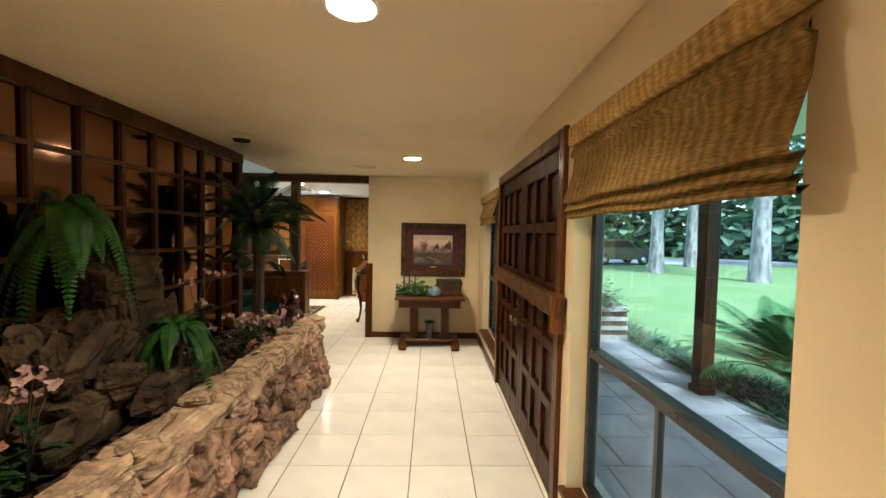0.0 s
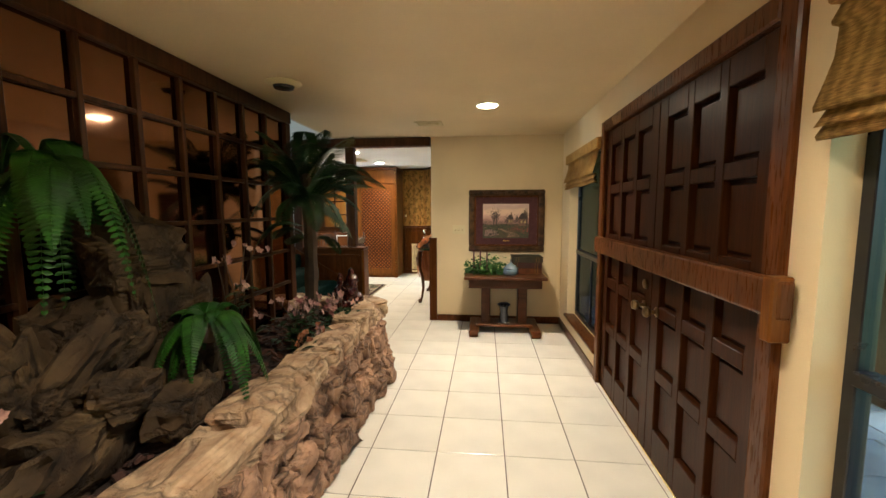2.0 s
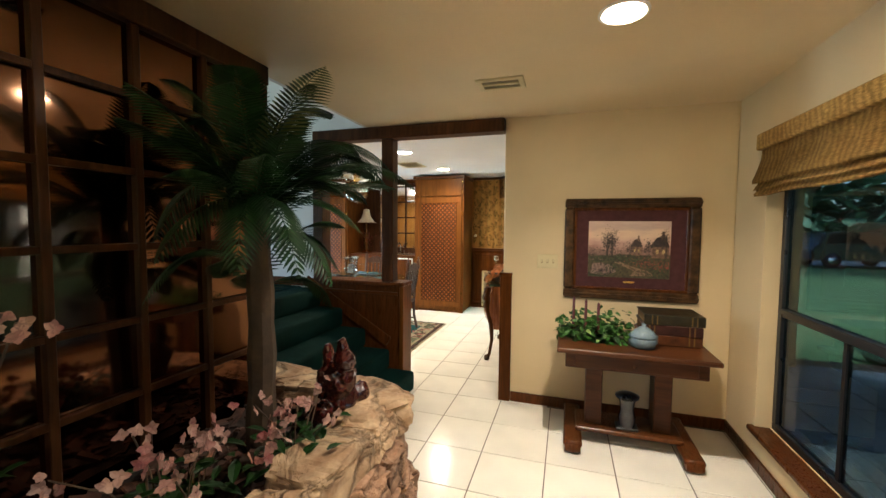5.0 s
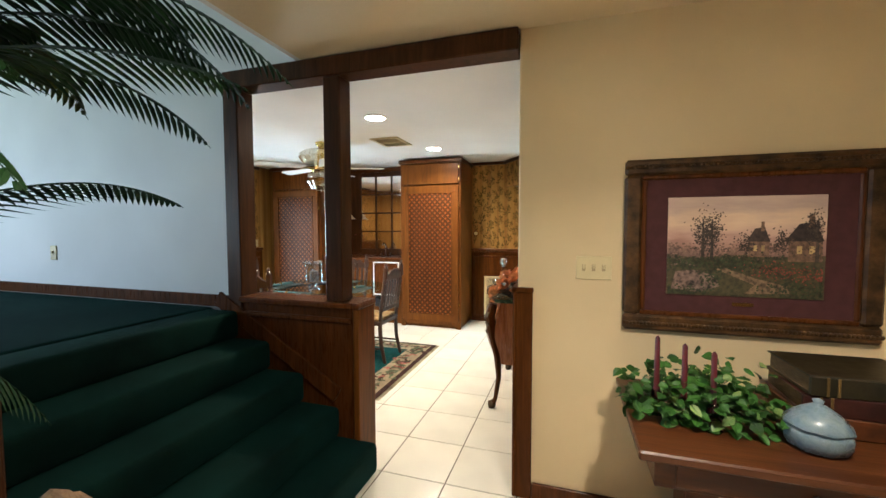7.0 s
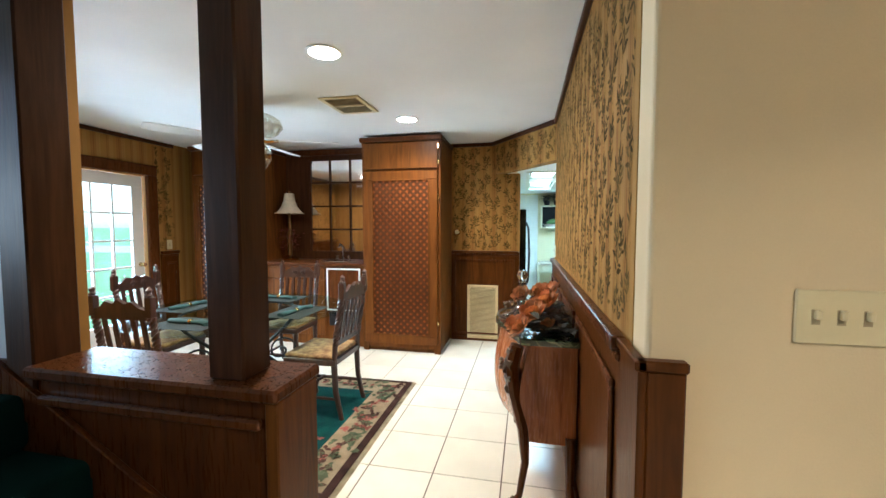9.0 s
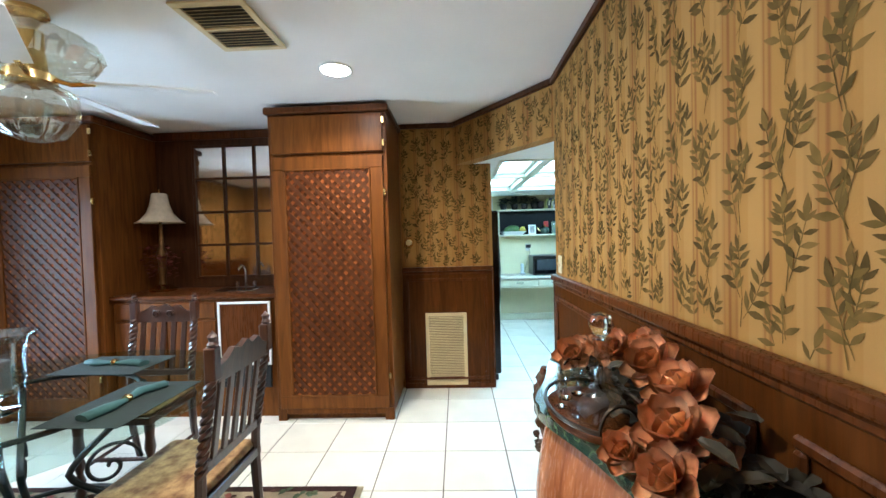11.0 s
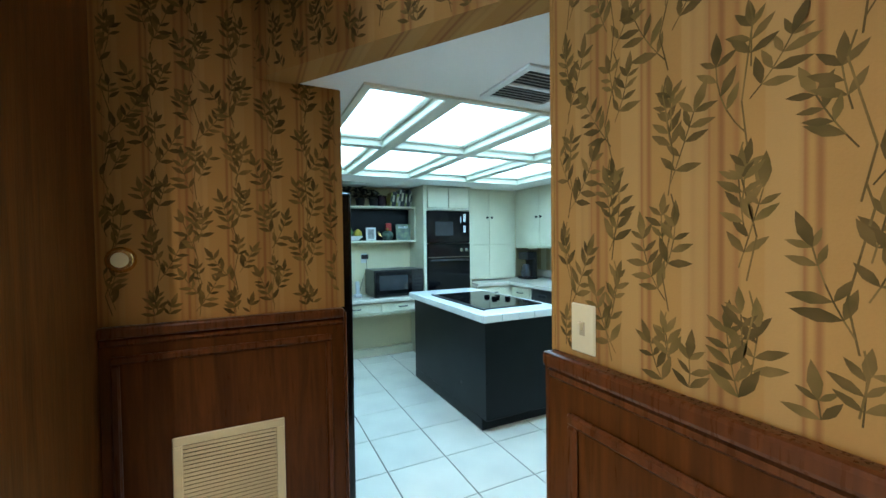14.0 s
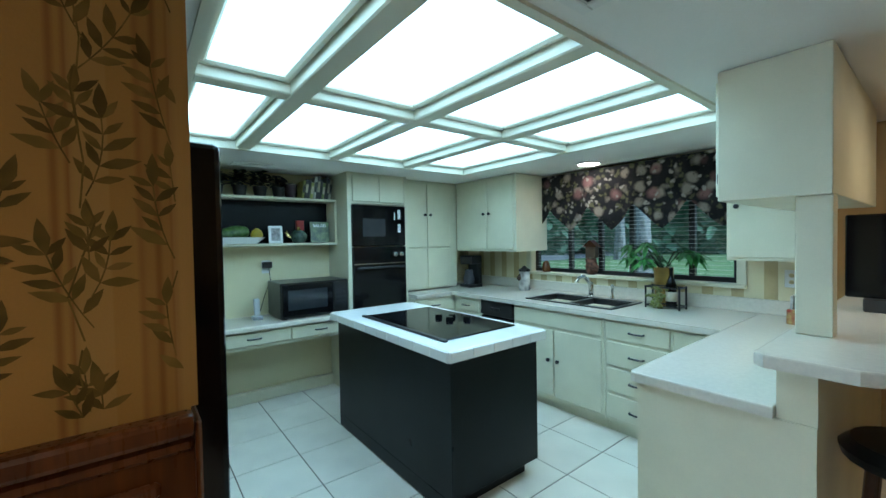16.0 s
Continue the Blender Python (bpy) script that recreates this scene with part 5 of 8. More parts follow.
def brick_pier():
    b = thing("brick_planter", "pale brick planter box beside the walk", "planter", at=(3.95, 7.3, -0.10))
    brick = material("pale_brick", (0.50, 0.46, 0.40), 0.85, vary=0.12, scale=8, bump=0.6, island=0.12)
    part("core", box(-0.28, 0.28, -0.48, 0.48, 0, 0.53), GROUT, b)
    me = None
    for row in range(7):
        for k in range(5):
            o = box(0, 0.19, -0.30, 0.30, 0, 0.065, 0.004)
            y = -0.5 + k * 0.2 + (0.1 if row % 2 else 0)
            part("brick", moved(box(-0.30, 0.30, 0, 0.19, 0, 0.068, 0.004), pose(0, min(y, 0.31), row * 0.077)), brick, b)
            o.free()
    lf = bmesh.new()
    r = random.Random(6)
    for i in range(500):
        a = r.uniform(0, 6.28)
        blade(lf, Vector((r.gauss(0, .14), r.gauss(0, .3), .5 + abs(r.gauss(0, .16)))), Vector((math.cos(a), math.sin(a), r.uniform(-.3, .8))), Vector((0, 0, 1)), .10, .05)
    part("shrub", lf, LILY, b, "green shrub in the planter")


brick_pier()


def tree(x, y, h, r0, seed, crown=1.0):
    t = thing("tree", "tall grey-barked tree on the lawn", "tree", "lawn trees", at=(x, y, -0.25))
    r = random.Random(seed)
    lean = r.uniform(-.4, .4)
    tr = tube([(lean * (z / h) ** 2, 0, z) for z in np.linspace(0, h, 9)], r0, 10, radii=[r0 * (1.25 if i == 0 else 1) * (1 - 0.075 * i) for i in range(9)])
    tips = []
    for i in range(9):
        z = h * r.uniform(.38, .95)
        a = r.uniform(0, 6.28)
        l = h * 0.22 * r.uniform(.6, 1.2)
        p = [Vector((lean * (z / h) ** 2, 0, z))]
        for k in range(4):
            p.append(p[-1] + Vector((math.cos(a) * l / 4, math.sin(a) * l / 4, l * .1 * r.uniform(.4, 1.6))))
        tube(p, 0.05, 6, tr, [r0 * .4, r0 * .3, r0 * .2, r0 * .13, r0 * .06])
        tips += p[2:]
    part("trunk", tr, TRUNK, t, smooth=True)
    lf = bmesh.new()
    for i in range(int(2600 * crown)):
        c = r.choice(tips) + Vector((r.gauss(0, h * .06), r.gauss(0, h * .06), r.gauss(0, h * .05)))
        a = r.uniform(0, 6.28)
        blade(lf, c, Vector((math.cos(a), math.sin(a), r.uniform(-1, .3))), Vector((r.uniform(-.5, .5), r.uniform(-.5, .5), 1)), r.uniform(.22, .46), r.uniform(.18, .32))
    part("crown", lf, LEAF_FAR, t)


tree(12.6, 20.4, 15, 0.32, 1)
tree(15.0, 16.8, 16, 0.36, 2)
tree(17.5, 25.0, 15, 0.33, 3)
tree(27.0, 24.0, 16, 0.36, 4)
tree(8.0, 26.0, 14, 0.3, 5)
tree(33.0, 18.0, 16, 0.36, 6)

wood_edge = bmesh.new()
rng = random.Random(77)
for i in range(30000):
    a = rng.uniform(-0.15, 1.75)
    d = rng.uniform(44, 60)
    z = rng.uniform(-0.2, 1) * rng.uniform(0, 1) * 17
    z = max(z, rng.uniform(0, 2.5))
    b = rng.uniform(0, 6.28)
    blade(wood_edge, Vector((d * math.cos(a), d * math.sin(a), z)), Vector((math.cos(b), math.sin(b), rng.uniform(-1, .4))), Vector((rng.uniform(-.6, .6), rng.uniform(-.6, .6), 1)), rng.uniform(.6, 1.5), rng.uniform(.5, 1.1))
put("far_woods", wood_edge, LEAF_FAR, None, "dense green woods beyond the road", category="trees", kind="stuff")


def parked_car(x, y, turn, paint, label):
    c = thing("parked_car", label, "car", at=(x, y, -0.2), turn=turn)
    prof = [(-2.2, .35), (-2.25, .8), (-2.0, 1.0), (-1.75, 1.55), (-1.3, 1.68), (0.3, 1.66), (1.0, 1.12), (2.0, 0.98), (2.25, .75), (2.2, .35)]
    b = prism(prof, -0.9, 0.9, m=pose(0, 0, 0, 90, 0, 0))
    bmesh.ops.bevel(b, geom=b.edges[:], offset=0.06, segments=2, affect="EDGES")
    part("body", b, paint, c, smooth=True)
    part("windows", prism([(-1.7, 1.12), (-1.5, 1.55), (0.2, 1.55), (0.75, 1.12)], -0.915, 0.915, m=pose(0, 0, 0, 90, 0, 0)), BLACK_GLOSS, c, "dark side windows")
    for wx in (-1.4, 1.4):
        for wy in (-0.82, 0.82):
            w = part("wheel", lathe([(0.0, -.1), (0.3, -.11), (0.35, -.08), (0.35, .08), (0.3, .11), (0, .1)], 20, pose(wx, wy, 0.35, 90, 0, 0)), BLACK, c, smooth=True)
            part("rim", lathe([(0.0, -.12), (0.2, -.12), (0.2, .12), (0, .12)], 16, pose(wx, wy, 0.35, 90, 0, 0)), CHROME, w)


parked_car(13.3, 26.3, 8, material("black_car_paint", (0.012, 0.012, 0.014), 0.2, vary=0.05, coat=1), "black sport utility car parked by the road")


def flags():
    """Cut flagstones of the porch walk, in staggered courses."""
    r = random.Random(12)
    for j in range(20):
        x, y0 = 1.875, 0.3 + 0.42 * j
        while x < 4.2:
            w = min(r.choice((0.42, 0.56, 0.7)), 4.245 - x)
            if w > 0.1:
                part("flagstone", box(x, x + w - 0.012, y0, y0 + 0.408, -0.112, -0.098 + r.uniform(-.002, .002), 0.003), FLAG, walk_slab)
            x += w


flags()


# ---- dining room: wall dressing ----
def wainscot_y(x, y0, y1, face, splits):
    """Panelled wainscot on a wall at x; face is the side it looks to."""
    w = tagged(thing("wainscot", "brown wooden wainscot with framed panels and chair rail", "wainscot"), kind="structure")
    d = face
    part("board", box(x, x + d * 0.018, y0, y1, 0, 1.09), WOOD_WAIN, w)
    part("chair_rail", box(x, x + d * 0.045, y0, y1, 1.085, 1.125, 0.01, seg=2), WOOD_TRIM, w)
    part("rail_bead", box(x, x + d * 0.03, y0, y1, 1.055, 1.083, 0.008), WOOD_TRIM, w)
    part("skirting", box(x, x + d * 0.03, y0, y1, 0, 0.09, 0.006), WOOD_TRIM, w)
    for a, b in zip(splits, splits[1:]):
        part("panel_moulding", ring_frame(a + 0.05, b - 0.05, 0.15, 0.99, min(x + d * 0.017, x + d * 0.034), max(x + d * 0.017, x + d * 0.034), 0.03, 0.007), WOOD_TRIM, w)


def wainscot_x(y, x0, x1, splits, end=0.0):
    w = tagged(thing("wainscot", "brown wooden wainscot with framed panels and chair rail", "wainscot"), kind="structure")
    part("board", box(x0, x1, y - 0.018, y - 0.001, 0, 1.09), WOOD_WAIN, w)
    part("chair_rail", box(x0, x1 + end, y - 0.045, y - 0.001, 1.085, 1.125, 0.01, seg=2), WOOD_TRIM, w)
    part("rail_bead", box(x0, x1 + end, y - 0.03, y - 0.001, 1.055, 1.083, 0.008), WOOD_TRIM, w)
    part("skirting", box(x0, x1, y - 0.03, y - 0.001, 0, 0.05, 0.006), WOOD_TRIM, w)
    for a, b in zip(splits, splits[1:]):
        part("panel_moulding", frame_x(a + 0.03, b - 0.03, 0.08, 1.02, y - 0.034, y - 0.017, 0.028, 0.007), WOOD_TRIM, w)


wainscot_y(-0.001, 6.56, 9.362, -1, [6.56, 7.49, 8.42, 9.34])
wainscot_x(KY, -1.187, -0.360, [-1.187, -0.38])
wainscot_y(-4.619, 9.40, 9.64, 1, [9.40, 9.64])
wainscot_y(-4.619, 6.61, 8.24, 1, [6.61, 7.4, 8.24])
structure("trim", box(-0.360, -0.350, KY - 0.04, 10.425, 0, 1.11, 0.004), WOOD_TRIM, "brown wooden end trim of the wainscot", "trim")
structure("trim", box(-0.024, 0.122, 9.361, 9.376, 0, 1.11, 0.004), WOOD_TRIM, "brown wooden end trim of the wainscot", "trim")
structure("trim", box(-0.362, -0.351, KY, 10.42, 1.125, KCEIL - 0.002), PAPER_Y, "wallpapered wall end", "trim")
structure("trim", box(-0.002, 0.122, 9.3605, 9.372, 1.112, KCEIL - 0.006), PAPER_X, "wallpapered wall end", "trim")
CROWN = [(-0.028, -0.001, 6.53, 9.35, 2.395, 2.438), (-1.168, -0.66, KY - 0.028, KY - 0.001, 2.395, 2.438), (-4.619, -4.592, 6.61, 9.62, 2.395, 2.438)]
for r in CROWN:
    structure("trim", box(*r, 0.006), WOOD_DARK, "dark wooden crown moulding", "trim")
dx, dy = -0.68, 0.94
structure("trim", moved(box(0, math.hypot(dx, dy), 0.0, 0.028, 2.395, 2.438, 0.006), pose(-0.002, 9.355, 0, 0, 0, math.degrees(math.atan2(dy, dx)))), WOOD_DARK, "dark wooden crown moulding", "trim")

LEAFPRINT = material("printed_leaf_olive", (0.155, 0.090, 0.021), 0.7, vary=0.5, scale=30, second=(0.082, 0.053, 0.011), island=0.4, spec=0.1)


def leaf_print(u0, u1, z0, z1, place, seed, period=0.2, shift=0.0):
    """Sprigs of printed leaves in columns; place(u, z) gives the point on the wall."""
    r = random.Random(seed)
    bm = bmesh.new()
    layer = [0]

    def leaf(u, z, a, l):
        pts = []
        layer[0] = (layer[0] + 1) % 23
        for f, w in ((0, 0), (.2, .10), (.45, .165), (.75, .10), (1, 0), (.75, -.10), (.45, -.165), (.2, -.10)):
            du, dz = f * l * math.cos(a) - w * l * math.sin(a), f * l * math.sin(a) + w * l * math.cos(a)
            uu, zz = u + du, z + dz
            if not (u0 < uu < u1 and z0 < zz < z1):
                return
            pts.append(place(uu, zz, 0.0006 + 0.00007 * layer[0]))
        bm.faces.new([bm.verts.new(p) for p in pts])

    def stem(points, w=0.0011):
        layer[0] = (layer[0] + 1) % 23
        for (ua, za), (ub, zb) in zip(points, points[1:]):
            if min(ua, ub) < u0 + .004 or max(ua, ub) > u1 - .004 or min(za, zb) < z0 or max(za, zb) > z1:
                continue
            n = math.hypot(ub - ua, zb - za)
            du, dz = -(zb - za) / n * w, (ub - ua) / n * w
            d = 0.0006 + 0.00007 * layer[0]
            bm.faces.new([bm.verts.new(place(*q, d)) for q in ((ua + du, za + dz), (ub + du, zb + dz), (ub - du, zb - dz), (ua - du, za - dz))])

    k = 0
    u = u0 + 0.03
    while u < u1 + 0.1:
        z = z0 - 0.2 + (0.12 if k % 2 else 0) + r.uniform(-.02, .02)
        side = 1 if k % 2 else -1
        while z < z1:
            if r.random() < .75:
                side = -side
            lean = side * r.uniform(.25, .85)
            for j, (tilt, size, steps) in enumerate(((lean, 0.95, 5), (-lean * r.uniform(.5, 1.1), 0.85, 4), (lean * r.uniform(-.5, .3), 0.75, 3))):
                a = math.pi / 2 + tilt
                cu, cz = u + r.uniform(-.012, .012), z + 0.05 * j
                path = [(cu, cz)]
                bend = -tilt * r.uniform(.02, .22)
                for i in range(steps):
                    a += bend
                    cu, cz = cu + 0.027 * size * math.cos(a), cz + 0.027 * size * math.sin(a)
                    path.append((cu, cz))
                    for s in (-1, 1):
                        if r.random() < .9:
                            leaf(cu, cz, a + s * r.uniform(.55, 1.15), r.uniform(.038, .060) * size * (1.1 - .08 * i))
                leaf(cu, cz, a + r.uniform(-.2, .2), 0.06 * size)
                stem(path)
            w = r.uniform(.006, .018)
            stem([(u, z - .02), (u - side * w, z + 0.05), (u, z + 0.11), (u + side * w, z + 0.17), (u + side * w * .4, z + 0.2)], 0.0013)
            z += r.uniform(.195, .235)
        u += period * 0.52
        k += 1
    return bm


def print_on(name, bm):
    put(name, bm, LEAFPRINT, None, "olive leaf sprigs printed on the wallpaper", category="wallpaper", kind="structure")


print_on("wallpaper_print", leaf_print(6.55, 9.35, 1.13, 2.39, lambda u, z, d: (-d, u, z), 1, 0.25))
print_on("wallpaper_print", leaf_print(-1.18, -0.368, 1.13, 2.39, lambda u, z, d: (u, KY - d, z), 2, 0.25))
L = math.hypot(dx, dy)
print_on("wallpaper_print", leaf_print(0.0, L, 2.065, 2.39, lambda u, z, d: (0.0 + dx * u / L - d, 9.36 + dy * u / L - d, z), 3, 0.25))
print_on("wallpaper_print", leaf_print(9.36, 9.62, 1.13, 2.39, lambda u, z, d: (-4.62 + d, u, z), 4, 0.25))
print_on("wallpaper_print", leaf_print(6.61, 8.2, 1.13, 2.39, lambda u, z, d: (-4.62 + d, u, z), 5, 0.25))


def return_grille():
    g = thing("return_air_grille", "cream louvred return air grille in the wainscot", "grille")
    x0, x1, z0, z1, y = -0.985, -0.605, 0.03, 0.70, KY - 0.019
    part("frame", frame_x(x0, x1, z0, z1, y - 0.012, y, 0.032, 0.003), IVORY, g)
    # dark sheet in place of the shade inside the return duct
    part("backing", box(x0 + 0.03, x1 - 0.03, y - 0.003, y - 0.001, z0 + 0.03, z1 - 0.03), STEM, g, "dark plate painted as the shade behind the louvres")
    n = 40
    for i in range(n):
        z = z0 + 0.04 + (z1 - z0 - 0.08) * i / (n - 1)
        part("louvre", moved(box(x0 + 0.031, x1 - 0.031, -0.0075, 0.0075, -0.001, 0.001), pose(0, y - 0.007, z, 32, 0, 0)), IVORY, g)


return_grille()


def wall_knob():
    k = thing("thermostat", "small round brass and cream wall thermostat", "thermostat", at=(-1.12, KY, 1.355))
    part("ring", lathe([(0.0, 0), (0.045, 0), (0.045, 0.012), (0.036, 0.022), (0.0, 0.024)], 20, pose(0, 0, 0, 90, 0, 0)), BRASS, k, smooth=True)
    part("dial", lathe([(0.0, 0.024), (0.026, 0.024), (0.024, 0.032), (0, 0.034)], 20, pose(0, 0, 0, 90, 0, 0)), IVORY, k, smooth=True)


wall_knob()
switch_plate("light_switch", (-0.001, 9.26, 1.195), 270, 1, "ivory dimmer switch plate on the leaf wallpaper")
switch_plate("light_switch", (-4.619, 9.53, 1.20), 90, 1, "ivory light switch plate beside the glazed door")


def french_door():
    d = tagged(thing("door_2", "white glazed garden door with brown wood casing", "door"), kind="structure")
    part("door_frame", boxes([(-4.64, -4.595, 8.22, 8.345, 0, 2.02), (-4.64, -4.595, 9.255, 9.38, 0, 2.02), (-4.64, -4.595, 8.22, 9.38, 2.02, 2.14)], 0.006), WOOD_TRIM, d, "brown wooden casing")
    part("leaf", ring_frame(8.35, 9.25, 0.01, 2.005, -4.72, -4.68, 0.13, 0.004), WHITE, d)
    part("kick_panel", box(-4.72, -4.68, 8.48, 9.12, 0.14, 0.35, 0.004), WHITE, d)
    g = part("pane", box(-4.702, -4.698, 8.47, 9.13, 0.34, 1.89), PANE, d)
    g.visible_shadow = False
    for k in range(1, 3):
        part("muntin", box(-4.715, -4.685, 8.47 + 0.22 * k - 0.01, 8.47 + 0.22 * k + 0.01, 0.35, 1.875), WHITE, d)
    for k in range(1, 5):
        part("muntin", box(-4.713, -4.687, 8.48, 9.12, 0.35 + 0.305 * k - 0.01, 0.35 + 0.305 * k + 0.01), WHITE, d)
    part("door_knob", lathe([(0.025, 0), (0.01, 0.01), (0.01, 0.03), (0.026, 0.045), (0.02, 0.065), (0, 0.07)], 14, pose(-4.68, 9.20, 0.98, 0, 90, 0)), BRASS, d, "brass knob", True)


french_door()


# ---- wet bar between the cabinets ----
def wet_bar():
    b = thing("wet_bar", "walnut wet bar with counter, sink and built-in ice maker", "bar cabinet")
    x0, x1 = -3.468, -2.102
    part("body", box(x0, x1, 9.74, KY - 0.003, 0.0, 0.955), WOOD_CAB, b)
    part("counter", box(x0, x1, 9.70, KY - 0.003, 0.957, 0.99, 0.006), WOOD_TRIM, b)
    for a, c in ((x0 + 0.03, -3.03), (-3.01, -2.62)):
        part("cabinet_door", box(a, c, 9.72, 9.741, 0.12, 0.78, 0.004), WOOD_CAB, b)
        part("drawer_front", box(a, c, 9.72, 9.741, 0.80, 0.93, 0.004), WOOD_CAB, b)
    for r in ((x0, -3.12, KY - 0.03, KY - 0.003, 0.99, 2.42), (-3.12, x1, KY - 0.03, KY - 0.003, 2.31, 2.42), (-3.12, x1, KY - 0.03, KY - 0.003, 0.99, 1.075)):
        part("back_panel", box(*r), WOOD_DARK, b)
    part("mirror", box(-3.12, x1, KY - 0.025, KY - 0.015, 1.075, 2.31), MIRROR_BAR, b, "clear mirror back")
    for k in range(5):
        x = -3.105 + 0.285 * k
        if x < x1:
            part("mullion", box(x - 0.012, x + 0.012, KY - 0.042, KY - 0.02, 1.075, 2.31, 0.003), WOOD_DARK, b)
    for z in (1.385, 1.69, 2.0, 1.085, 2.30):
        part("glazing_bar", box(-3.12, x1, KY - 0.04, KY - 0.02, z - 0.011, z + 0.011, 0.003), WOOD_DARK, b)
    part("top_trim", box(x0, x1, KY - 0.05, KY - 0.03, 2.36, 2.437, 0.005), WOOD_TRIM, b)
    ice = part("ice_maker", box(-2.585, -2.17, 9.712, 9.742, 0.43, 0.925, 0.004), WOOD_TRIM, b, "dark wood-faced ice maker door")
    part("white_trim", frame_x(-2.59, -2.165, 0.425, 0.93, 9.704, 9.722, 0.018, 0.003), WHITE, ice, "white door trim")
    part("vent_grille", box(-2.57, -2.18, 9.722, 9.742, 0.24, 0.41, 0.004), BLACK, ice, "black vent grille")
    part("sink_rim", box(-2.75, -2.42, 9.86, 10.12, 0.990, 0.998, 0.003), CHROME, b, "steel sink rim")
    f = bmesh.new()
    tube([(-2.60, 10.17, 0.99), (-2.60, 10.17, 1.13), (-2.60, 10.15, 1.18), (-2.60, 10.10, 1.20), (-2.60, 10.05, 1.16)], 0.011, 8, f)
    for x in (-2.68, -2.52):
        tube([(x, 10.17, 0.99), (x, 10.17, 1.05)], 0.016, 8, f)
    part("faucet", f, CHROME, b, "chrome bar faucet", True)


wet_bar()


def table_lamp():
    l = thing("table_lamp", "brass figure table lamp with cream bell shade", "lamp", at=(-3.29, 10.06, 0.99))
    part("base", lathe([(0.0, 0), (0.10, 0), (0.11, 0.02), (0.07, 0.04), (0.05, 0.06), (0.0, 0.06)], 20), BRASS, l, smooth=True)
    part("stem", lathe([(0.03, 0.06), (0.022, 0.12), (0.035, 0.18), (0.03, 0.26), (0.045, 0.32), (0.02, 0.40), (0.015, 0.52), (0.012, 0.66)], 14), material("aged_bronze", (0.16, 0.085, 0.03), 0.4, metal=0.8, vary=0.3), l, smooth=True)
    sh = lathe([(0.055, 0.86), (0.062, 0.84), (0.075, 0.76), (0.10, 0.69), (0.15, 0.625), (0.19, 0.60), (0.188, 0.60), (0.148, 0.628), (0.098, 0.692), (0.073, 0.762), (0.055, 0.855)], 10)
    part("shade", sh, material("cream_silk", (0.62, 0.53, 0.38), 0.8, vary=0.06, scale=20), l, "cream silk bell shade")
    part("finial", lathe([(0.0, 0.85), (0.012, 0.86), (0.008, 0.875), (0.012, 0.89), (0, 0.905)], 10), BRASS, l, smooth=True)
    lf = bmesh.new()
    r = random.Random(8)
    for i in range(120):
        a = r.uniform(0, 6.28)
        blade(lf, Vector((r.gauss(0, .07), r.gauss(0, .05), .12 + r.random() * .28)), Vector((math.cos(a), math.sin(a), r.uniform(-.3, .6))), Vector((0, 0, 1)), .05, .03)
    part("flower_trim", lf, material("dark_red_silk", (0.15, 0.02, 0.015), 0.7, vary=0.2, island=0.3), l, "dark red silk flowers")


table_lamp()


# ---- table and chairs ----
TC = (-2.55, 8.22)


def rug():
    g = thing("area_rug", "dark green floral rug with cream border and fringe", "rug")
    x0, x1, y0, y1 = -3.85, -1.27, 7.22, 8.82
    pile = lambda n, c, s=None: material(n, c, 0.98, vary=0.25, scale=9, bump=1.0, bump_scale=260, second=s, spec=0.1)
    part("border", box(x0, x1, y0, y1, 0.0, 0.010, 0.003), pile("rug_dark_edge", (0.045, 0.022, 0.018)), g, "dark brown edge")
    part("cream_band", box(x0 + 0.05, x1 - 0.05, y0 + 0.05, y1 - 0.05, 0.004, 0.0125, 0.002), pile("rug_cream", (0.33, 0.26, 0.17), (0.22, 0.17, 0.11)), g, "cream floral band")
    part("field", box(x0 + 0.27, x1 - 0.27, y0 + 0.27, y1 - 0.27, 0.006, 0.0145, 0.002), pile("rug_green", (0.006, 0.06, 0.055), (0.004, 0.035, 0.034)), g, "deep green field")
    r = random.Random(3)
    for name, colour, n in (("pink_flowers", (0.30, 0.10, 0.08), 90), ("sage_leaves", (0.10, 0.12, 0.07), 240), ("brown_scrolls", (0.08, 0.04, 0.03), 160)):
        b = bmesh.new()
        for i in range(n):
            side = r.choice("nsew" if r.random() < .9 else "c")
            if side in "ns":
                x, y = r.uniform(x0 + .08, x1 - .08), (y0 + .16 if side == "s" else y1 - .16) + r.gauss(0, .05)
            elif side in "ew":
                x, y = (x0 + .16 if side == "w" else x1 - .16) + r.gauss(0, .05), r.uniform(y0 + .08, y1 - .08)
            else:
                x, y = TC[0] + r.gauss(0, .4), TC[1] + r.gauss(0, .25)
            for k in range(3):
                a = r.uniform(0, 6.28)
                blade(b, Vector((x, y, 0.0155)), Vector((math.cos(a), math.sin(a), 0)), Vector((0, 0, 1)), r.uniform(.03, .055), .03, 0)
        part(name, b, pile("rug_" + name, colour), g)
    yarn = pile("rug_fringe", (0.42, 0.36, 0.24))
    for x, s in ((x0, -1), (x1, 1)):
        fr = bmesh.new()
        for i in range(160):
            y = y0 + (y1 - y0) * i / 159
            box(min(x, x + s * 0.035), max(x, x + s * 0.035), y - .0025, y + .0025, 0.001, 0.005, bm=fr)
        put("fringe", fr, yarn, g, "cream fringe", kind="stuff")


rug()


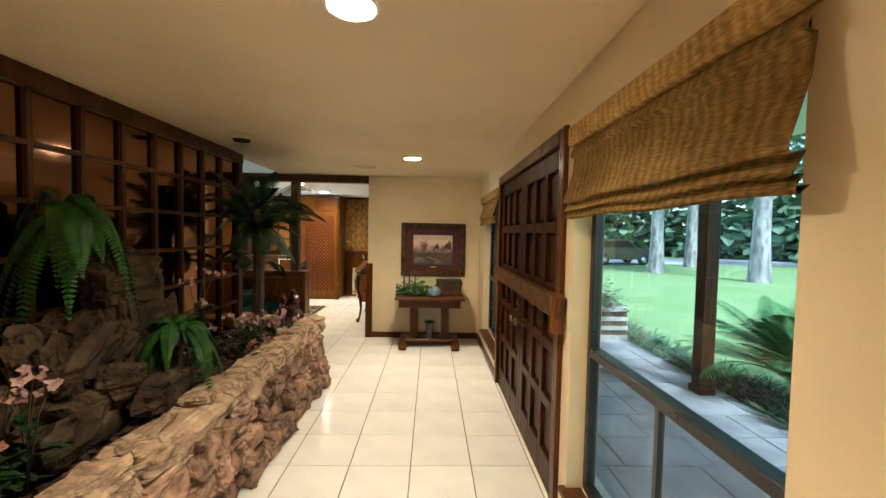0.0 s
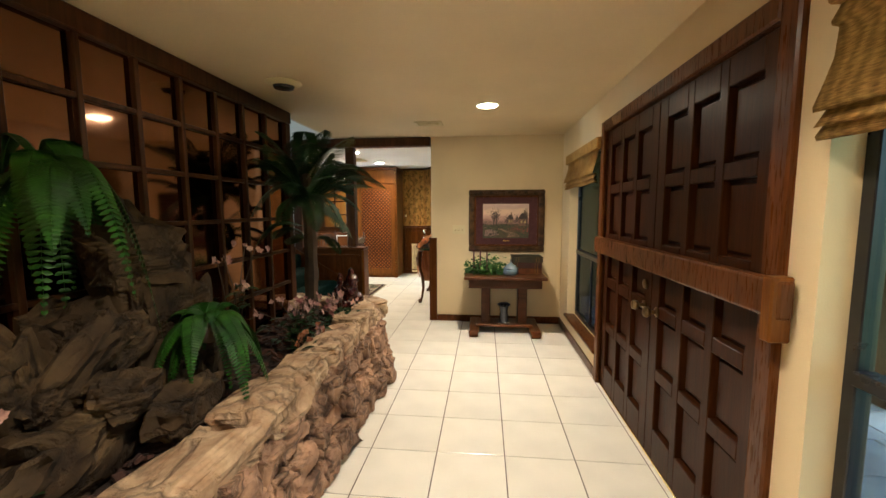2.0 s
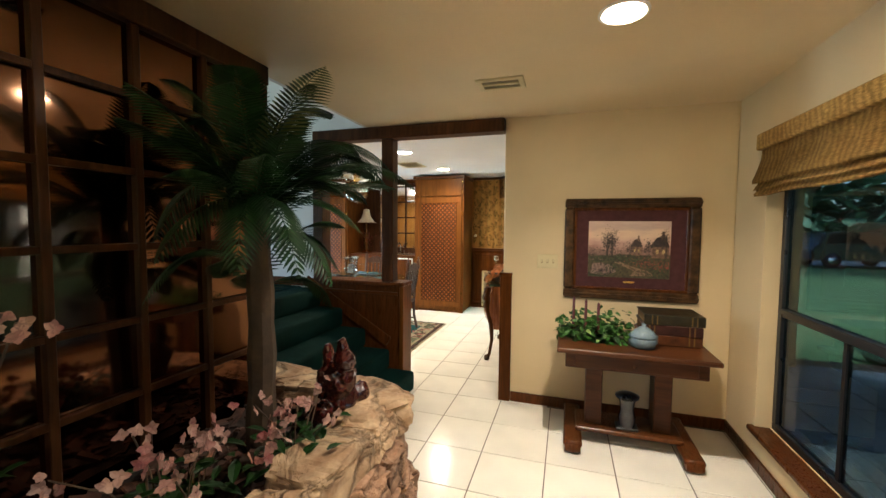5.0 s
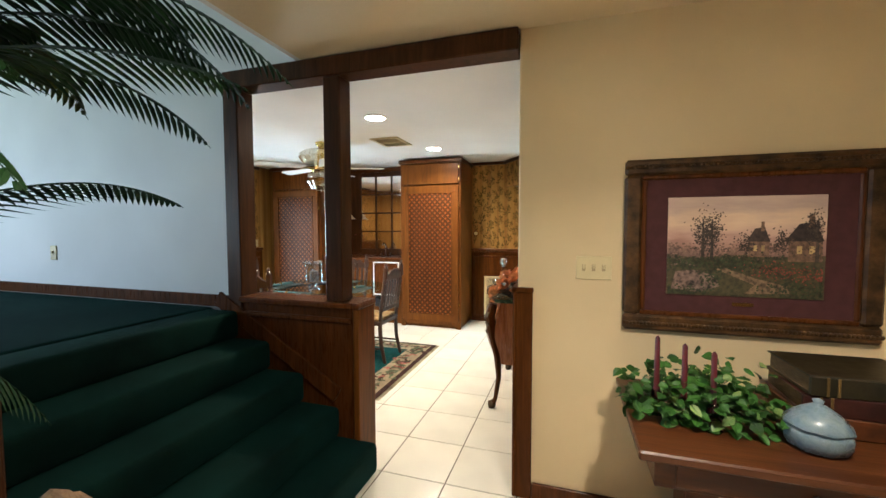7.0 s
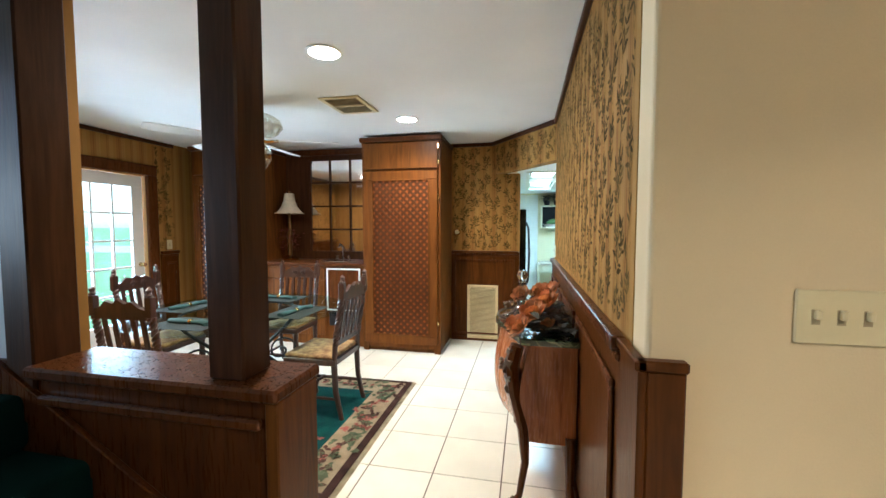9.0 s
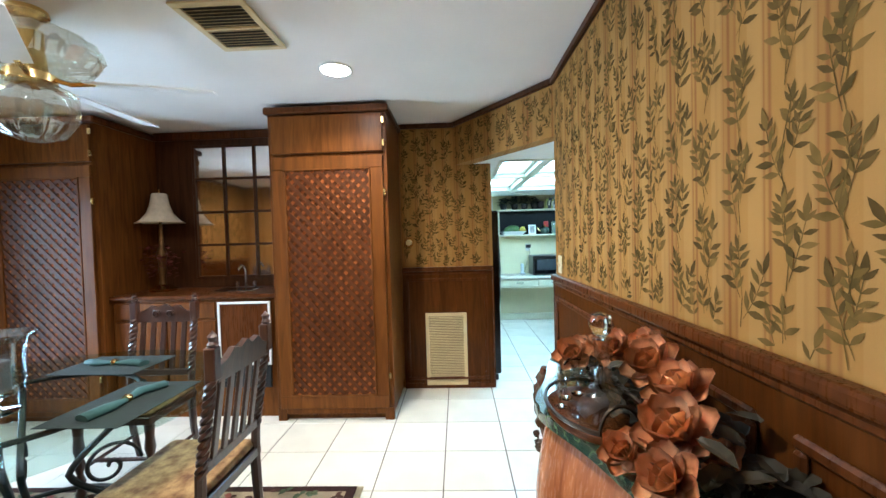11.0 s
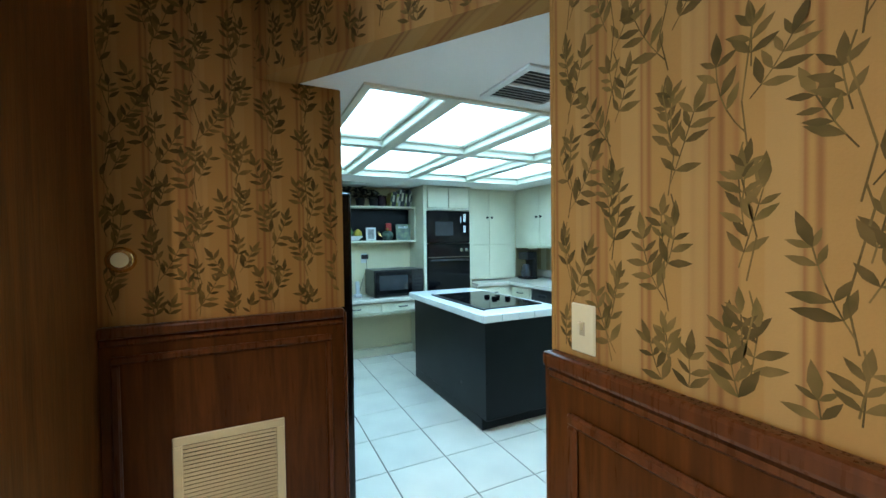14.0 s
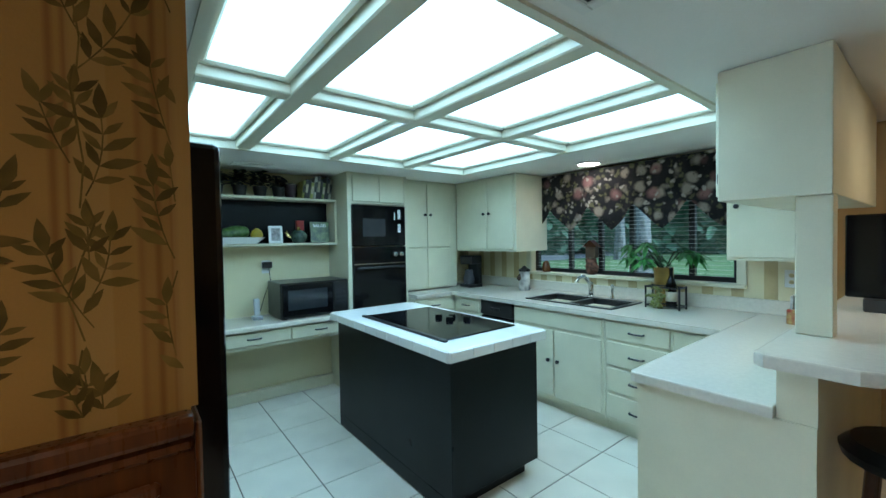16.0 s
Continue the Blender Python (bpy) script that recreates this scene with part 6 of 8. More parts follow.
def dining_table():
    t = thing("dining_table", "round glass dining table on a scrolled black iron base", "table", at=(*TC, 0))
    iron = material("black_wrought_iron", (0.015, 0.013, 0.012), 0.45, vary=0.2, bump=0.3)
    part("glass_top", lathe([(0.0, 0.735), (0.80, 0.735), (0.815, 0.741), (0.80, 0.747), (0.0, 0.747)], 64), TABLE_GLASS, t, "clear greenish glass top", True)
    for k in range(4):
        a = math.pi / 4 + k * math.pi / 2
        c, s = math.cos(a), math.sin(a)
        pts = []
        for i in range(25):
            f = i / 24
            r = 0.16 + 0.28 * abs(math.cos(f * math.pi)) ** 1.5
            pts.append((c * r, s * r, 0.02 + 0.71 * f))
        part("leg", tube(pts, 0.014, 8), iron, t, smooth=True)
        sc = []
        for i in range(30):
            f = i / 29
            q = 0.12 * (1 - f)
            sc.append((c * (0.30 + q * math.cos(f * 9)), s * (0.30 + q * math.cos(f * 9)), 0.36 + q * math.sin(f * 9)))
        part("scroll", tube(sc, 0.009, 6), iron, t, smooth=True)
    for z, r in ((0.16, 0.38), (0.725, 0.43)):
        ring = [(r * math.cos(2 * math.pi * i / 40), r * math.sin(2 * math.pi * i / 40), z) for i in range(41)]
        part("ring", tube(ring, 0.011, 6), iron, t, smooth=True)


TABLE_GLASS = glass("tabletop_glass", (0.80, 0.90, 0.87), thin=True)
dining_table()


def hurricane():
    h = thing("hurricane_vase", "clear glass hurricane with a grey pillar candle", "vase", at=(-2.50, 8.12, 0.748))
    part("base", lathe([(0.07, 0), (0.075, 0.006), (0.02, 0.02), (0.02, 0.05), (0.05, 0.07)], 24), GLASS, h, smooth=True)
    part("cup", lathe([(0.0, 0.07), (0.085, 0.075), (0.095, 0.10), (0.09, 0.20), (0.10, 0.28), (0.135, 0.31), (0.132, 0.312), (0.095, 0.284), (0.085, 0.20), (0.088, 0.10), (0.0, 0.085)], 24), THIN_GLASS, h, smooth=True)
    part("candle", lathe([(0.05, 0.087), (0.05, 0.20), (0.045, 0.205), (0.0, 0.20)], 20), material("grey_wax", (0.12, 0.13, 0.13), 0.5, vary=0.1), h, "dark grey pillar candle", True)


hurricane()


def place_setting(a, label):
    s = thing("placemat", label, "placemat", "table settings", at=(TC[0] + 0.50 * math.cos(a), TC[1] + 0.50 * math.sin(a), 0.7475), turn=math.degrees(a) + 90)
    part("mat", box(-0.23, 0.23, -0.16, 0.16, 0, 0.003, 0.001), material("dark_green_cloth", (0.010, 0.022, 0.020), 0.95, vary=0.2, bump=0.6, bump_scale=200), s)
    nap = bmesh.new()
    r = random.Random(4)
    tube([(-0.18, 0.02, 0.015), (-0.08, 0.0, 0.022), (0.0, 0.0, 0.016), (0.08, 0.01, 0.024), (0.17, -0.03, 0.014)], 0.03, 8, nap, [0.032, 0.03, 0.014, 0.028, 0.03])
    for v in nap.verts:
        v.co.z = 0.004 + v.co.z * 0.55
    part("napkin", nap, material("teal_napkin", (0.03, 0.085, 0.085), 0.9, vary=0.2, bump=0.5), s, "folded teal napkin")
    part("napkin_ring", lathe([(0.016, -0.012), (0.019, 0.0), (0.016, 0.012)], 12, pose(0, 0, 0.016, 0, 90, 0)), BRASS, s, "napkin ring", True)


for k in range(4):
    place_setting(k * math.pi / 2, "dark green placemat with a folded teal napkin")


def twist_bar(p0, p1, r, turns=6, n=40):
    b = bmesh.new()
    p0, p1 = Vector(p0), Vector(p1)
    for s in (0, math.pi):
        pts = []
        for i in range(n + 1):
            f = i / n
            a = f * turns * 2 * math.pi + s
            pts.append(p0.lerp(p1, f) + Vector((math.cos(a) * r * .55, math.sin(a) * r * .55, 0)))
        tube(pts, r * .72, 6, b)
    return b


def dining_chair():
    c = thing("dining_chair", "dark carved dining chair with barley-twist posts and tapestry seat", "chair", "chairs round the table")
    # built with its back at +y
    part("seat_frame", boxes([(-0.22, 0.22, -0.21, 0.21, 0.40, 0.445)], 0.006), WOOD_CHAIR, c)
    cloth = material("tapestry_seat", (0.38, 0.24, 0.10), 0.95, vary=0.3, scale=22, bump=0.8, bump_scale=150, second=(0.14, 0.065, 0.03))
    st = box(-0.215, 0.215, -0.205, 0.195, 0.44, 0.475, 0.02, seg=3)
    part("seat", st, cloth, c, "gold and brown tapestry seat", True)
    for x in (-0.195, 0.195):
        part("leg", tube([(x, 0.19, 0.42), (x, 0.20, 0.2), (x, 0.245, 0.0)], 0.02, 8, radii=[.024, .021, .018]), WOOD_CHAIR, c, smooth=True)
        prof = [(0.018, 0), (0.026, 0.02), (0.016, 0.05), (0.026, 0.09), (0.014, 0.13), (0.028, 0.18), (0.018, 0.22), (0.028, 0.27), (0.022, 0.33), (0.026, 0.40)]
        part("leg", lathe(prof, 10, pose(x, -0.185, 0)), WOOD_CHAIR, c, smooth=True)
        part("stile", tube([(x, 0.195, 0.42), (x, 0.20, 0.55)], 0.02, 8), WOOD_CHAIR, c, smooth=True)
        part("twist_post", twist_bar((x, 0.20, 0.54), (x, 0.255, 0.90), 0.019), WOOD_CHAIR, c, smooth=True)
        part("stile_block", moved(box(-0.022, 0.022, -0.02, 0.02, -0.06, 0.06, 0.004), pose(x, 0.262, 0.95)), WOOD_CHAIR, c)
        part("finial", lathe([(0.012, 0), (0.02, 0.012), (0.012, 0.024), (0.018, 0.04), (0.0, 0.062)], 10, pose(x, 0.266, 1.008)), WOOD_CHAIR, c, smooth=True)
        part("stretcher", tube([(x, -0.18, 0.15), (x, 0.21, 0.15)], 0.011, 8), WOOD_CHAIR, c, smooth=True)
    part("front_stretcher", twist_bar((-0.19, -0.10, 0.16), (0.19, -0.10, 0.16), 0.014), WOOD_CHAIR, c, smooth=True)
    part("lower_rail", moved(box(-0.18, 0.18, -0.012, 0.012, -0.02, 0.02, 0.004), pose(0, 0.205, 0.56)), WOOD_CHAIR, c)
    outline = [(-0.18, 0.0), (0.18, 0.0), (0.18, 0.06), (0.13, 0.075), (0.09, 0.11), (0.04, 0.095), (0.0, 0.12), (-0.04, 0.095), (-0.09, 0.11), (-0.13, 0.075), (-0.18, 0.06)]
    part("crest_rail", prism(outline, -0.012, 0.012, 0.004, pose(0, 0.258, 0.875, 82, 0, 0)), WOOD_CHAIR, c, "carved crest rail")
    for x in (-0.045, 0.045):
        sc = [(x + 0.028 * (1 - f) * math.cos(f * 10), 0.243, 0.93 + 0.028 * (1 - f) * math.sin(f * 10)) for f in np.linspace(0, 1, 18)]
        part("carved_scroll", tube(sc, 0.006, 5), WOOD_CHAIR, c, smooth=True)
    for k in range(5):
        x = (k - 2) * 0.066
        part("slat", moved(box(-0.016, 0.016, -0.007, 0.007, 0, 0.33, 0.003), pose(x, 0.207, 0.565, -8.6, 0, 0)), WOOD_CHAIR, c)
    return c


chair = dining_chair()
chair.matrix_world = pose(TC[0] + 0.73, TC[1] + 0.0, 0.012, 0, 0, -90)
for x, y, a in ((TC[0] - 0.05, TC[1] + 0.70, 3), (TC[0] - 0.74, TC[1] - 0.02, 92), (TC[0] - 0.02, TC[1] - 0.70, 182)):
    copy_thing(chair, pose(x, y, 0.012 if y < 8.7 else 0.012, 0, 0, a))


# ---- ceiling fan ----
def ceiling_fan():
    f = thing("ceiling_fan", "brass ceiling fan with white blades and fluted glass shades", "ceiling fan", at=(-2.53, 8.35, CEIL))
    part("canopy", lathe([(0.0, 0), (0.07, 0), (0.075, -0.02), (0.04, -0.05), (0.03, -0.08), (0, -0.08)][::-1], 20), BRASS, f, smooth=True)
    part("motor_glass", lathe([(0.05, -0.09), (0.17, -0.095), (0.235, -0.13), (0.25, -0.18), (0.21, -0.24), (0.09, -0.265), (0.05, -0.265)][::-1], 64, lobes=18, depth=0.05), FLUTED, f, "fluted clear glass bowl", True)
    part("hub", lathe([(0.0, -0.08), (0.05, -0.09), (0.05, -0.16), (0.06, -0.27), (0.09, -0.28), (0.09, -0.315), (0.05, -0.33), (0.0, -0.33)][::-1], 20), BRASS, f, smooth=True)
    part("light_bowl", lathe([(0.045, -0.32), (0.12, -0.335), (0.155, -0.38), (0.155, -0.46), (0.11, -0.54), (0.05, -0.57), (0.0, -0.57)][::-1], 48, lobes=12, depth=0.06), FLUTED, f, "fluted clear glass light bowl", True)
    for k in range(5):
        a = math.radians(20 + 72 * k)
        arm = tube([(0.07, 0, -0.295), (0.14, 0.01, -0.31), (0.23, 0.0, -0.302)], 0.011, 6)
        part("blade_arm", moved(arm, pose(0, 0, 0, 0, 0, math.degrees(a))), BRASS, f, smooth=True)
        out = [(0.20, -0.045), (0.68, -0.068), (0.72, -0.045), (0.72, 0.045), (0.68, 0.068), (0.20, 0.045)]
        part("blade", prism(out, -0.004, 0.004, 0.002, pose(0, 0, -0.302, 0, 0, math.degrees(a)) @ pose(0, 0, 0, 11, 0, 0)), WHITE, f, "white fan blade")


FLUTED = glass("fluted_glass", (0.86, 0.85, 0.76), thin=True, gloss=0.28)
ceiling_fan()


# ---- bombe chest ----
def bombe_chest():
    c = thing("bombe_chest", "carved bombe chest with green marble top and bronze mounts", "chest")
    y0, y1 = 7.36, 8.30
    top_half = [(0.0, 0.0), (0.0, 0.94)]
    cy, hw = (y0 + y1) / 2, (y1 - y0) / 2

    def front(f, grow=0.0):
        """How far the front stands out at f from one end to the other."""
        s = math.sin(math.pi * f)
        return 0.27 + 0.14 * s ** 1.2 + 0.02 * math.cos(4 * math.pi * f) * s + grow

    n = 28
    outline = [(-0.006, y0 - 0.02)] + [(-front(i / n, 0.02), y0 - 0.02 + (y1 - y0 + 0.04) * i / n) for i in range(n + 1)] + [(-0.006, y1 + 0.02)]
    part("marble_top", prism(outline[::-1], 0.852, 0.882, 0.008), MARBLE, c, "dark green veined marble top", True)
    b = bmesh.new()
    rows = []
    for j in range(13):
        z = 0.36 + 0.49 * j / 12
        belly = 0.045 * math.sin(math.pi * (j / 12) ** 0.8) - 0.01
        row = [b.verts.new((-0.026, y0 + 0.01, z))]
        for i in range(n + 1):
            f = i / n
            row.append(b.verts.new((-front(f, belly - 0.01), y0 + 0.01 + (y1 - y0 - 0.02) * f + (0.02 * belly / 0.045) * (2 * f - 1), z)))
        row.append(b.verts.new((-0.026, y1 - 0.01, z)))
        rows.append(row)
    for lo, hi in zip(rows, rows[1:]):
        for i in range(len(lo) - 1):
            b.faces.new((lo[i], hi[i], hi[i + 1], lo[i + 1])).smooth = True
    b.faces.new(rows[0])
    b.faces.new(rows[-1][::-1])
    part("body", b, WOOD_BURL, c, "reddish veneered body", True)
    bronze = material("bronze_mount", (0.10, 0.06, 0.03), 0.4, metal=0.7, vary=0.35, bump=0.8, bump_scale=60)
    for y, fr in ((y0 + 0.02, 0.0), (y1 - 0.02, 1.0)):
        x = -front(fr) - 0.005
        pts = [(x - 0.035, y, 0.84), (x - 0.06, y, 0.74), (x - 0.045, y, 0.6), (x - 0.0, y, 0.42), (x + 0.01, y, 0.25), (x - 0.015, y, 0.08), (x - 0.045, y, 0.015)]
        part("leg", tube(pts, 0.02, 8, radii=[.034, .04, .034, .03, .02, .016, .024]), WOOD_TRIM, c, smooth=True)
        mount = bmesh.new()
        for i, (zz, q) in enumerate(((0.80, .032), (0.74, .036), (0.68, .03), (0.62, .026), (0.56, .022), (0.50, .018), (0.03, .028))):
            xx = x - 0.045 - (0.025 if 0.6 < zz < 0.8 else 0.005 if zz > 0.1 else 0.0)
            join(mount, rough_blob(40 + i, q, q, q * 1.3, 2, 0.5, 3), pose(xx + (0.035 if zz < 0.6 and zz > 0.1 else 0), y, zz))
        part("bronze_mount", mount, bronze, c, "cast bronze corner mount", True)
        part("back_leg", tube([(-0.05, y, 0.40), (-0.045, y, 0.0)], 0.022, 8, radii=[.03, .018]), WOOD_TRIM, c, smooth=True)
    for f in (0.3, 0.7):
        h = bmesh.new()
        yy = y0 + (y1 - y0) * f
        for i in range(9):
            a = i / 8
            join(h, rough_blob(60 + i, .012, .02, .012, 2, 0.5, 3), pose(-front(f, 0.035), yy - 0.08 + 0.16 * a, 0.66 + 0.03 * math.sin(math.pi * 2 * a)))
        part("pull", h, bronze, c, "bronze floral pull", True)


def marble():
    m = material("green_marble", (0.035, 0.065, 0.040), 0.12, vary=0.3, scale=9, coat=0.6, second=(0.010, 0.018, 0.014))
    n, link = m.node_tree.nodes, m.node_tree.links.new
    p = n["Principled BSDF"]
    base = p.inputs["Base Color"].links[0].from_socket
    tc, ns, r, mx = n.new("ShaderNodeTexCoord"), n.new("ShaderNodeTexNoise"), n.new("ShaderNodeValToRGB"), n.new("ShaderNodeMix")
    ns.inputs["Scale"].default_value, ns.inputs["Detail"].default_value, ns.inputs["Distortion"].default_value = 11, 8, 1.5
    link(tc.outputs["Object"], ns.inputs[0])
    e = r.color_ramp.elements
    e[0].position, e[0].color, e[1].position, e[1].color = 0.48, (0, 0, 0, 1), 0.56, (0, 0, 0, 1)
    k = e.new(0.52)
    k.color = (0.7, 0.7, 0.7, 1)
    link(ns.outputs[0], r.inputs[0])
    mx.data_type = "RGBA"
    link(r.outputs[0], mx.inputs[0])
    link(base, mx.inputs[6])
    mx.inputs[7].default_value = (0.20, 0.27, 0.14, 1)
    link(mx.outputs[2], p.inputs["Base Color"])
    return m


MARBLE = marble()
WOOD_BURL = wood("red_burl_veneer", (0.22, 0.066, 0.020), (0.46, 0.17, 0.060), 0.25, 0.2, spec=0.3)
bombe_chest()


def decanter_tray():
    t = thing("serving_tray", "oval dark metal tray with wire handles", "tray", at=(-0.30, 7.77, 0.882))
    ring = [(0.13 * math.cos(2 * math.pi * i / 40), 0.19 * math.sin(2 * math.pi * i / 40), 0.03) for i in range(41)]
    metal = material("dark_bronze_wire", (0.05, 0.035, 0.022), 0.35, metal=0.8, vary=0.2)
    part("plate", moved(lathe([(0.0, 0.0), (1.0, 0.0), (1.02, 0.01), (0.0, 0.006)], 40), Matrix.Diagonal((0.125, 0.185, 0.6, 1))), WOOD_TRIM, t, "wooden tray base")
    part("rim", tube(ring, 0.006, 6), metal, t, smooth=True)
    for s in (-1, 1):
        part("handle", tube([(0.05 * math.cos(a), s * 0.185, 0.03 + 0.07 * math.sin(a)) for a in np.linspace(0, math.pi, 14)], 0.005, 6), metal, t, smooth=True)
    d = thing("decanter", "clear cut-glass ship decanter with a ball stopper", "decanter", at=(-0.29, 7.735, 0.890))
    part("bottle", lathe([(0.0, 0.0), (0.088, 0.002), (0.094, 0.015), (0.084, 0.04), (0.052, 0.072), (0.026, 0.105), (0.019, 0.15), (0.019, 0.205), (0.028, 0.214), (0.023, 0.22)], 24), THIN_GLASS, d, smooth=True)
    part("stopper", lathe([(0.012, 0.21), (0.012, 0.222), (0.024, 0.231), (0.033, 0.254), (0.024, 0.278), (0.0, 0.288)], 20), GLASS, d, smooth=True)
    for x, y in ((-0.355, 7.86), (-0.31, 7.89), (-0.27, 7.87), (-0.385, 7.80)):
        g = thing("cordial_glass", "small clear stemmed cordial glass", "glass", "cordial glasses", at=(x, y, 0.890))
        part("bowl", lathe([(0.0, 0.045), (0.016, 0.055), (0.022, 0.085), (0.021, 0.085), (0.014, 0.058), (0.0, 0.05)], 14), THIN_GLASS, g, smooth=True)
        part("stem", lathe([(0.02, 0.0), (0.02, 0.003), (0.004, 0.01), (0.004, 0.046)], 12), GLASS, g, smooth=True)


decanter_tray()


def magnolias():
    g = thing("magnolia_garland", "rust and peach silk magnolia garland on the chest", "flowers", at=(-0.12, 7.85, 0.885))
    r = random.Random(14)
    outer = material("rust_silk_petal", (0.86, 0.47, 0.22), 0.75, vary=0.2, scale=14, second=(0.56, 0.21, 0.075), island=0.25)
    lf = bmesh.new()
    for i in range(150):
        a = r.uniform(0, 6.28)
        q = Vector((r.gauss(-.02, .06), r.uniform(-.48, .36), abs(r.gauss(.02, .04))))
        q.x = max(-.13, min(.06, q.x))
        blade(lf, q, Vector((math.cos(a) * .7, math.sin(a), r.uniform(-.1, .4))), Vector((0, 0, 1)), r.uniform(.06, .10), .045, .2)
    part("leaves", lf, material("dark_brown_green_leaf", (0.035, 0.03, 0.018), 0.6, vary=0.3, island=0.4), g)
    for cx, cy, cz, s in ((-.17, .13, .09, .07), (-.05, .11, .11, .075), (-.02, -.11, .13, .085), (-.03, -.26, .11, .085), (-.10, -.37, .07, .09), (-.20, -.34, .02, .055), (-.16, -.46, .03, .07), (.02, .02, .15, .06), (-.03, -.40, .03, .05), (-.06, .30, .06, .06)):
        b = bmesh.new()
        tilt = Vector((-.6 + r.uniform(-.2, .2), r.uniform(-.6, 0), .7)).normalized()
        u = tilt.orthogonal().normalized()
        w = tilt.cross(u)
        c = Vector((cx, cy, cz))
        for ringi, (cnt, op, ln) in enumerate(((6, 1.1, 1.0), (5, .6, .8), (4, .25, .5))):
            for k in range(cnt):
                a = 2 * math.pi * k / cnt + ringi * .5
                d = (u * math.cos(a) + w * math.sin(a)) * op + tilt * (1.25 - op)
                d.normalize()
                side = d.cross(tilt).normalized()
                grid = []
                for i in range(5):
                    f = i / 4
                    wid = s * .48 * math.sin(math.pi * (0.12 + .80 * f))
                    p = c + d * (s * ln * f) + tilt * (s * .35 * f * f)
                    grid.append([b.verts.new(p + side * wid * e + tilt * (abs(e) * wid * .5)) for e in (-1, -.5, 0, .5, 1)])
                for lo, hi in zip(grid, grid[1:]):
                    for i in range(4):
                        b.faces.new((lo[i], lo[i + 1], hi[i + 1], hi[i])).smooth = True
        bmesh.ops.solidify(b, geom=b.faces[:], thickness=0.0025)
        part("magnolia_bloom", b, outer, g, "rust silk magnolia bloom with pale edges")


magnolias()


# ---- kitchen: luminous ceiling ----
def luminous_ceiling():
    c = thing("luminous_ceiling", "recessed luminous ceiling with white beams and lit panels", "ceiling light")
    xs, ys = [WX0, 0.16, 0.80, 1.47, WX1], [WY0, 11.26, WY1]
    part("curb", boxes([(WX0 - 0.03, WX0 + 0.006, WY0 - 0.03, WY1 + 0.03, KCEIL - 0.012, 2.30), (WX1 - 0.006, WX1 + 0.03, WY0 - 0.03, WY1 + 0.03, KCEIL - 0.012, 2.30), (WX0 + 0.006, WX1 - 0.006, WY0 - 0.03, WY0 + 0.006, KCEIL - 0.012, 2.30), (WX0 + 0.006, WX1 - 0.006, WY1 - 0.006, WY1 + 0.03, KCEIL - 0.012, 2.30)]), PAINT_BEAM, c)
    for x in xs[1:-1]:
        part("beam", box(x - 0.045, x + 0.045, WY0 + 0.008, WY1 - 0.008, KCEIL - 0.006, 2.20, 0.006), PAINT_BEAM, c)
    for y in ys[1:-1]:
        part("beam", box(WX0 + 0.008, WX1 - 0.008, y - 0.045, y + 0.045, KCEIL - 0.003, 2.198, 0.006), PAINT_BEAM, c)
    for a, b in zip(xs, xs[1:]):
        for d, e in zip(ys, ys[1:]):
            x0, x1, y0, y1 = a + (0.010 if a == WX0 else 0.047), b - (0.010 if b == WX1 else 0.047), d + (0.010 if d == WY0 else 0.047), e - (0.010 if e == WY1 else 0.047)
            part("moulding", boxes([(x0, x1, y0, y0 + 0.035, 2.10, 2.135), (x0, x1, y1 - 0.035, y1, 2.10, 2.135), (x0, x0 + 0.035, y0 + 0.035, y1 - 0.035, 2.10, 2.135), (x1 - 0.035, x1, y0 + 0.035, y1 - 0.035, 2.10, 2.135)], 0.01), PAINT_BEAM, c)
            part("lit_panel", box(x0, x1, y0, y1, 2.15, 2.158), LIGHT_PANEL, c, "glowing white diffuser panel")
    part("lid", box(WX0 - 0.03, WX1 + 0.03, WY0 - 0.03, WY1 + 0.03, 2.30, 2.33), PAINT_BEAM, c)


PAINT_BEAM = material("white_beam_enamel", (0.70, 0.675, 0.54), 0.4, vary=0.03, scale=2)
luminous_ceiling()
ceiling_vent(0.41, 9.93, 0.36, 0.36, KCEIL, 45 - 45, WHITE, "white metal kitchen ceiling vent")
ceiling_vent(0.33, 12.95, 0.30, 0.16, KCEIL, 0, WHITE, "small white metal ceiling vent")
can_light(2.70, 11.40, KCEIL, LAMP_LENS_COOL)
# unseen fitting for the added breakfast lamp; its recessed form is assumed
can_light(*UNSEEN_BREAKFAST_CAN, KCEIL, LAMP_LENS)

COUNTER = material("speckled_cream_laminate", (0.67, 0.63, 0.53), 0.22, vary=0.03, scale=60, bump=0.03, bump_scale=90)
BLACK_PULL = BLACK


def pull(parent, x, y, z, axis):
    """A black bar pull on a drawer front looking along axis."""
    if axis == "x":
        b = tube([(x, y - 0.05, z), (x - 0.022, y - 0.045, z), (x - 0.026, y, z), (x - 0.022, y + 0.045, z), (x, y + 0.05, z)], 0.007, 6)
    else:
        b = tube([(x - 0.05, y, z), (x - 0.045, y - 0.022, z), (x, y - 0.026, z), (x + 0.045, y - 0.022, z), (x + 0.05, y, z)], 0.007, 6)
    part("pull", b, BLACK, parent, "black bar pull", True)


def knob(parent, x, y, z, axis):
    m = pose(x, y, z, 0, -90, 0) if axis == "x" else pose(x, y, z, 90, 0, 0)
    part("knob", lathe([(0.007, 0), (0.007, 0.012), (0.016, 0.018), (0.014, 0.028), (0.0, 0.03)], 12, m), BLACK, parent, "black round knob", True)


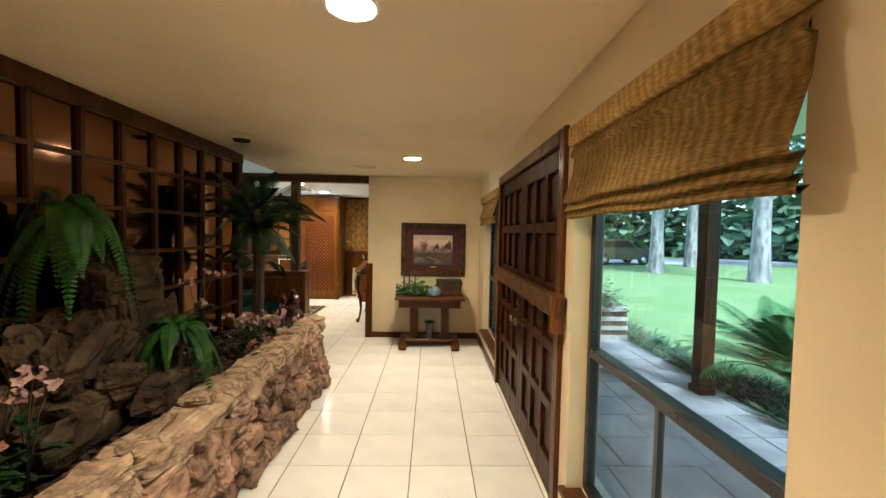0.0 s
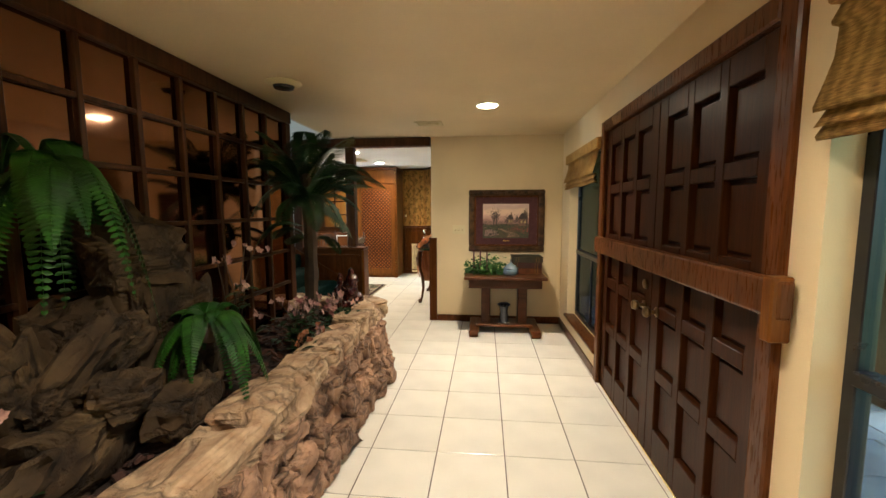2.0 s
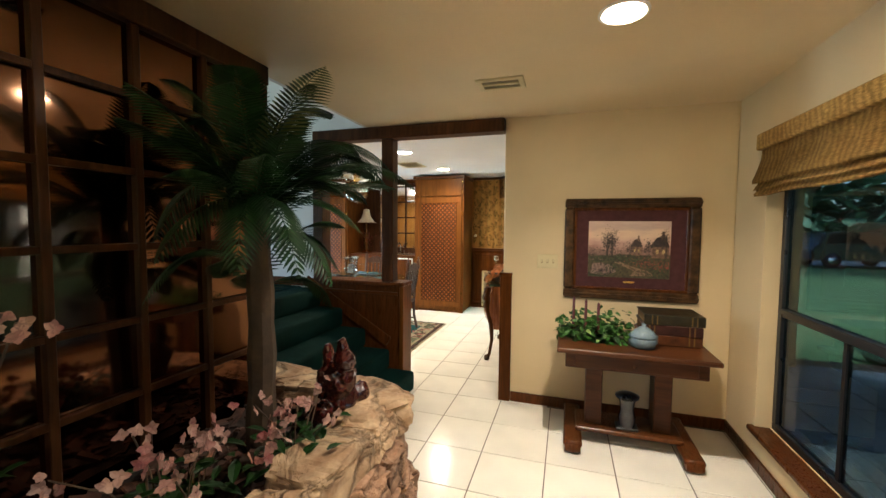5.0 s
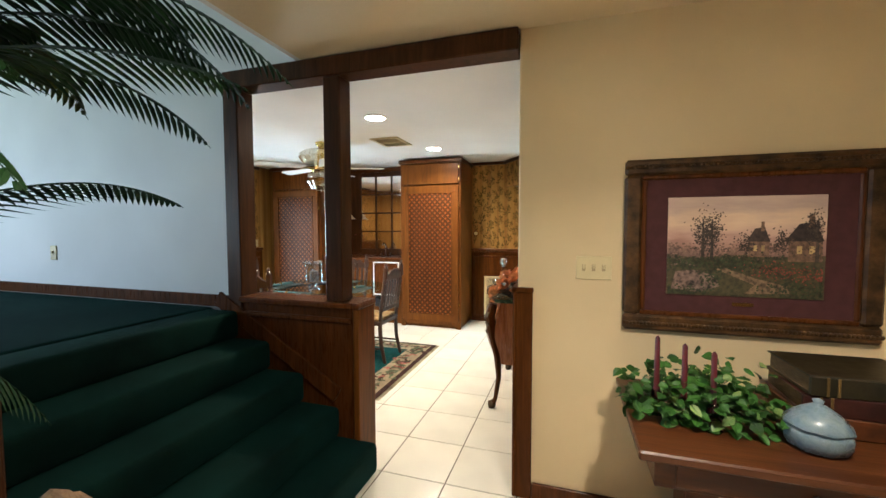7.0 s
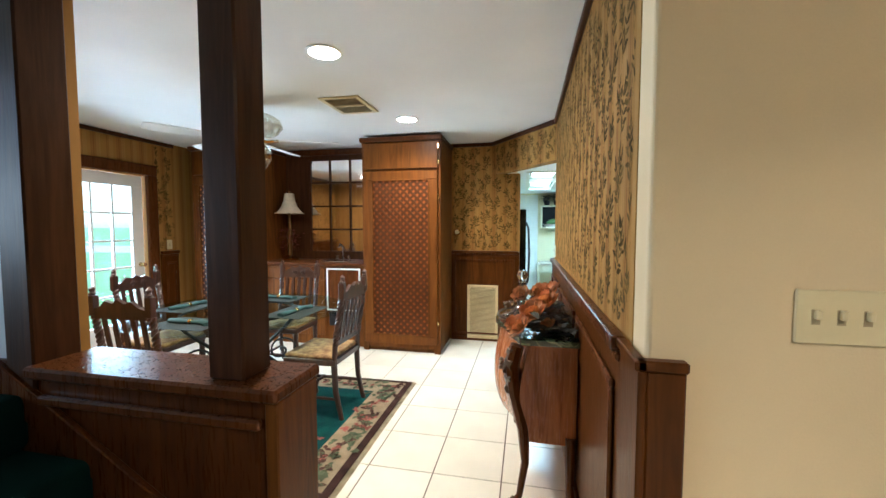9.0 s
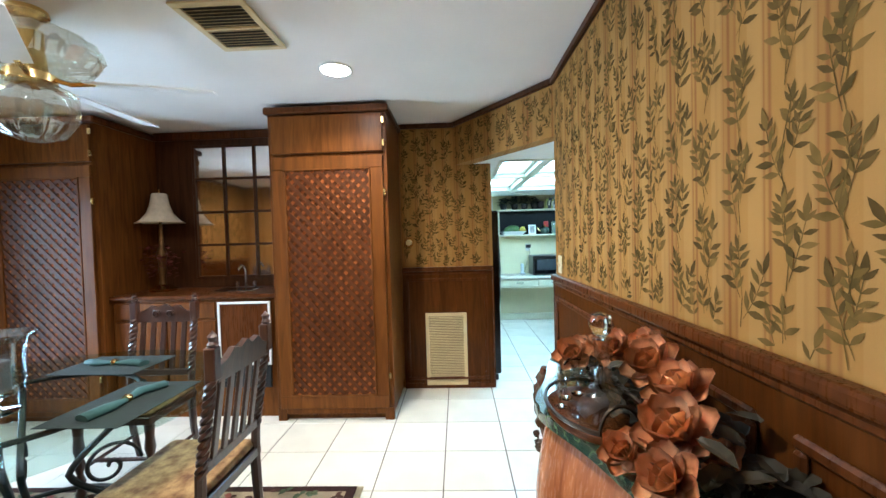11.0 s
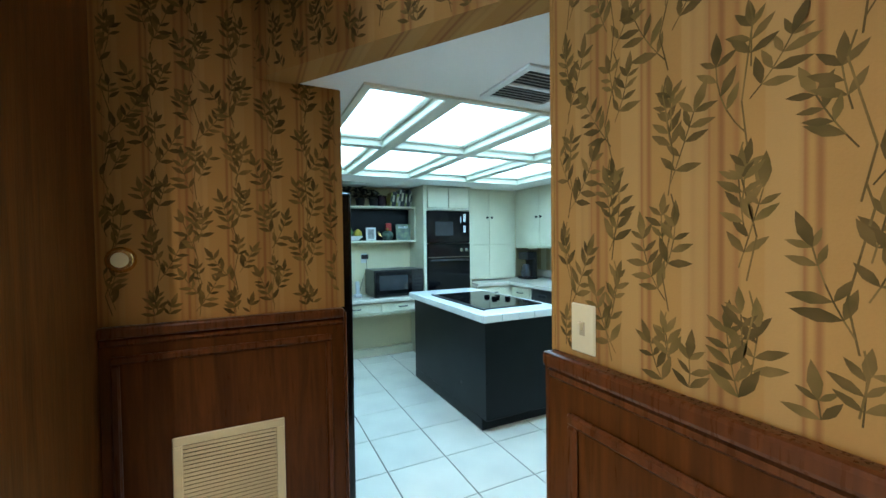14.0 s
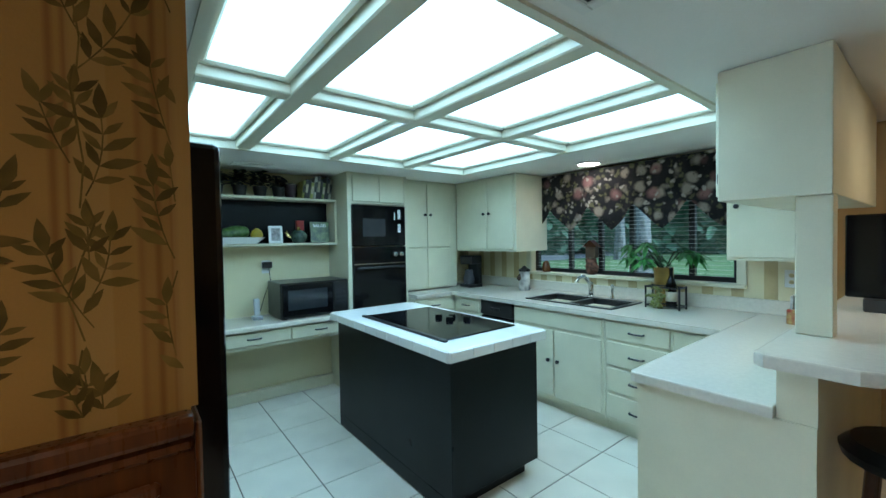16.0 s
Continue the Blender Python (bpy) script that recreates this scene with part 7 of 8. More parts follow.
# ---- desk and shelf ----
def desk():
    d = thing("built_in_desk", "cream built-in desk with two drawers", "desk")
    part("desktop", box(-0.02, 1.098, 12.80, KN - 0.003, 0.725, 0.765, 0.008), COUNTER, d, "cream laminate desktop")
    part("rail", box(-0.02, 1.098, 12.86, 12.90, 0.575, 0.725), CABINET_CREAM, d)
    for a, b in ((0.02, 0.56), (0.58, 1.08)):
        dr = part("drawer_front", box(a, b, 12.838, 12.862, 0.605, 0.71, 0.005), CABINET_CREAM, d)
        pull(dr, (a + b) / 2, 12.838, 0.66, "y")
    part("side_panel", box(-0.05, -0.02, 12.84, KN - 0.003, 0, 0.725), CABINET_CREAM, d)
    part("footboard", box(-0.02, 1.098, KN - 0.06, KN - 0.003, 0.0, 0.10, 0.004), CABINET_CREAM, d)


desk()


def wall_shelf():
    s = thing("wall_shelf", "white wall shelf box with black back", "shelf")
    x0, x1, z0, z1 = 0.0, 1.098, 1.39, 1.82
    part("board", box(x0, x1, 13.08, KN - 0.003, z0, z0 + 0.022, 0.003), CABINET_CREAM, s)
    part("board", box(x0, x1, 13.08, KN - 0.003, z1 - 0.022, z1, 0.003), CABINET_CREAM, s)
    part("side", box(x0, x0 + 0.02, 13.08, KN - 0.003, z0 + 0.022, z1 - 0.022), CABINET_CREAM, s)
    part("side", box(x1 - 0.02, x1, 13.08, KN - 0.003, z0 + 0.022, z1 - 0.022), CABINET_CREAM, s)
    part("back", box(x0 + 0.02, x1 - 0.02, KN - 0.016, KN - 0.004, z0 + 0.022, z1 - 0.022), BLACK_PAINT, s, "black back panel")


wall_shelf()


def shelf_things():
    z0, z1 = 1.4125, 1.8205
    r = random.Random(41)
    x = 0.78
    for i in range(11):
        w, h = r.uniform(0.016, 0.03), r.uniform(0.15, 0.22)
        bk = thing("book", "cookbook standing in a row on the shelf", "book", "cookbooks", at=(x, 13.19, z1), turn=0)
        c = r.choice([(0.55, 0.52, 0.40), (0.45, 0.45, 0.12), (0.10, 0.12, 0.08), (0.6, 0.6, 0.55), (0.25, 0.30, 0.10), (0.05, 0.05, 0.06)])
        lean = 8
        part("cover", moved(box(0, w, -0.08, 0.08, 0.002, h, 0.003), pose(0, 0, 0.004, 0, lean, 0)), material("cookbook_cover", c, 0.5, vary=0.15, scale=30), bk)
        part("spine_label", moved(box(0.003, w - 0.003, -0.0815, -0.0795, h * .3, h * .75), pose(0, 0, 0.004, 0, lean, 0)), PAPER if i % 2 else BLACK, bk, "spine lettering band")
        x += w + 0.002
    for k, (px, s) in enumerate(((0.10, .10), (0.28, .12), (0.44, .14), (0.60, .10))):
        t = thing("dark_plant", "dark bronze leafy plant in a small black pot", "plant", "shelf plants", at=(px, 13.18, z1))
        part("pot", lathe([(0.0, 0.0), (0.045, 0.0), (0.06, 0.09), (0.05, 0.09), (0.0, 0.08)], 14), BLACK, t, smooth=True)
        lf = bmesh.new()
        for i in range(60):
            a = r.uniform(0, 6.28)
            blade(lf, Vector((r.gauss(0, .035), r.gauss(0, .03), .08 + r.random() * s)), Vector((math.cos(a), math.sin(a), r.uniform(-.3, .7))), Vector((0, 0, 1)), .07, .045)
        part("leaves", lf, material("dark_bronze_leaf", (0.02, 0.022, 0.014), 0.4, vary=0.3, island=0.4), t)
    j = thing("jug", "dark purple glazed jug on the shelf", "jug", at=(0.70, 13.17, z1))
    part("body", lathe([(0.0, 0), (0.05, 0.0), (0.06, 0.04), (0.055, 0.10), (0.06, 0.125), (0.05, 0.12), (0.0, 0.02)], 16), material("purple_glaze", (0.035, 0.018, 0.03), 0.25, vary=0.2), j, smooth=True)
    part("handle", tube([(-0.055, 0, 0.10), (-0.09, 0, 0.09), (-0.085, 0, 0.04), (-0.055, 0, 0.035)], 0.007, 6), BLACK, j, smooth=True)
    d = thing("fruit_dish", "white oval dish on the shelf", "dish", at=(0.25, 13.17, z0))
    part("dish", moved(lathe([(0.0, 0.0), (0.7, 0.0), (1.0, 0.055), (0.95, 0.055), (0.65, 0.012), (0.0, 0.01)], 24), Matrix.Diagonal((0.22, 0.085, 1, 1))), WHITE, d, smooth=True)
    w = thing("watermelon", "green striped watermelon in the dish", "fruit", at=(0.22, 13.17, z0 + 0.085))
    part("rind", moved(lathe([(0.0, -.13), (.04, -.115), (.062, -.06), (.068, 0), (.062, .06), (.04, .115), (0, .13)], 18), pose(0, 0, 0, 0, 78, 8)), material("melon_rind", (0.025, 0.075, 0.014), 0.35, vary=0.4, scale=25, second=(0.10, 0.18, 0.05)), w, smooth=True)
    y = thing("lemon_squash", "yellow squash beside the watermelon", "fruit", at=(0.40, 13.16, z0 + 0.075))
    part("skin", lathe([(0.0, -.045), (.04, -.03), (.052, 0), (.04, .035), (.015, .055), (0, .06)], 16), material("yellow_rind", (0.55, 0.42, 0.04), 0.45, vary=0.15), y, smooth=True)
    f = thing("small_frame", "small white picture frame on the shelf", "picture frame", at=(0.555, 13.14, z0))
    part("frame", moved(frame_x(-0.06, 0.06, 0, 0.155, 0, 0.012, 0.022, 0.003), pose(0, 0, 0.002, -8, 0, 0)), WHITE, f)
    part("photo", moved(box(-0.04, 0.04, 0.004, 0.008, 0.02, 0.135), pose(0, 0, 0.002, -8, 0, 0)), material("grey_photo", (0.35, 0.34, 0.32), 0.5, vary=0.3, scale=40), f, "pale grey print")
    t = thing("teapot", "green glazed teapot on the shelf", "teapot", at=(0.76, 13.16, z0))
    part("body", lathe([(0.0, 0.0), (0.045, 0.0), (0.075, 0.04), (0.075, 0.08), (0.045, 0.115), (0.0, 0.12)], 18), material("green_glaze", (0.06, 0.10, 0.075), 0.2, vary=0.3, scale=20), t, smooth=True)
    part("lid_knob", lathe([(0.03, 0.115), (0.012, 0.13), (0.014, 0.145), (0, 0.15)], 10), BRASS, t, smooth=True)
    part("spout", tube([(-0.06, 0, 0.05), (-0.10, 0, 0.07), (-0.115, 0, 0.105)], 0.012, 8), BRASS, t, smooth=True)
    r2 = thing("red_tin", "red tin standing on the shelf", "tin", at=(0.80, 13.25, z0))
    part("can", box(-0.035, 0.035, -0.02, 0.02, 0, 0.21, 0.004), material("red_tin_paint", (0.35, 0.02, 0.015), 0.35, vary=0.1), r2)
    sb = thing("salad_cookbook", "salad cookbook standing face out on the shelf", "book", at=(0.97, 13.17, z0))
    part("cover", moved(box(-0.09, 0.09, 0, 0.02, 0, 0.20, 0.002), pose(0, 0, 0.002, -10, 0, -6)), material("salad_cover", (0.05, 0.07, 0.05), 0.35, vary=0.5, scale=14, second=(0.20, 0.26, 0.10)), sb)
    cu = bpy.data.curves.new("title", "FONT")
    cu.body, cu.size, cu.extrude, cu.align_x = "SALAD", 0.042, 0.0006, "CENTER"
    ti = new("title", cu)
    ti.parent = sb
    ti.matrix_basis = pose(0, 0, 0.002, -10, 0, -6) @ pose(0, -0.0015, 0.148, 90, 0, 0)
    cu.materials.append(WHITE)
    tagged(ti, "white lettering on the cover")


shelf_things()


def microwave():
    m = thing("microwave_oven", "black countertop microwave on the desk", "microwave", at=(0.80, 13.05, 0.765), turn=0)
    part("case", box(-0.30, 0.30, -0.19, 0.20, 0.012, 0.31, 0.008), BLACK, m)
    part("door_glass", box(-0.285, 0.15, -0.199, -0.189, 0.03, 0.295, 0.004), BLACK_GLOSS, m, "glossy black door")
    part("window", box(-0.24, 0.10, -0.202, -0.198, 0.08, 0.25, 0.003), material("dark_grey_window", (0.03, 0.035, 0.04), 0.1, vary=0.1), m, "dark see-through window")
    part("control_panel", box(0.16, 0.288, -0.199, -0.189, 0.03, 0.295, 0.004), BLACK, m)
    for z in (0.10, 0.14, 0.18, 0.22):
        part("key_row", box(0.18, 0.27, -0.201, -0.198, z - 0.01, z + 0.01, 0.001), GLASS_SMOKE, m)
    for x in (-0.26, 0.26):
        part("foot", box(x - 0.02, x + 0.02, -0.16, 0.16, 0, 0.013), BLACK, m)
    p = thing("cordless_phone", "silver cordless phone in its charger on the desk", "phone", at=(0.37, 13.08, 0.765))
    part("cradle", box(-0.04, 0.04, -0.04, 0.045, 0, 0.035, 0.01, seg=2), material("silver_plastic", (0.42, 0.44, 0.46), 0.35, vary=0.05), p)
    part("handset", moved(box(-0.024, 0.024, -0.014, 0.014, 0, 0.16, 0.01, seg=2), pose(0, 0, 0.02, -10, 0, 0)), material("pale_silver_plastic", (0.55, 0.57, 0.58), 0.35, vary=0.05), p)
    o = thing("wall_outlet", "wall outlet with a black plug-in adapter", "outlet", at=(0.50, KN - 0.001, 1.20))
    part("plate", box(-0.036, 0.036, -0.006, 0, -0.058, 0.058, 0.002), WHITE, o)
    part("adapter", box(-0.035, 0.045, -0.05, -0.006, -0.01, 0.045, 0.005), BLACK, o, "black power adapter")
    part("cord", tube([(0.02, -0.03, -0.01), (0.03, -0.03, -0.12), (-0.02, -0.03, -0.25), (-0.08, -0.06, -0.42)], 0.003, 6), BLACK, o, "thin black cord")


microwave()


# ---- oven tower and tall cabinet ----
def oven_tower():
    o = thing("oven_tower", "cream tall cabinet with black double wall oven", "oven cabinet")
    y = 12.84
    part("carcass", boxes([(1.10, 1.135, y, KN - 0.003, 0, KCEIL - 0.003), (1.715, 1.74, y, KN - 0.003, 0, KCEIL - 0.003), (1.135, 1.715, y + 0.01, KN - 0.003, 1.77, KCEIL - 0.003), (1.135, 1.715, y + 0.01, KN - 0.003, 0.0, 0.55), (1.135, 1.715, y + 0.05, KN - 0.003, 0.55, 1.77)]), CABINET_CREAM, o)
    for a, b in ((1.15, 1.422), (1.428, 1.70)):
        part("cabinet_door", box(a, b, y - 0.012, y + 0.011, 1.79, 2.035, 0.004), CABINET_CREAM, o)
        part("lower_door", box(a, b, y - 0.012, y + 0.011, 0.12, 0.53, 0.004), CABINET_CREAM, o)
    u = part("upper_oven", box(1.14, 1.71, y - 0.02, y + 0.06, 1.37, 1.755, 0.006), BLACK_GLOSS, o, "black built-in microwave oven")
    part("window", box(1.24, 1.48, y - 0.024, y - 0.019, 1.46, 1.63, 0.003), material("oven_window", (0.035, 0.037, 0.04), 0.15, vary=0.1), u, "dark oven window")
    for i, (x, z, w, h) in enumerate(((1.62, 1.63, .03, .09), (1.62, 1.50, .03, .08), (1.58, 1.62, .008, .07))):
        part("sticker", box(x, x + w, y - 0.0235, y - 0.0195, z, z + h), WHITE, u, "white printed key labels")
    for z in (1.64, 1.66, 1.68, 1.70, 1.52, 1.54, 1.56):
        part("print_bar", box(1.624, 1.646, y - 0.0245, y - 0.023, z, z + 0.006), BLACK, u)
    l = part("lower_oven", box(1.14, 1.71, y - 0.022, y + 0.06, 0.56, 1.362, 0.006), BLACK_GLOSS, o, "black wall oven")
    part("handle", tube([(1.18, y - 0.02, 1.16), (1.18, y - 0.05, 1.165), (1.67, y - 0.05, 1.165), (1.67, y - 0.02, 1.16)], 0.011, 8), BLACK, l, smooth=True)
    part("panel_line", box(1.145, 1.705, y - 0.0245, y - 0.021, 1.20, 1.206), CHROME, l, "thin chrome line")
    for x in (1.58, 1.65):
        part("dial", lathe([(0.024, 0), (0.022, 0.018), (0.0, 0.02)], 16, pose(x, y - 0.022, 1.285, 90, 0, 0)), CHROME, l, "chrome-ringed dial", True)


oven_tower()


def cabinet_doors(name, label, body, doors, axis, knobs=(), pulls=()):
    c = thing(name, label, "cabinet", "cream kitchen cabinets")
    part("body", boxes(body), CABINET_CREAM, c)
    for d in doors:
        part("door", box(*d, 0.004), CABINET_CREAM, c)
    for k in knobs:
        knob(c, *k, axis)
    for k in pulls:
        pull(c, *k, axis)
    return c


cabinet_doors("pantry_cabinet", "cream painted cabinet with paired doors above the counter", [(1.745, 2.498, 12.97, KN - 0.003, 0.885, KCEIL - 0.003)],
              [(1.76, 2.07, 12.955, 12.969, 1.34, 2.03), (2.08, 2.39, 12.955, 12.969, 1.34, 2.03), (1.76, 2.07, 12.955, 12.969, 0.90, 1.325), (2.08, 2.39, 12.955, 12.969, 0.90, 1.325)], "y",
              [(2.04, 12.955, 1.69), (2.11, 12.955, 1.69)])
cabinet_doors("upper_cabinet", "cream painted upper cabinet with paired doors", [(2.50, KE - 0.003, 12.06, 12.96, 1.29, KCEIL - 0.003)],
              [(2.486, 2.499, 12.09, 12.44, 1.31, 2.03), (2.486, 2.499, 12.46, 12.81, 1.31, 2.03)], "x",
              [(2.486, 12.41, 1.68), (2.486, 12.49, 1.68)])
cabinet_doors("upper_cabinet", "cream painted upper cabinet beside the window", [(2.66, KE - 0.003, 9.905, 10.37, 1.25, KCEIL - 0.003)],
              [(2.646, 2.659, 9.92, 10.355, 1.27, 2.03)], "x", [(2.646, 10.31, 1.60)])


def base_run():
    x = 2.24
    cabinet_doors("base_cabinet", "cream corner base cabinet with drawers", [(1.745, x + 0.02, 12.72, KN - 0.003, 0.09, 0.83), (x + 0.02, KE - 0.003, 12.30, KN - 0.003, 0.09, 0.83), (1.745, KE - 0.003, 12.78, KN - 0.003, 0, 0.09)],
                  [(1.77, 2.20, 12.706, 12.719, 0.69, 0.81), (1.77, 2.20, 12.706, 12.719, 0.12, 0.66)], "y", (), [(1.98, 12.706, 0.75)])
    c = cabinet_doors("base_cabinet", "cream base cabinet drawer beside the dishwasher", [(x, KE - 0.003, 12.302, 12.70, 0.09, 0.832)], [(x - 0.014, x - 0.001, 12.32, 12.68, 0.69, 0.81), (x - 0.014, x - 0.001, 12.32, 12.68, 0.12, 0.66)], "x", (), [(x - 0.014, 12.5, 0.75)])
    d = thing("dishwasher", "black built-in dishwasher under the counter", "dishwasher")
    part("tub", box(x + 0.02, KE - 0.003, 11.87, 12.29, 0.0, 0.832), BLACK, d)
    part("door", box(x - 0.016, x + 0.02, 11.875, 12.285, 0.12, 0.68, 0.006), BLACK_GLOSS, d)
    part("control_panel", box(x - 0.022, x + 0.02, 11.875, 12.285, 0.69, 0.828, 0.006), BLACK, d)
    part("latch", box(x - 0.03, x - 0.02, 12.02, 12.14, 0.74, 0.77, 0.003), GLASS_SMOKE, d)
    cabinet_doors("sink_cabinet", "cream painted sink base cabinet with paired doors", [(x, KE - 0.003, 11.0, 11.865, 0.09, 0.832), (x + 0.06, KE - 0.003, 11.0, 11.865, 0, 0.09)],
                  [(x - 0.014, x - 0.001, 11.02, 11.845, 0.69, 0.815), (x - 0.014, x - 0.001, 11.44, 11.845, 0.12, 0.665), (x - 0.014, x - 0.001, 11.02, 11.43, 0.12, 0.665)], "x", [(x - 0.014, 11.48, 0.42), (x - 0.014, 11.39, 0.42)])
    cabinet_doors("drawer_cabinet", "cream painted drawer cabinet with black pulls", [(x, KE - 0.003, 10.265, 10.995, 0.09, 0.832), (x + 0.06, KE - 0.003, 10.265, 10.995, 0, 0.09)],
                  [(x - 0.014, x - 0.001, 10.55, 10.975, 0.69, 0.815), (x - 0.014, x - 0.001, 10.55, 10.975, 0.50, 0.67), (x - 0.014, x - 0.001, 10.55, 10.975, 0.31, 0.48), (x - 0.014, x - 0.001, 10.55, 10.975, 0.12, 0.29), (x - 0.014, x - 0.001, 10.28, 10.53, 0.69, 0.815)], "x", (), [(x - 0.014, 10.76, 0.755), (x - 0.014, 10.76, 0.585), (x - 0.014, 10.76, 0.40), (x - 0.014, 10.76, 0.20)])
    t = thing("worktop", "speckled cream laminate worktop with low backsplash", "countertop")
    rim = bmesh.new()
    sx0, sx1, sy0, sy1 = 2.36, 2.80, 11.02, 11.80
    slab = boxes([(2.20, sx0, 10.262, 12.69, 0.834, 0.872), (sx1, KE - 0.003, 10.262, 12.69, 0.834, 0.872), (sx0, sx1, 10.262, sy0, 0.834, 0.872), (sx0, sx1, sy1, 12.69, 0.834, 0.872), (1.745, KE - 0.003, 12.69, KN - 0.003, 0.834, 0.872)], 0.0)
    part("slab", slab, COUNTER, t)
    part("backsplash", boxes([(KE - 0.022, KE - 0.003, 9.91, KN - 0.003, 0.872, 0.97)], 0.004), COUNTER, t)
    s = thing("kitchen_sink", "black double-bowl composite sink", "sink")
    part("rim", boxes([(sx0 - 0.02, sx1 + 0.02, sy0 - 0.02, sy0 + 0.02, 0.872, 0.882), (sx0 - 0.02, sx1 + 0.02, sy1 - 0.02, sy1 + 0.02, 0.872, 0.882), (sx0 - 0.02, sx0 + 0.02, sy0 + 0.02, sy1 - 0.02, 0.872, 0.882), (sx1 - 0.05, sx1 + 0.02, sy0 + 0.02, sy1 - 0.02, 0.872, 0.882), (sx0 + 0.02, sx1 - 0.05, 11.39, 11.43, 0.80, 0.878)], 0.003), BLACK, s)
    part("bowl", boxes([(sx0 + 0.005, sx1 - 0.005, sy0 + 0.005, sy1 - 0.005, 0.68, 0.69), (sx0 + 0.005, sx0 + 0.018, sy0 + 0.005, sy1 - 0.005, 0.69, 0.874), (sx1 - 0.055, sx1 - 0.045, sy0 + 0.005, sy1 - 0.005, 0.69, 0.874), (sx0 + 0.018, sx1 - 0.055, sy0 + 0.005, sy0 + 0.018, 0.69, 0.874), (sx0 + 0.018, sx1 - 0.055, sy1 - 0.018, sy1 - 0.005, 0.69, 0.874)]), BLACK, s)
    f = thing("faucet", "brushed steel kitchen faucet with side sprayer", "faucet", at=(2.79, 11.44, 0.882))
    part("body", lathe([(0.0, 0), (0.035, 0.0), (0.035, 0.012), (0.024, 0.02), (0.024, 0.11), (0.018, 0.13), (0, 0.13)], 16), CHROME, f, smooth=True)
    part("spout", tube([(0, 0, 0.05), (-0.04, 0, 0.14), (-0.11, 0, 0.19), (-0.19, 0, 0.185), (-0.235, 0, 0.15)], 0.014, 10), CHROME, f, smooth=True)
    part("lever", tube([(0, 0, 0.12), (0.0, 0.03, 0.16), (-0.01, 0.09, 0.19)], 0.008, 8), CHROME, f, smooth=True)
    part("sprayer", lathe([(0.018, 0), (0.018, 0.02), (0.010, 0.04), (0.012, 0.10), (0.018, 0.12), (0.0, 0.13)], 12, pose(0, -0.20, 0)), CHROME, f, smooth=True)


base_run()


def peninsula():
    p = thing("peninsula", "cream peninsula with laminate top and raised eating bar", "peninsula")
    part("body", boxes([(1.165, 2.20, 9.80, 10.235, 0.0, 0.834), (2.20, KE - 0.003, 9.80, 10.26, 0.0, 0.834)]), CABINET_CREAM, p)
    part("end_panel", box(1.155, 1.168, 9.70, 10.235, 0, 0.832), CABINET_CREAM, p)
    b = prism([(1.135, 9.80), (KE - 0.003, 9.80), (KE - 0.003, 10.2615), (1.16, 10.2615), (1.143, 10.255), (1.135, 10.235)], 0.834, 0.872, 0.006)
    part("worktop", b, COUNTER, p, "speckled cream laminate worktop")
    part("bar_wall", box(1.168, KE, 9.70, 9.798, 0, 1.018), CABINET_CREAM, p)
    o = [(1.06, 9.83), (1.03, 9.80), (1.03, 9.60), (1.07, 9.52), (1.16, 9.48), (KE, 9.48), (KE, 9.83)]
    part("eating_bar", prism(o, 1.02, 1.06, 0.006), COUNTER, p, "raised cream eating bar")
    part("post", box(1.42, 1.49, 9.70, 9.80, 1.06, 1.55, 0.004), CABINET_CREAM, p)
    c = thing("hanging_cabinet", "cream cabinet hung over the peninsula", "cabinet", "cream kitchen cabinets")
    part("body", box(1.40, 2.64, 9.70, 10.03, 1.55, KCEIL - 0.003, 0.003), CABINET_CREAM, c)
    part("hinge", box(1.41, 1.43, 10.03, 10.036, 1.62, 1.66, 0.002), BLACK, c)
    part("door", box(1.43, 2.02, 10.031, 10.046, 1.57, 2.03, 0.004), CABINET_CREAM, c)
    part("door", box(2.03, 2.62, 10.031, 10.046, 1.57, 2.03, 0.004), CABINET_CREAM, c)
    t = thing("television", "black flat television at the end of the eating bar", "television", at=(2.2, 9.58, 1.06))
    part("screen", box(-0.03, 0.0, -0.05, 0.18, 0.06, 0.44, 0.006), BLACK_GLOSS, t)
    part("stand", box(-0.06, 0.06, -0.02, 0.12, 0, 0.06, 0.006), BLACK, t)
    s = thing("bar_stool", "dark bar stool under the eating bar", "stool", at=(1.42, 9.51, 0))
    part("seat", lathe([(0.0, 0.70), (0.17, 0.70), (0.18, 0.73), (0.15, 0.76), (0.0, 0.765)], 20), BLACK_PAINT, s, smooth=True)
    for k in range(4):
        a = math.pi / 4 + k * math.pi / 2
        part("leg", tube([(0.13 * math.cos(a), 0.13 * math.sin(a), 0.70), (0.19 * math.cos(a), 0.19 * math.sin(a), 0.0)], 0.015, 8), WOOD_CHAIR, s, smooth=True)


peninsula()


def cooktop():
    c = thing("cooktop", "black glass cooktop with four control knobs", "cooktop", at=(0, 0, 0.872))
    part("glass", box(0.86, 1.42, 11.12, 12.04, 0.0, 0.010, 0.004), BLACK_GLOSS, c)
    part("rim", box(0.84, 0.87, 11.10, 12.06, 0.0, 0.014, 0.004), BLACK, c)
    for x, y in ((1.20, 11.62), (1.27, 11.56), (1.20, 11.50), (1.30, 11.44)):
        part("knob", lathe([(0.024, 0.01), (0.026, 0.014), (0.022, 0.035), (0.0, 0.037)], 16, pose(x, y, 0)), BLACK_GLOSS, c, smooth=True)


cooktop()


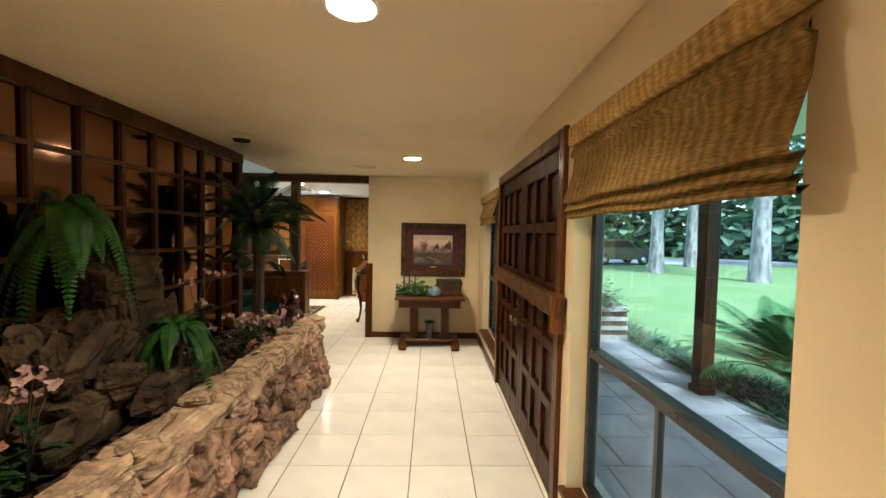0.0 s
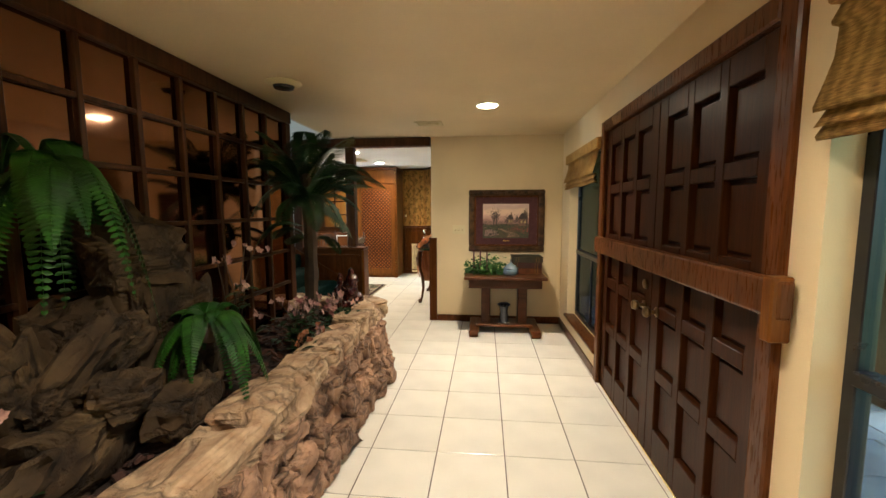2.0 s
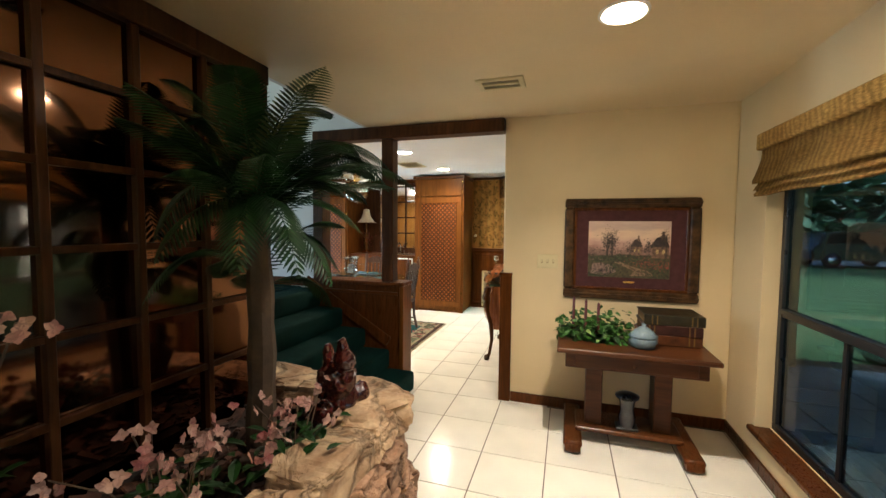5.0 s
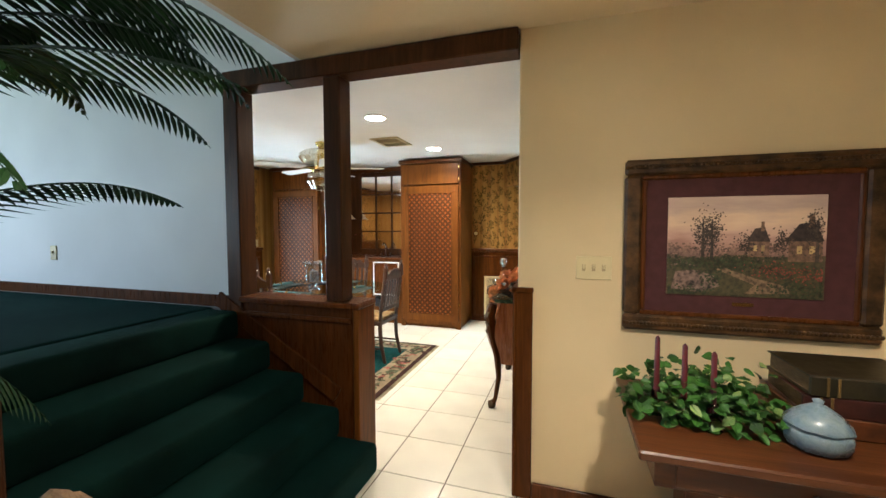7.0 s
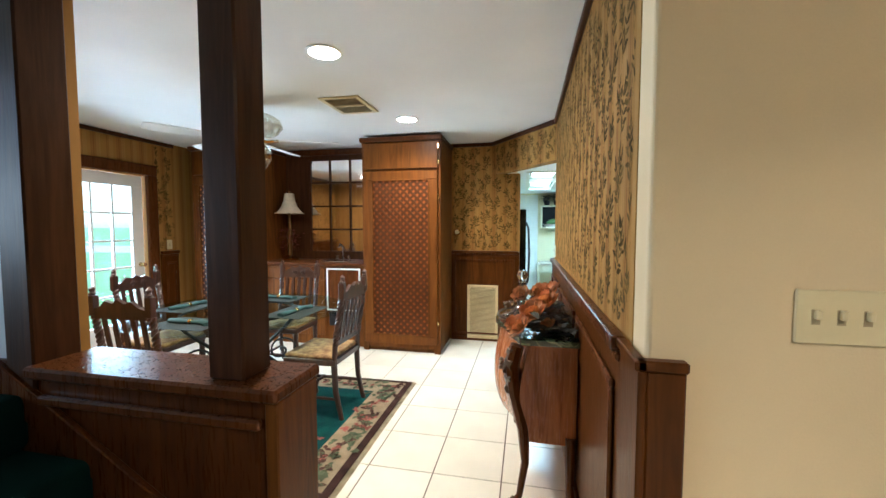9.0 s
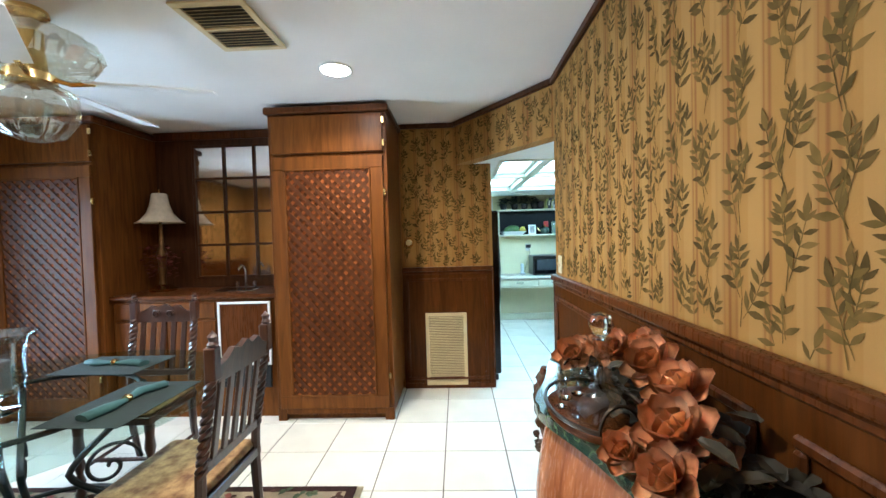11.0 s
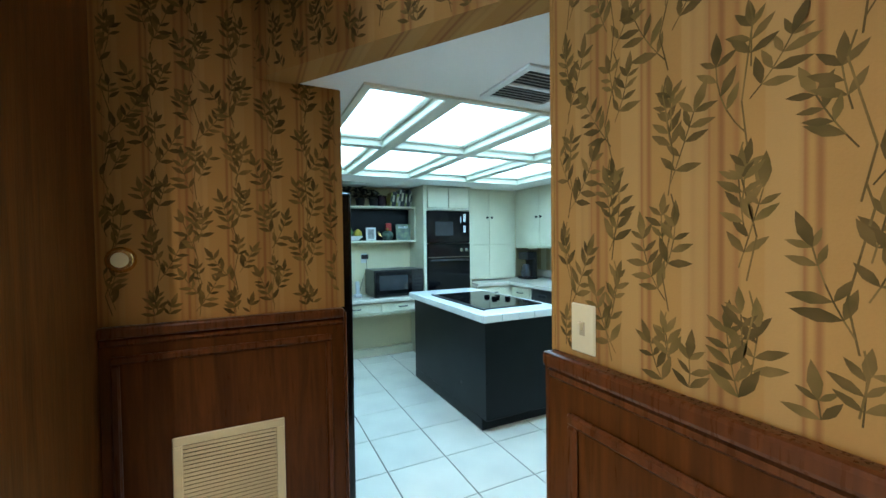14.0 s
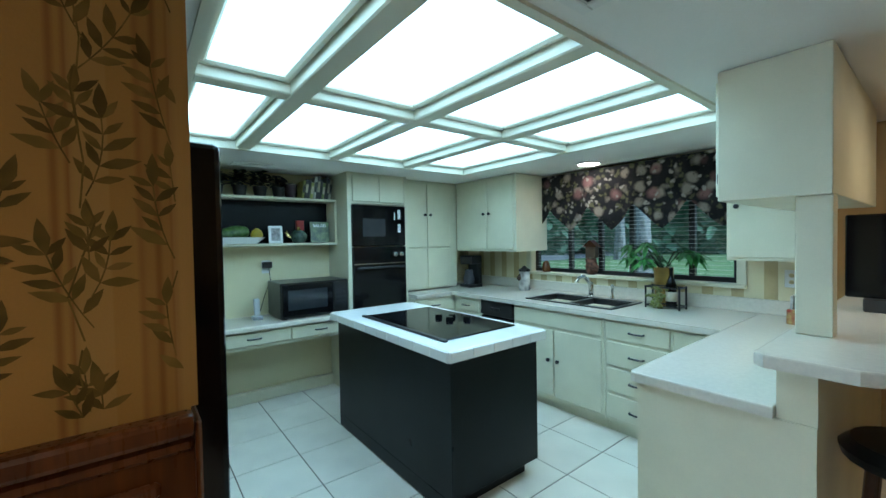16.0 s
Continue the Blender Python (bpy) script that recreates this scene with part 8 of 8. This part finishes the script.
def island_edge_tiles():
    k = bpy.data.objects["kitchen_island"]
    for i in range(10):
        y = 10.955 + i * 0.146
        part("edge_tile", box(0.744, 0.756, y + 0.0015, y + 0.1445, 0.815, 0.868, 0.003), WHITE_TILE, k)
    for i in range(5):
        x = 0.758 + i * 0.146
        part("edge_tile", box(x + 0.0015, x + 0.1445, 10.939, 10.951, 0.815, 0.868, 0.003), WHITE_TILE, k)


island_edge_tiles()


def refrigerator():
    f = thing("refrigerator", "black side-by-side refrigerator with bowed handles", "refrigerator")
    part("case", box(-1.16, -0.355, 10.46, 11.36, 0.02, 1.63, 0.006), BLACK, f)
    for y0, y1, hy in ((10.465, 10.905, 10.86), (10.915, 11.355, 10.96)):
        d = part("door", box(-0.353, -0.276, y0, y1, 0.06, 1.64, 0.014, seg=2), BLACK_GLOSS, f)
        part("handle", tube([(-0.278, hy, 0.62), (-0.245, hy, 0.70), (-0.232, hy, 1.05), (-0.245, hy, 1.40), (-0.278, hy, 1.48)], 0.014, 8), BLACK, d, smooth=True)
    part("kick_plate", box(-0.355, -0.305, 10.47, 11.35, 0.0, 0.055), BLACK, f)
    p = thing("trailing_plant", "green trailing plant on the refrigerator", "plant", at=(-0.66, 10.9, 1.632))
    part("pot", lathe([(0.0, 0), (0.06, 0), (0.08, 0.10), (0.0, 0.09)], 14), WHITE, p, smooth=True)
    lf = bmesh.new()
    r = random.Random(5)
    for i in range(110):
        a = r.uniform(0, 6.28)
        blade(lf, Vector((r.gauss(0, .08), r.gauss(0, .1), .05 + r.random() * .18)), Vector((math.cos(a), math.sin(a), r.uniform(-.5, .5))), Vector((0, 0, 1)), .06, .04)
    part("leaves", lf, IVY, p)


refrigerator()


def white_door():
    d = tagged(thing("door_3", "white panelled interior door with casing", "door"), kind="structure")
    part("door_frame", frame_x(-0.98, -0.06, -0.02, 2.03, KN - 0.02, KN - 0.001, 0.08, 0.004), WHITE, d)
    part("leaf", box(-0.90, -0.14, KN - 0.012, KN - 0.002, 0.01, 1.95), WHITE, d)


white_door()


def kitchen_window():
    w = tagged(thing("window_3", "wide dark-framed kitchen window with blinds", "window"), kind="structure")
    y0, y1, z0, z1 = 10.40, 12.27, 1.06, 2.0
    part("window_frame", ring_frame(y0, y1, z0, z1, 3.05, 3.10, 0.04), BLACK, w)
    for y in (10.72, 11.20, 11.50, 11.83):
        part("mullion", box(3.05, 3.095, y - 0.022, y + 0.022, z0 + 0.04, z1 - 0.04, 0.003), BLACK, w)
    g = part("pane", box(3.075, 3.079, y0 + 0.04, y1 - 0.04, z0 + 0.04, z1 - 0.04), PANE, w)
    g.visible_shadow = False
    part("window_sill", box(2.935, 3.06, y0 - 0.06, y1 + 0.06, 1.035, 1.062, 0.005), CABINET_CREAM, w)
    part("casing", boxes([(KE - 0.018, KE - 0.001, y0 - 0.06, y0, 1.062, 2.03), (KE - 0.018, KE - 0.001, y1, y1 + 0.06, 1.062, 2.03)], 0.003), CABINET_CREAM, w)
    b = thing("mini_blind", "pale slatted mini blind in the kitchen window", "blind")
    n = 26
    for i in range(n):
        z = z0 + 0.06 + (z1 - z0 - 0.10) * i / (n - 1)
        part("slat", moved(box(-0.009, 0.009, y0 + 0.045, y1 - 0.045, -0.0006, 0.0006), pose(3.032, 0, z, 0, 3, 0)), WHITE, b)
    part("headrail", box(3.015, 3.045, y0 + 0.045, y1 - 0.045, z1 - 0.03, z1 - 0.002), WHITE, b)


kitchen_window()


def valance():
    v = thing("window_valance", "dark floral fabric valance with scalloped points", "valance")
    y0, y1, zt = 10.36, 12.26, 2.035
    n = 80
    b = bmesh.new()
    rows = []
    for i in range(n + 1):
        f = i / n
        y = y0 + (y1 - y0) * f
        c = (f * 4.5 + 0.25) % 1.0
        low = 1.48 + 0.22 * abs(2 * c - 1) ** 1.2
        fold = 0.012 * math.sin(f * 60) + 0.02 * math.sin(f * 4.5 * 2 * math.pi)
        rows.append([b.verts.new((2.90 + fold * (k / 6), y, zt + (low - zt) * k / 6)) for k in range(7)])
    for a, c in zip(rows, rows[1:]):
        for k in range(6):
            b.faces.new((a[k], c[k], c[k + 1], a[k + 1])).smooth = True
    bmesh.ops.solidify(b, geom=b.faces[:], thickness=0.006)
    part("fabric", b, FLORAL, v, smooth=True)
    part("board", box(2.90, KE - 0.003, y0, y1, 2.02, 2.04), FLORAL, v)


def floral():
    m = material("dark_floral_chintz", (0.020, 0.018, 0.020), 0.9, vary=0.3, scale=8, bump=0.4, bump_scale=200)
    n, link = m.node_tree.nodes, m.node_tree.links.new
    p = n["Principled BSDF"]
    last = p.inputs["Base Color"].links[0].from_socket
    tc = n.new("ShaderNodeTexCoord")
    for scale, lo, hi, colour in ((17, 0.30, 0.20, (0.16, 0.15, 0.075)), (8.5, 0.30, 0.20, (0.42, 0.35, 0.28)), (5.5, 0.24, 0.12, (0.34, 0.17, 0.16)), (15, 0.22, 0.14, (0.50, 0.44, 0.38)), (36, 0.16, 0.10, (0.02, 0.02, 0.02))):
        vo, mr, mx, ns, ad = n.new("ShaderNodeTexVoronoi"), n.new("ShaderNodeMapRange"), n.new("ShaderNodeMix"), n.new("ShaderNodeTexNoise"), n.new("ShaderNodeMixRGB")
        ns.inputs["Scale"].default_value = scale * 1.4
        ad.inputs[0].default_value = 0.06
        link(tc.outputs["Object"], ad.inputs[1])
        link(ns.outputs[1], ad.inputs[2])
        link(tc.outputs["Object"], ns.inputs[0])
        vo.inputs["Scale"].default_value = scale
        link(ad.outputs[0], vo.inputs[0])
        mr.inputs["From Min"].default_value, mr.inputs["From Max"].default_value = lo * 1.4, hi * 1.2
        link(vo.outputs["Distance"], mr.inputs[0])
        mx.data_type = "RGBA"
        link(mr.outputs[0], mx.inputs[0])
        link(last, mx.inputs[6])
        mx.inputs[7].default_value = (*colour, 1)
        last = mx.outputs[2]
    link(last, p.inputs["Base Color"])
    return m


FLORAL = floral()
valance()

# striped paper on the window wall
STRIPE_K = material("kitchen_stripe_tan", (0.50, 0.40, 0.20), 0.6, vary=0.08, scale=6)
for i in range(18):
    y = 9.98 + 0.19 * i
    if y < 13.2:
        z1 = 1.03 if 10.30 < y < 12.35 else 1.29
        structure("wallpaper_stripe", box(KE - 0.0022, KE - 0.0006, y, y + 0.075, 0.972, z1), STRIPE_K, "tan stripe of the kitchen wallpaper", "wallpaper")
        structure("wallpaper_stripe", box(KE - 0.0022, KE - 0.0006, y, y + 0.075, 2.002, KCEIL), STRIPE_K, "tan stripe of the kitchen wallpaper", "wallpaper")


def counter_things():
    c = thing("coffee_maker", "black drip coffee maker with glass carafe", "coffee maker", at=(2.62, 12.86, 0.872))
    part("base", box(-0.09, 0.09, -0.10, 0.10, 0, 0.03, 0.008), BLACK, c)
    part("tower", box(0.03, 0.09, -0.09, 0.09, 0.03, 0.30, 0.008), BLACK, c)
    part("head", box(-0.09, 0.09, -0.10, 0.10, 0.26, 0.36, 0.015), BLACK, c)
    part("carafe", lathe([(0.0, 0.032), (0.06, 0.032), (0.072, 0.09), (0.05, 0.17), (0.045, 0.20), (0.0, 0.20)], 18, pose(-0.03, 0, 0)), GLASS_SMOKE, c, "dark coffee carafe", True)
    k = thing("cow_canister", "black and white cow-pattern canister with lid", "canister", at=(2.80, 12.22, 0.872))
    cow = material("cow_pattern", (0.75, 0.74, 0.70), 0.35, vary=0.0, scale=9, second=(0.02, 0.02, 0.02))
    part("body", lathe([(0.0, 0), (0.055, 0), (0.06, 0.02), (0.055, 0.20), (0.0, 0.20)], 18), cow, k, smooth=True)
    part("lid", lathe([(0.062, 0.20), (0.062, 0.22), (0.03, 0.235), (0.012, 0.255), (0.0, 0.26)], 18), BLACK, k, smooth=True)
    part("bow", moved(rough_blob(3, 0.04, 0.02, 0.035, 2, .4), pose(-0.055, 0.02, 0.14)), STEM, k, "brown bow")
    g = thing("wine_caddy", "black wire wine caddy with grape ornaments", "caddy", at=(2.72, 10.78, 0.872))
    wire = bmesh.new()
    for x in (-0.06, 0.06):
        for y in (-0.12, 0.12):
            tube([(x, y, 0), (x, y, 0.17)], 0.007, 6, wire)
    for z in (0.02, 0.16):
        tube([(-0.06, -0.12, z), (0.06, -0.12, z), (0.06, 0.12, z), (-0.06, 0.12, z), (-0.06, -0.12, z)], 0.006, 6, wire)
    part("wire_frame", wire, BLACK, g, smooth=True)
    gr = bmesh.new()
    r = random.Random(3)
    for i in range(60):
        bmesh.ops.create_icosphere(gr, subdivisions=1, radius=0.014, matrix=Matrix.Translation((-0.07 + r.gauss(0, .012), 0.03 + r.gauss(0, .025), 0.16 - r.random() * .15)))
    part("grape_cluster", gr, material("green_grapes", (0.22, 0.24, 0.06), 0.3, vary=0.3, island=0.3), g, "green grape cluster", True)
    b = thing("wine_bottle", "dark wine bottle in the caddy", "bottle", at=(2.72, 10.74, 0.88))
    part("bottle", lathe([(0.0, 0.0), (0.036, 0.0), (0.037, 0.17), (0.02, 0.22), (0.013, 0.24), (0.014, 0.30), (0.0, 0.30)], 16), BLACK_GLOSS, b, smooth=True)
    part("bottle_label", lathe([(0.0375, 0.05), (0.0378, 0.12)], 16), PAPER, b, "cream paper label")
    pl = thing("money_tree", "green leafy potted plant in a yellow pot", "plant", at=(2.86, 10.85, 0.872))
    part("pot", lathe([(0.0, 0), (0.055, 0.0), (0.065, 0.03), (0.07, 0.30), (0.062, 0.30), (0.0, 0.28)], 16), material("mustard_pot", (0.34, 0.22, 0.05), 0.45, vary=0.2), pl, smooth=True)
    lf, st = bmesh.new(), bmesh.new()
    for i in range(20):
        a = r.uniform(0, 6.28)
        tip = Vector((0.18 * math.cos(a) - .05, 0.24 * math.sin(a), 0.34 + r.uniform(-.06, .20)))
        tube([(0, 0, 0.26), tip * 0.5 + Vector((0, 0, .22)), tip], 0.003, 5, st)
        for j in range(6):
            q = a + (j - 2.5) * 0.8
            blade(lf, tip, Vector((math.cos(q), math.sin(q), r.uniform(-.6, .1))), Vector((0, 0, 1)), r.uniform(.08, .13), .04, .4)
    part("leaves", lf, leaf_material("bright_green_leaf", (0.06, 0.22, 0.05), (0.03, 0.11, 0.03)), pl)
    part("stems", st, IVY, pl)
    n = thing("recipe_box", "red and black patterned box on the counter", "box", at=(2.72, 10.02, 0.872))
    part("lower", box(-0.06, 0.06, -0.045, 0.045, 0, 0.09, 0.004), material("red_print", (0.30, 0.03, 0.025), 0.5, vary=0.4, scale=25, second=(0.45, 0.36, 0.12)), n)
    part("upper", boxes([(-0.05, 0.05, -0.045 + 0.03 * k, -0.03 + 0.03 * k, 0.09, 0.17) for k in range(3)], 0.003), cow, n, "black and white cards")
    o = thing("wall_outlet", "white double wall outlet", "outlet", at=(KE - 0.001, 10.10, 1.12))
    part("plate", box(-0.006, 0, -0.036, 0.036, -0.058, 0.058, 0.002), WHITE, o)
    for z in (-0.022, 0.022):
        part("socket", lathe([(0.0, 0), (0.015, 0), (0.014, 0.002), (0, 0.002)], 12, pose(-0.006, 0, z, 0, -90, 0)), IVORY, o)
    bh = thing("birdhouse", "small wooden birdhouse ornament on the window sill", "ornament", at=(2.985, 11.55, 1.062))
    part("house", box(-0.03, 0.03, -0.05, 0.05, 0.16, 0.27, 0.003), STEM, bh)
    part("roof", prism([(-0.075, 0.265), (0.075, 0.265), (0.0, 0.33)], -0.04, 0.04, m=pose(0, 0, 0, 90, 0, 90)), WOOD_DARK, bh)
    part("flower_base", moved(rough_blob(9, 0.03, 0.06, 0.085, 3, 0.5, 4), pose(0, 0, 0.08)), material("rust_ornament", (0.16, 0.07, 0.045), 0.8, vary=0.4, scale=30), bh)
    jr = thing("amber_jar", "small amber glass jar on the window sill", "jar", at=(2.985, 12.08, 1.062))
    part("glass", lathe([(0.0, 0), (0.038, 0), (0.045, 0.04), (0.035, 0.09), (0.02, 0.11), (0.0, 0.12)], 14), material("amber_jar_glass", (0.16, 0.06, 0.02), 0.15, vary=0.2), jr, smooth=True)


counter_things()


# ---- floor tiles, piece by piece ----
def tiles():
    s = 0.405
    b = box(-s / 2, s / 2, -s / 2, s / 2, -0.006, 0.0, 0.002)
    me = bpy.data.meshes.new("tile")
    b.to_mesh(me)
    b.free()
    me.materials.append(TILE)

    def lay(x, y, sx=1.0, sy=1.0):
        o = new("tile", me)
        o.parent = floor
        o.matrix_basis = Matrix.Translation((x, y, 0)) @ Matrix.Diagonal((sx, sy, 1, 1))

    # joint lines: the grid is not quite even from room to room
    ys = [3.067 + 0.412 * (j - 11) for j in range(20)]
    while ys[-1] < 9.5:
        ys.append(ys[-1] + 0.4045)
    while ys[-1] < 13.4:
        ys.append(ys[-1] + 0.42)
    for y0, y1 in zip(ys, ys[1:]):
        east = 0.418 if y0 < 6.3 else 0.391
        xs = [-0.393 * k for k in range(12, 0, -1)] + [0.004 + east * k for k in range(9)]
        for x0, x1 in zip(xs, xs[1:]):
            x, y = (x0 + x1) / 2, (y0 + y1) / 2
            foyer = y < 6.42 and (-0.25 < x < 1.9 or (x > -1.0 and y > 5.0))
            dining = 6.42 <= y < 10.35 and -4.7 < x < 0.25
            kitchen = y >= 9.2 and -1.3 < x < 3.0 and not (x > 2.3 and y > 9.9) and not (y > 13.4)
            if foyer or dining or kitchen:
                lay(x, y, (x1 - x0 - 0.006) / s, (y1 - y0 - 0.006) / s)


tiles()
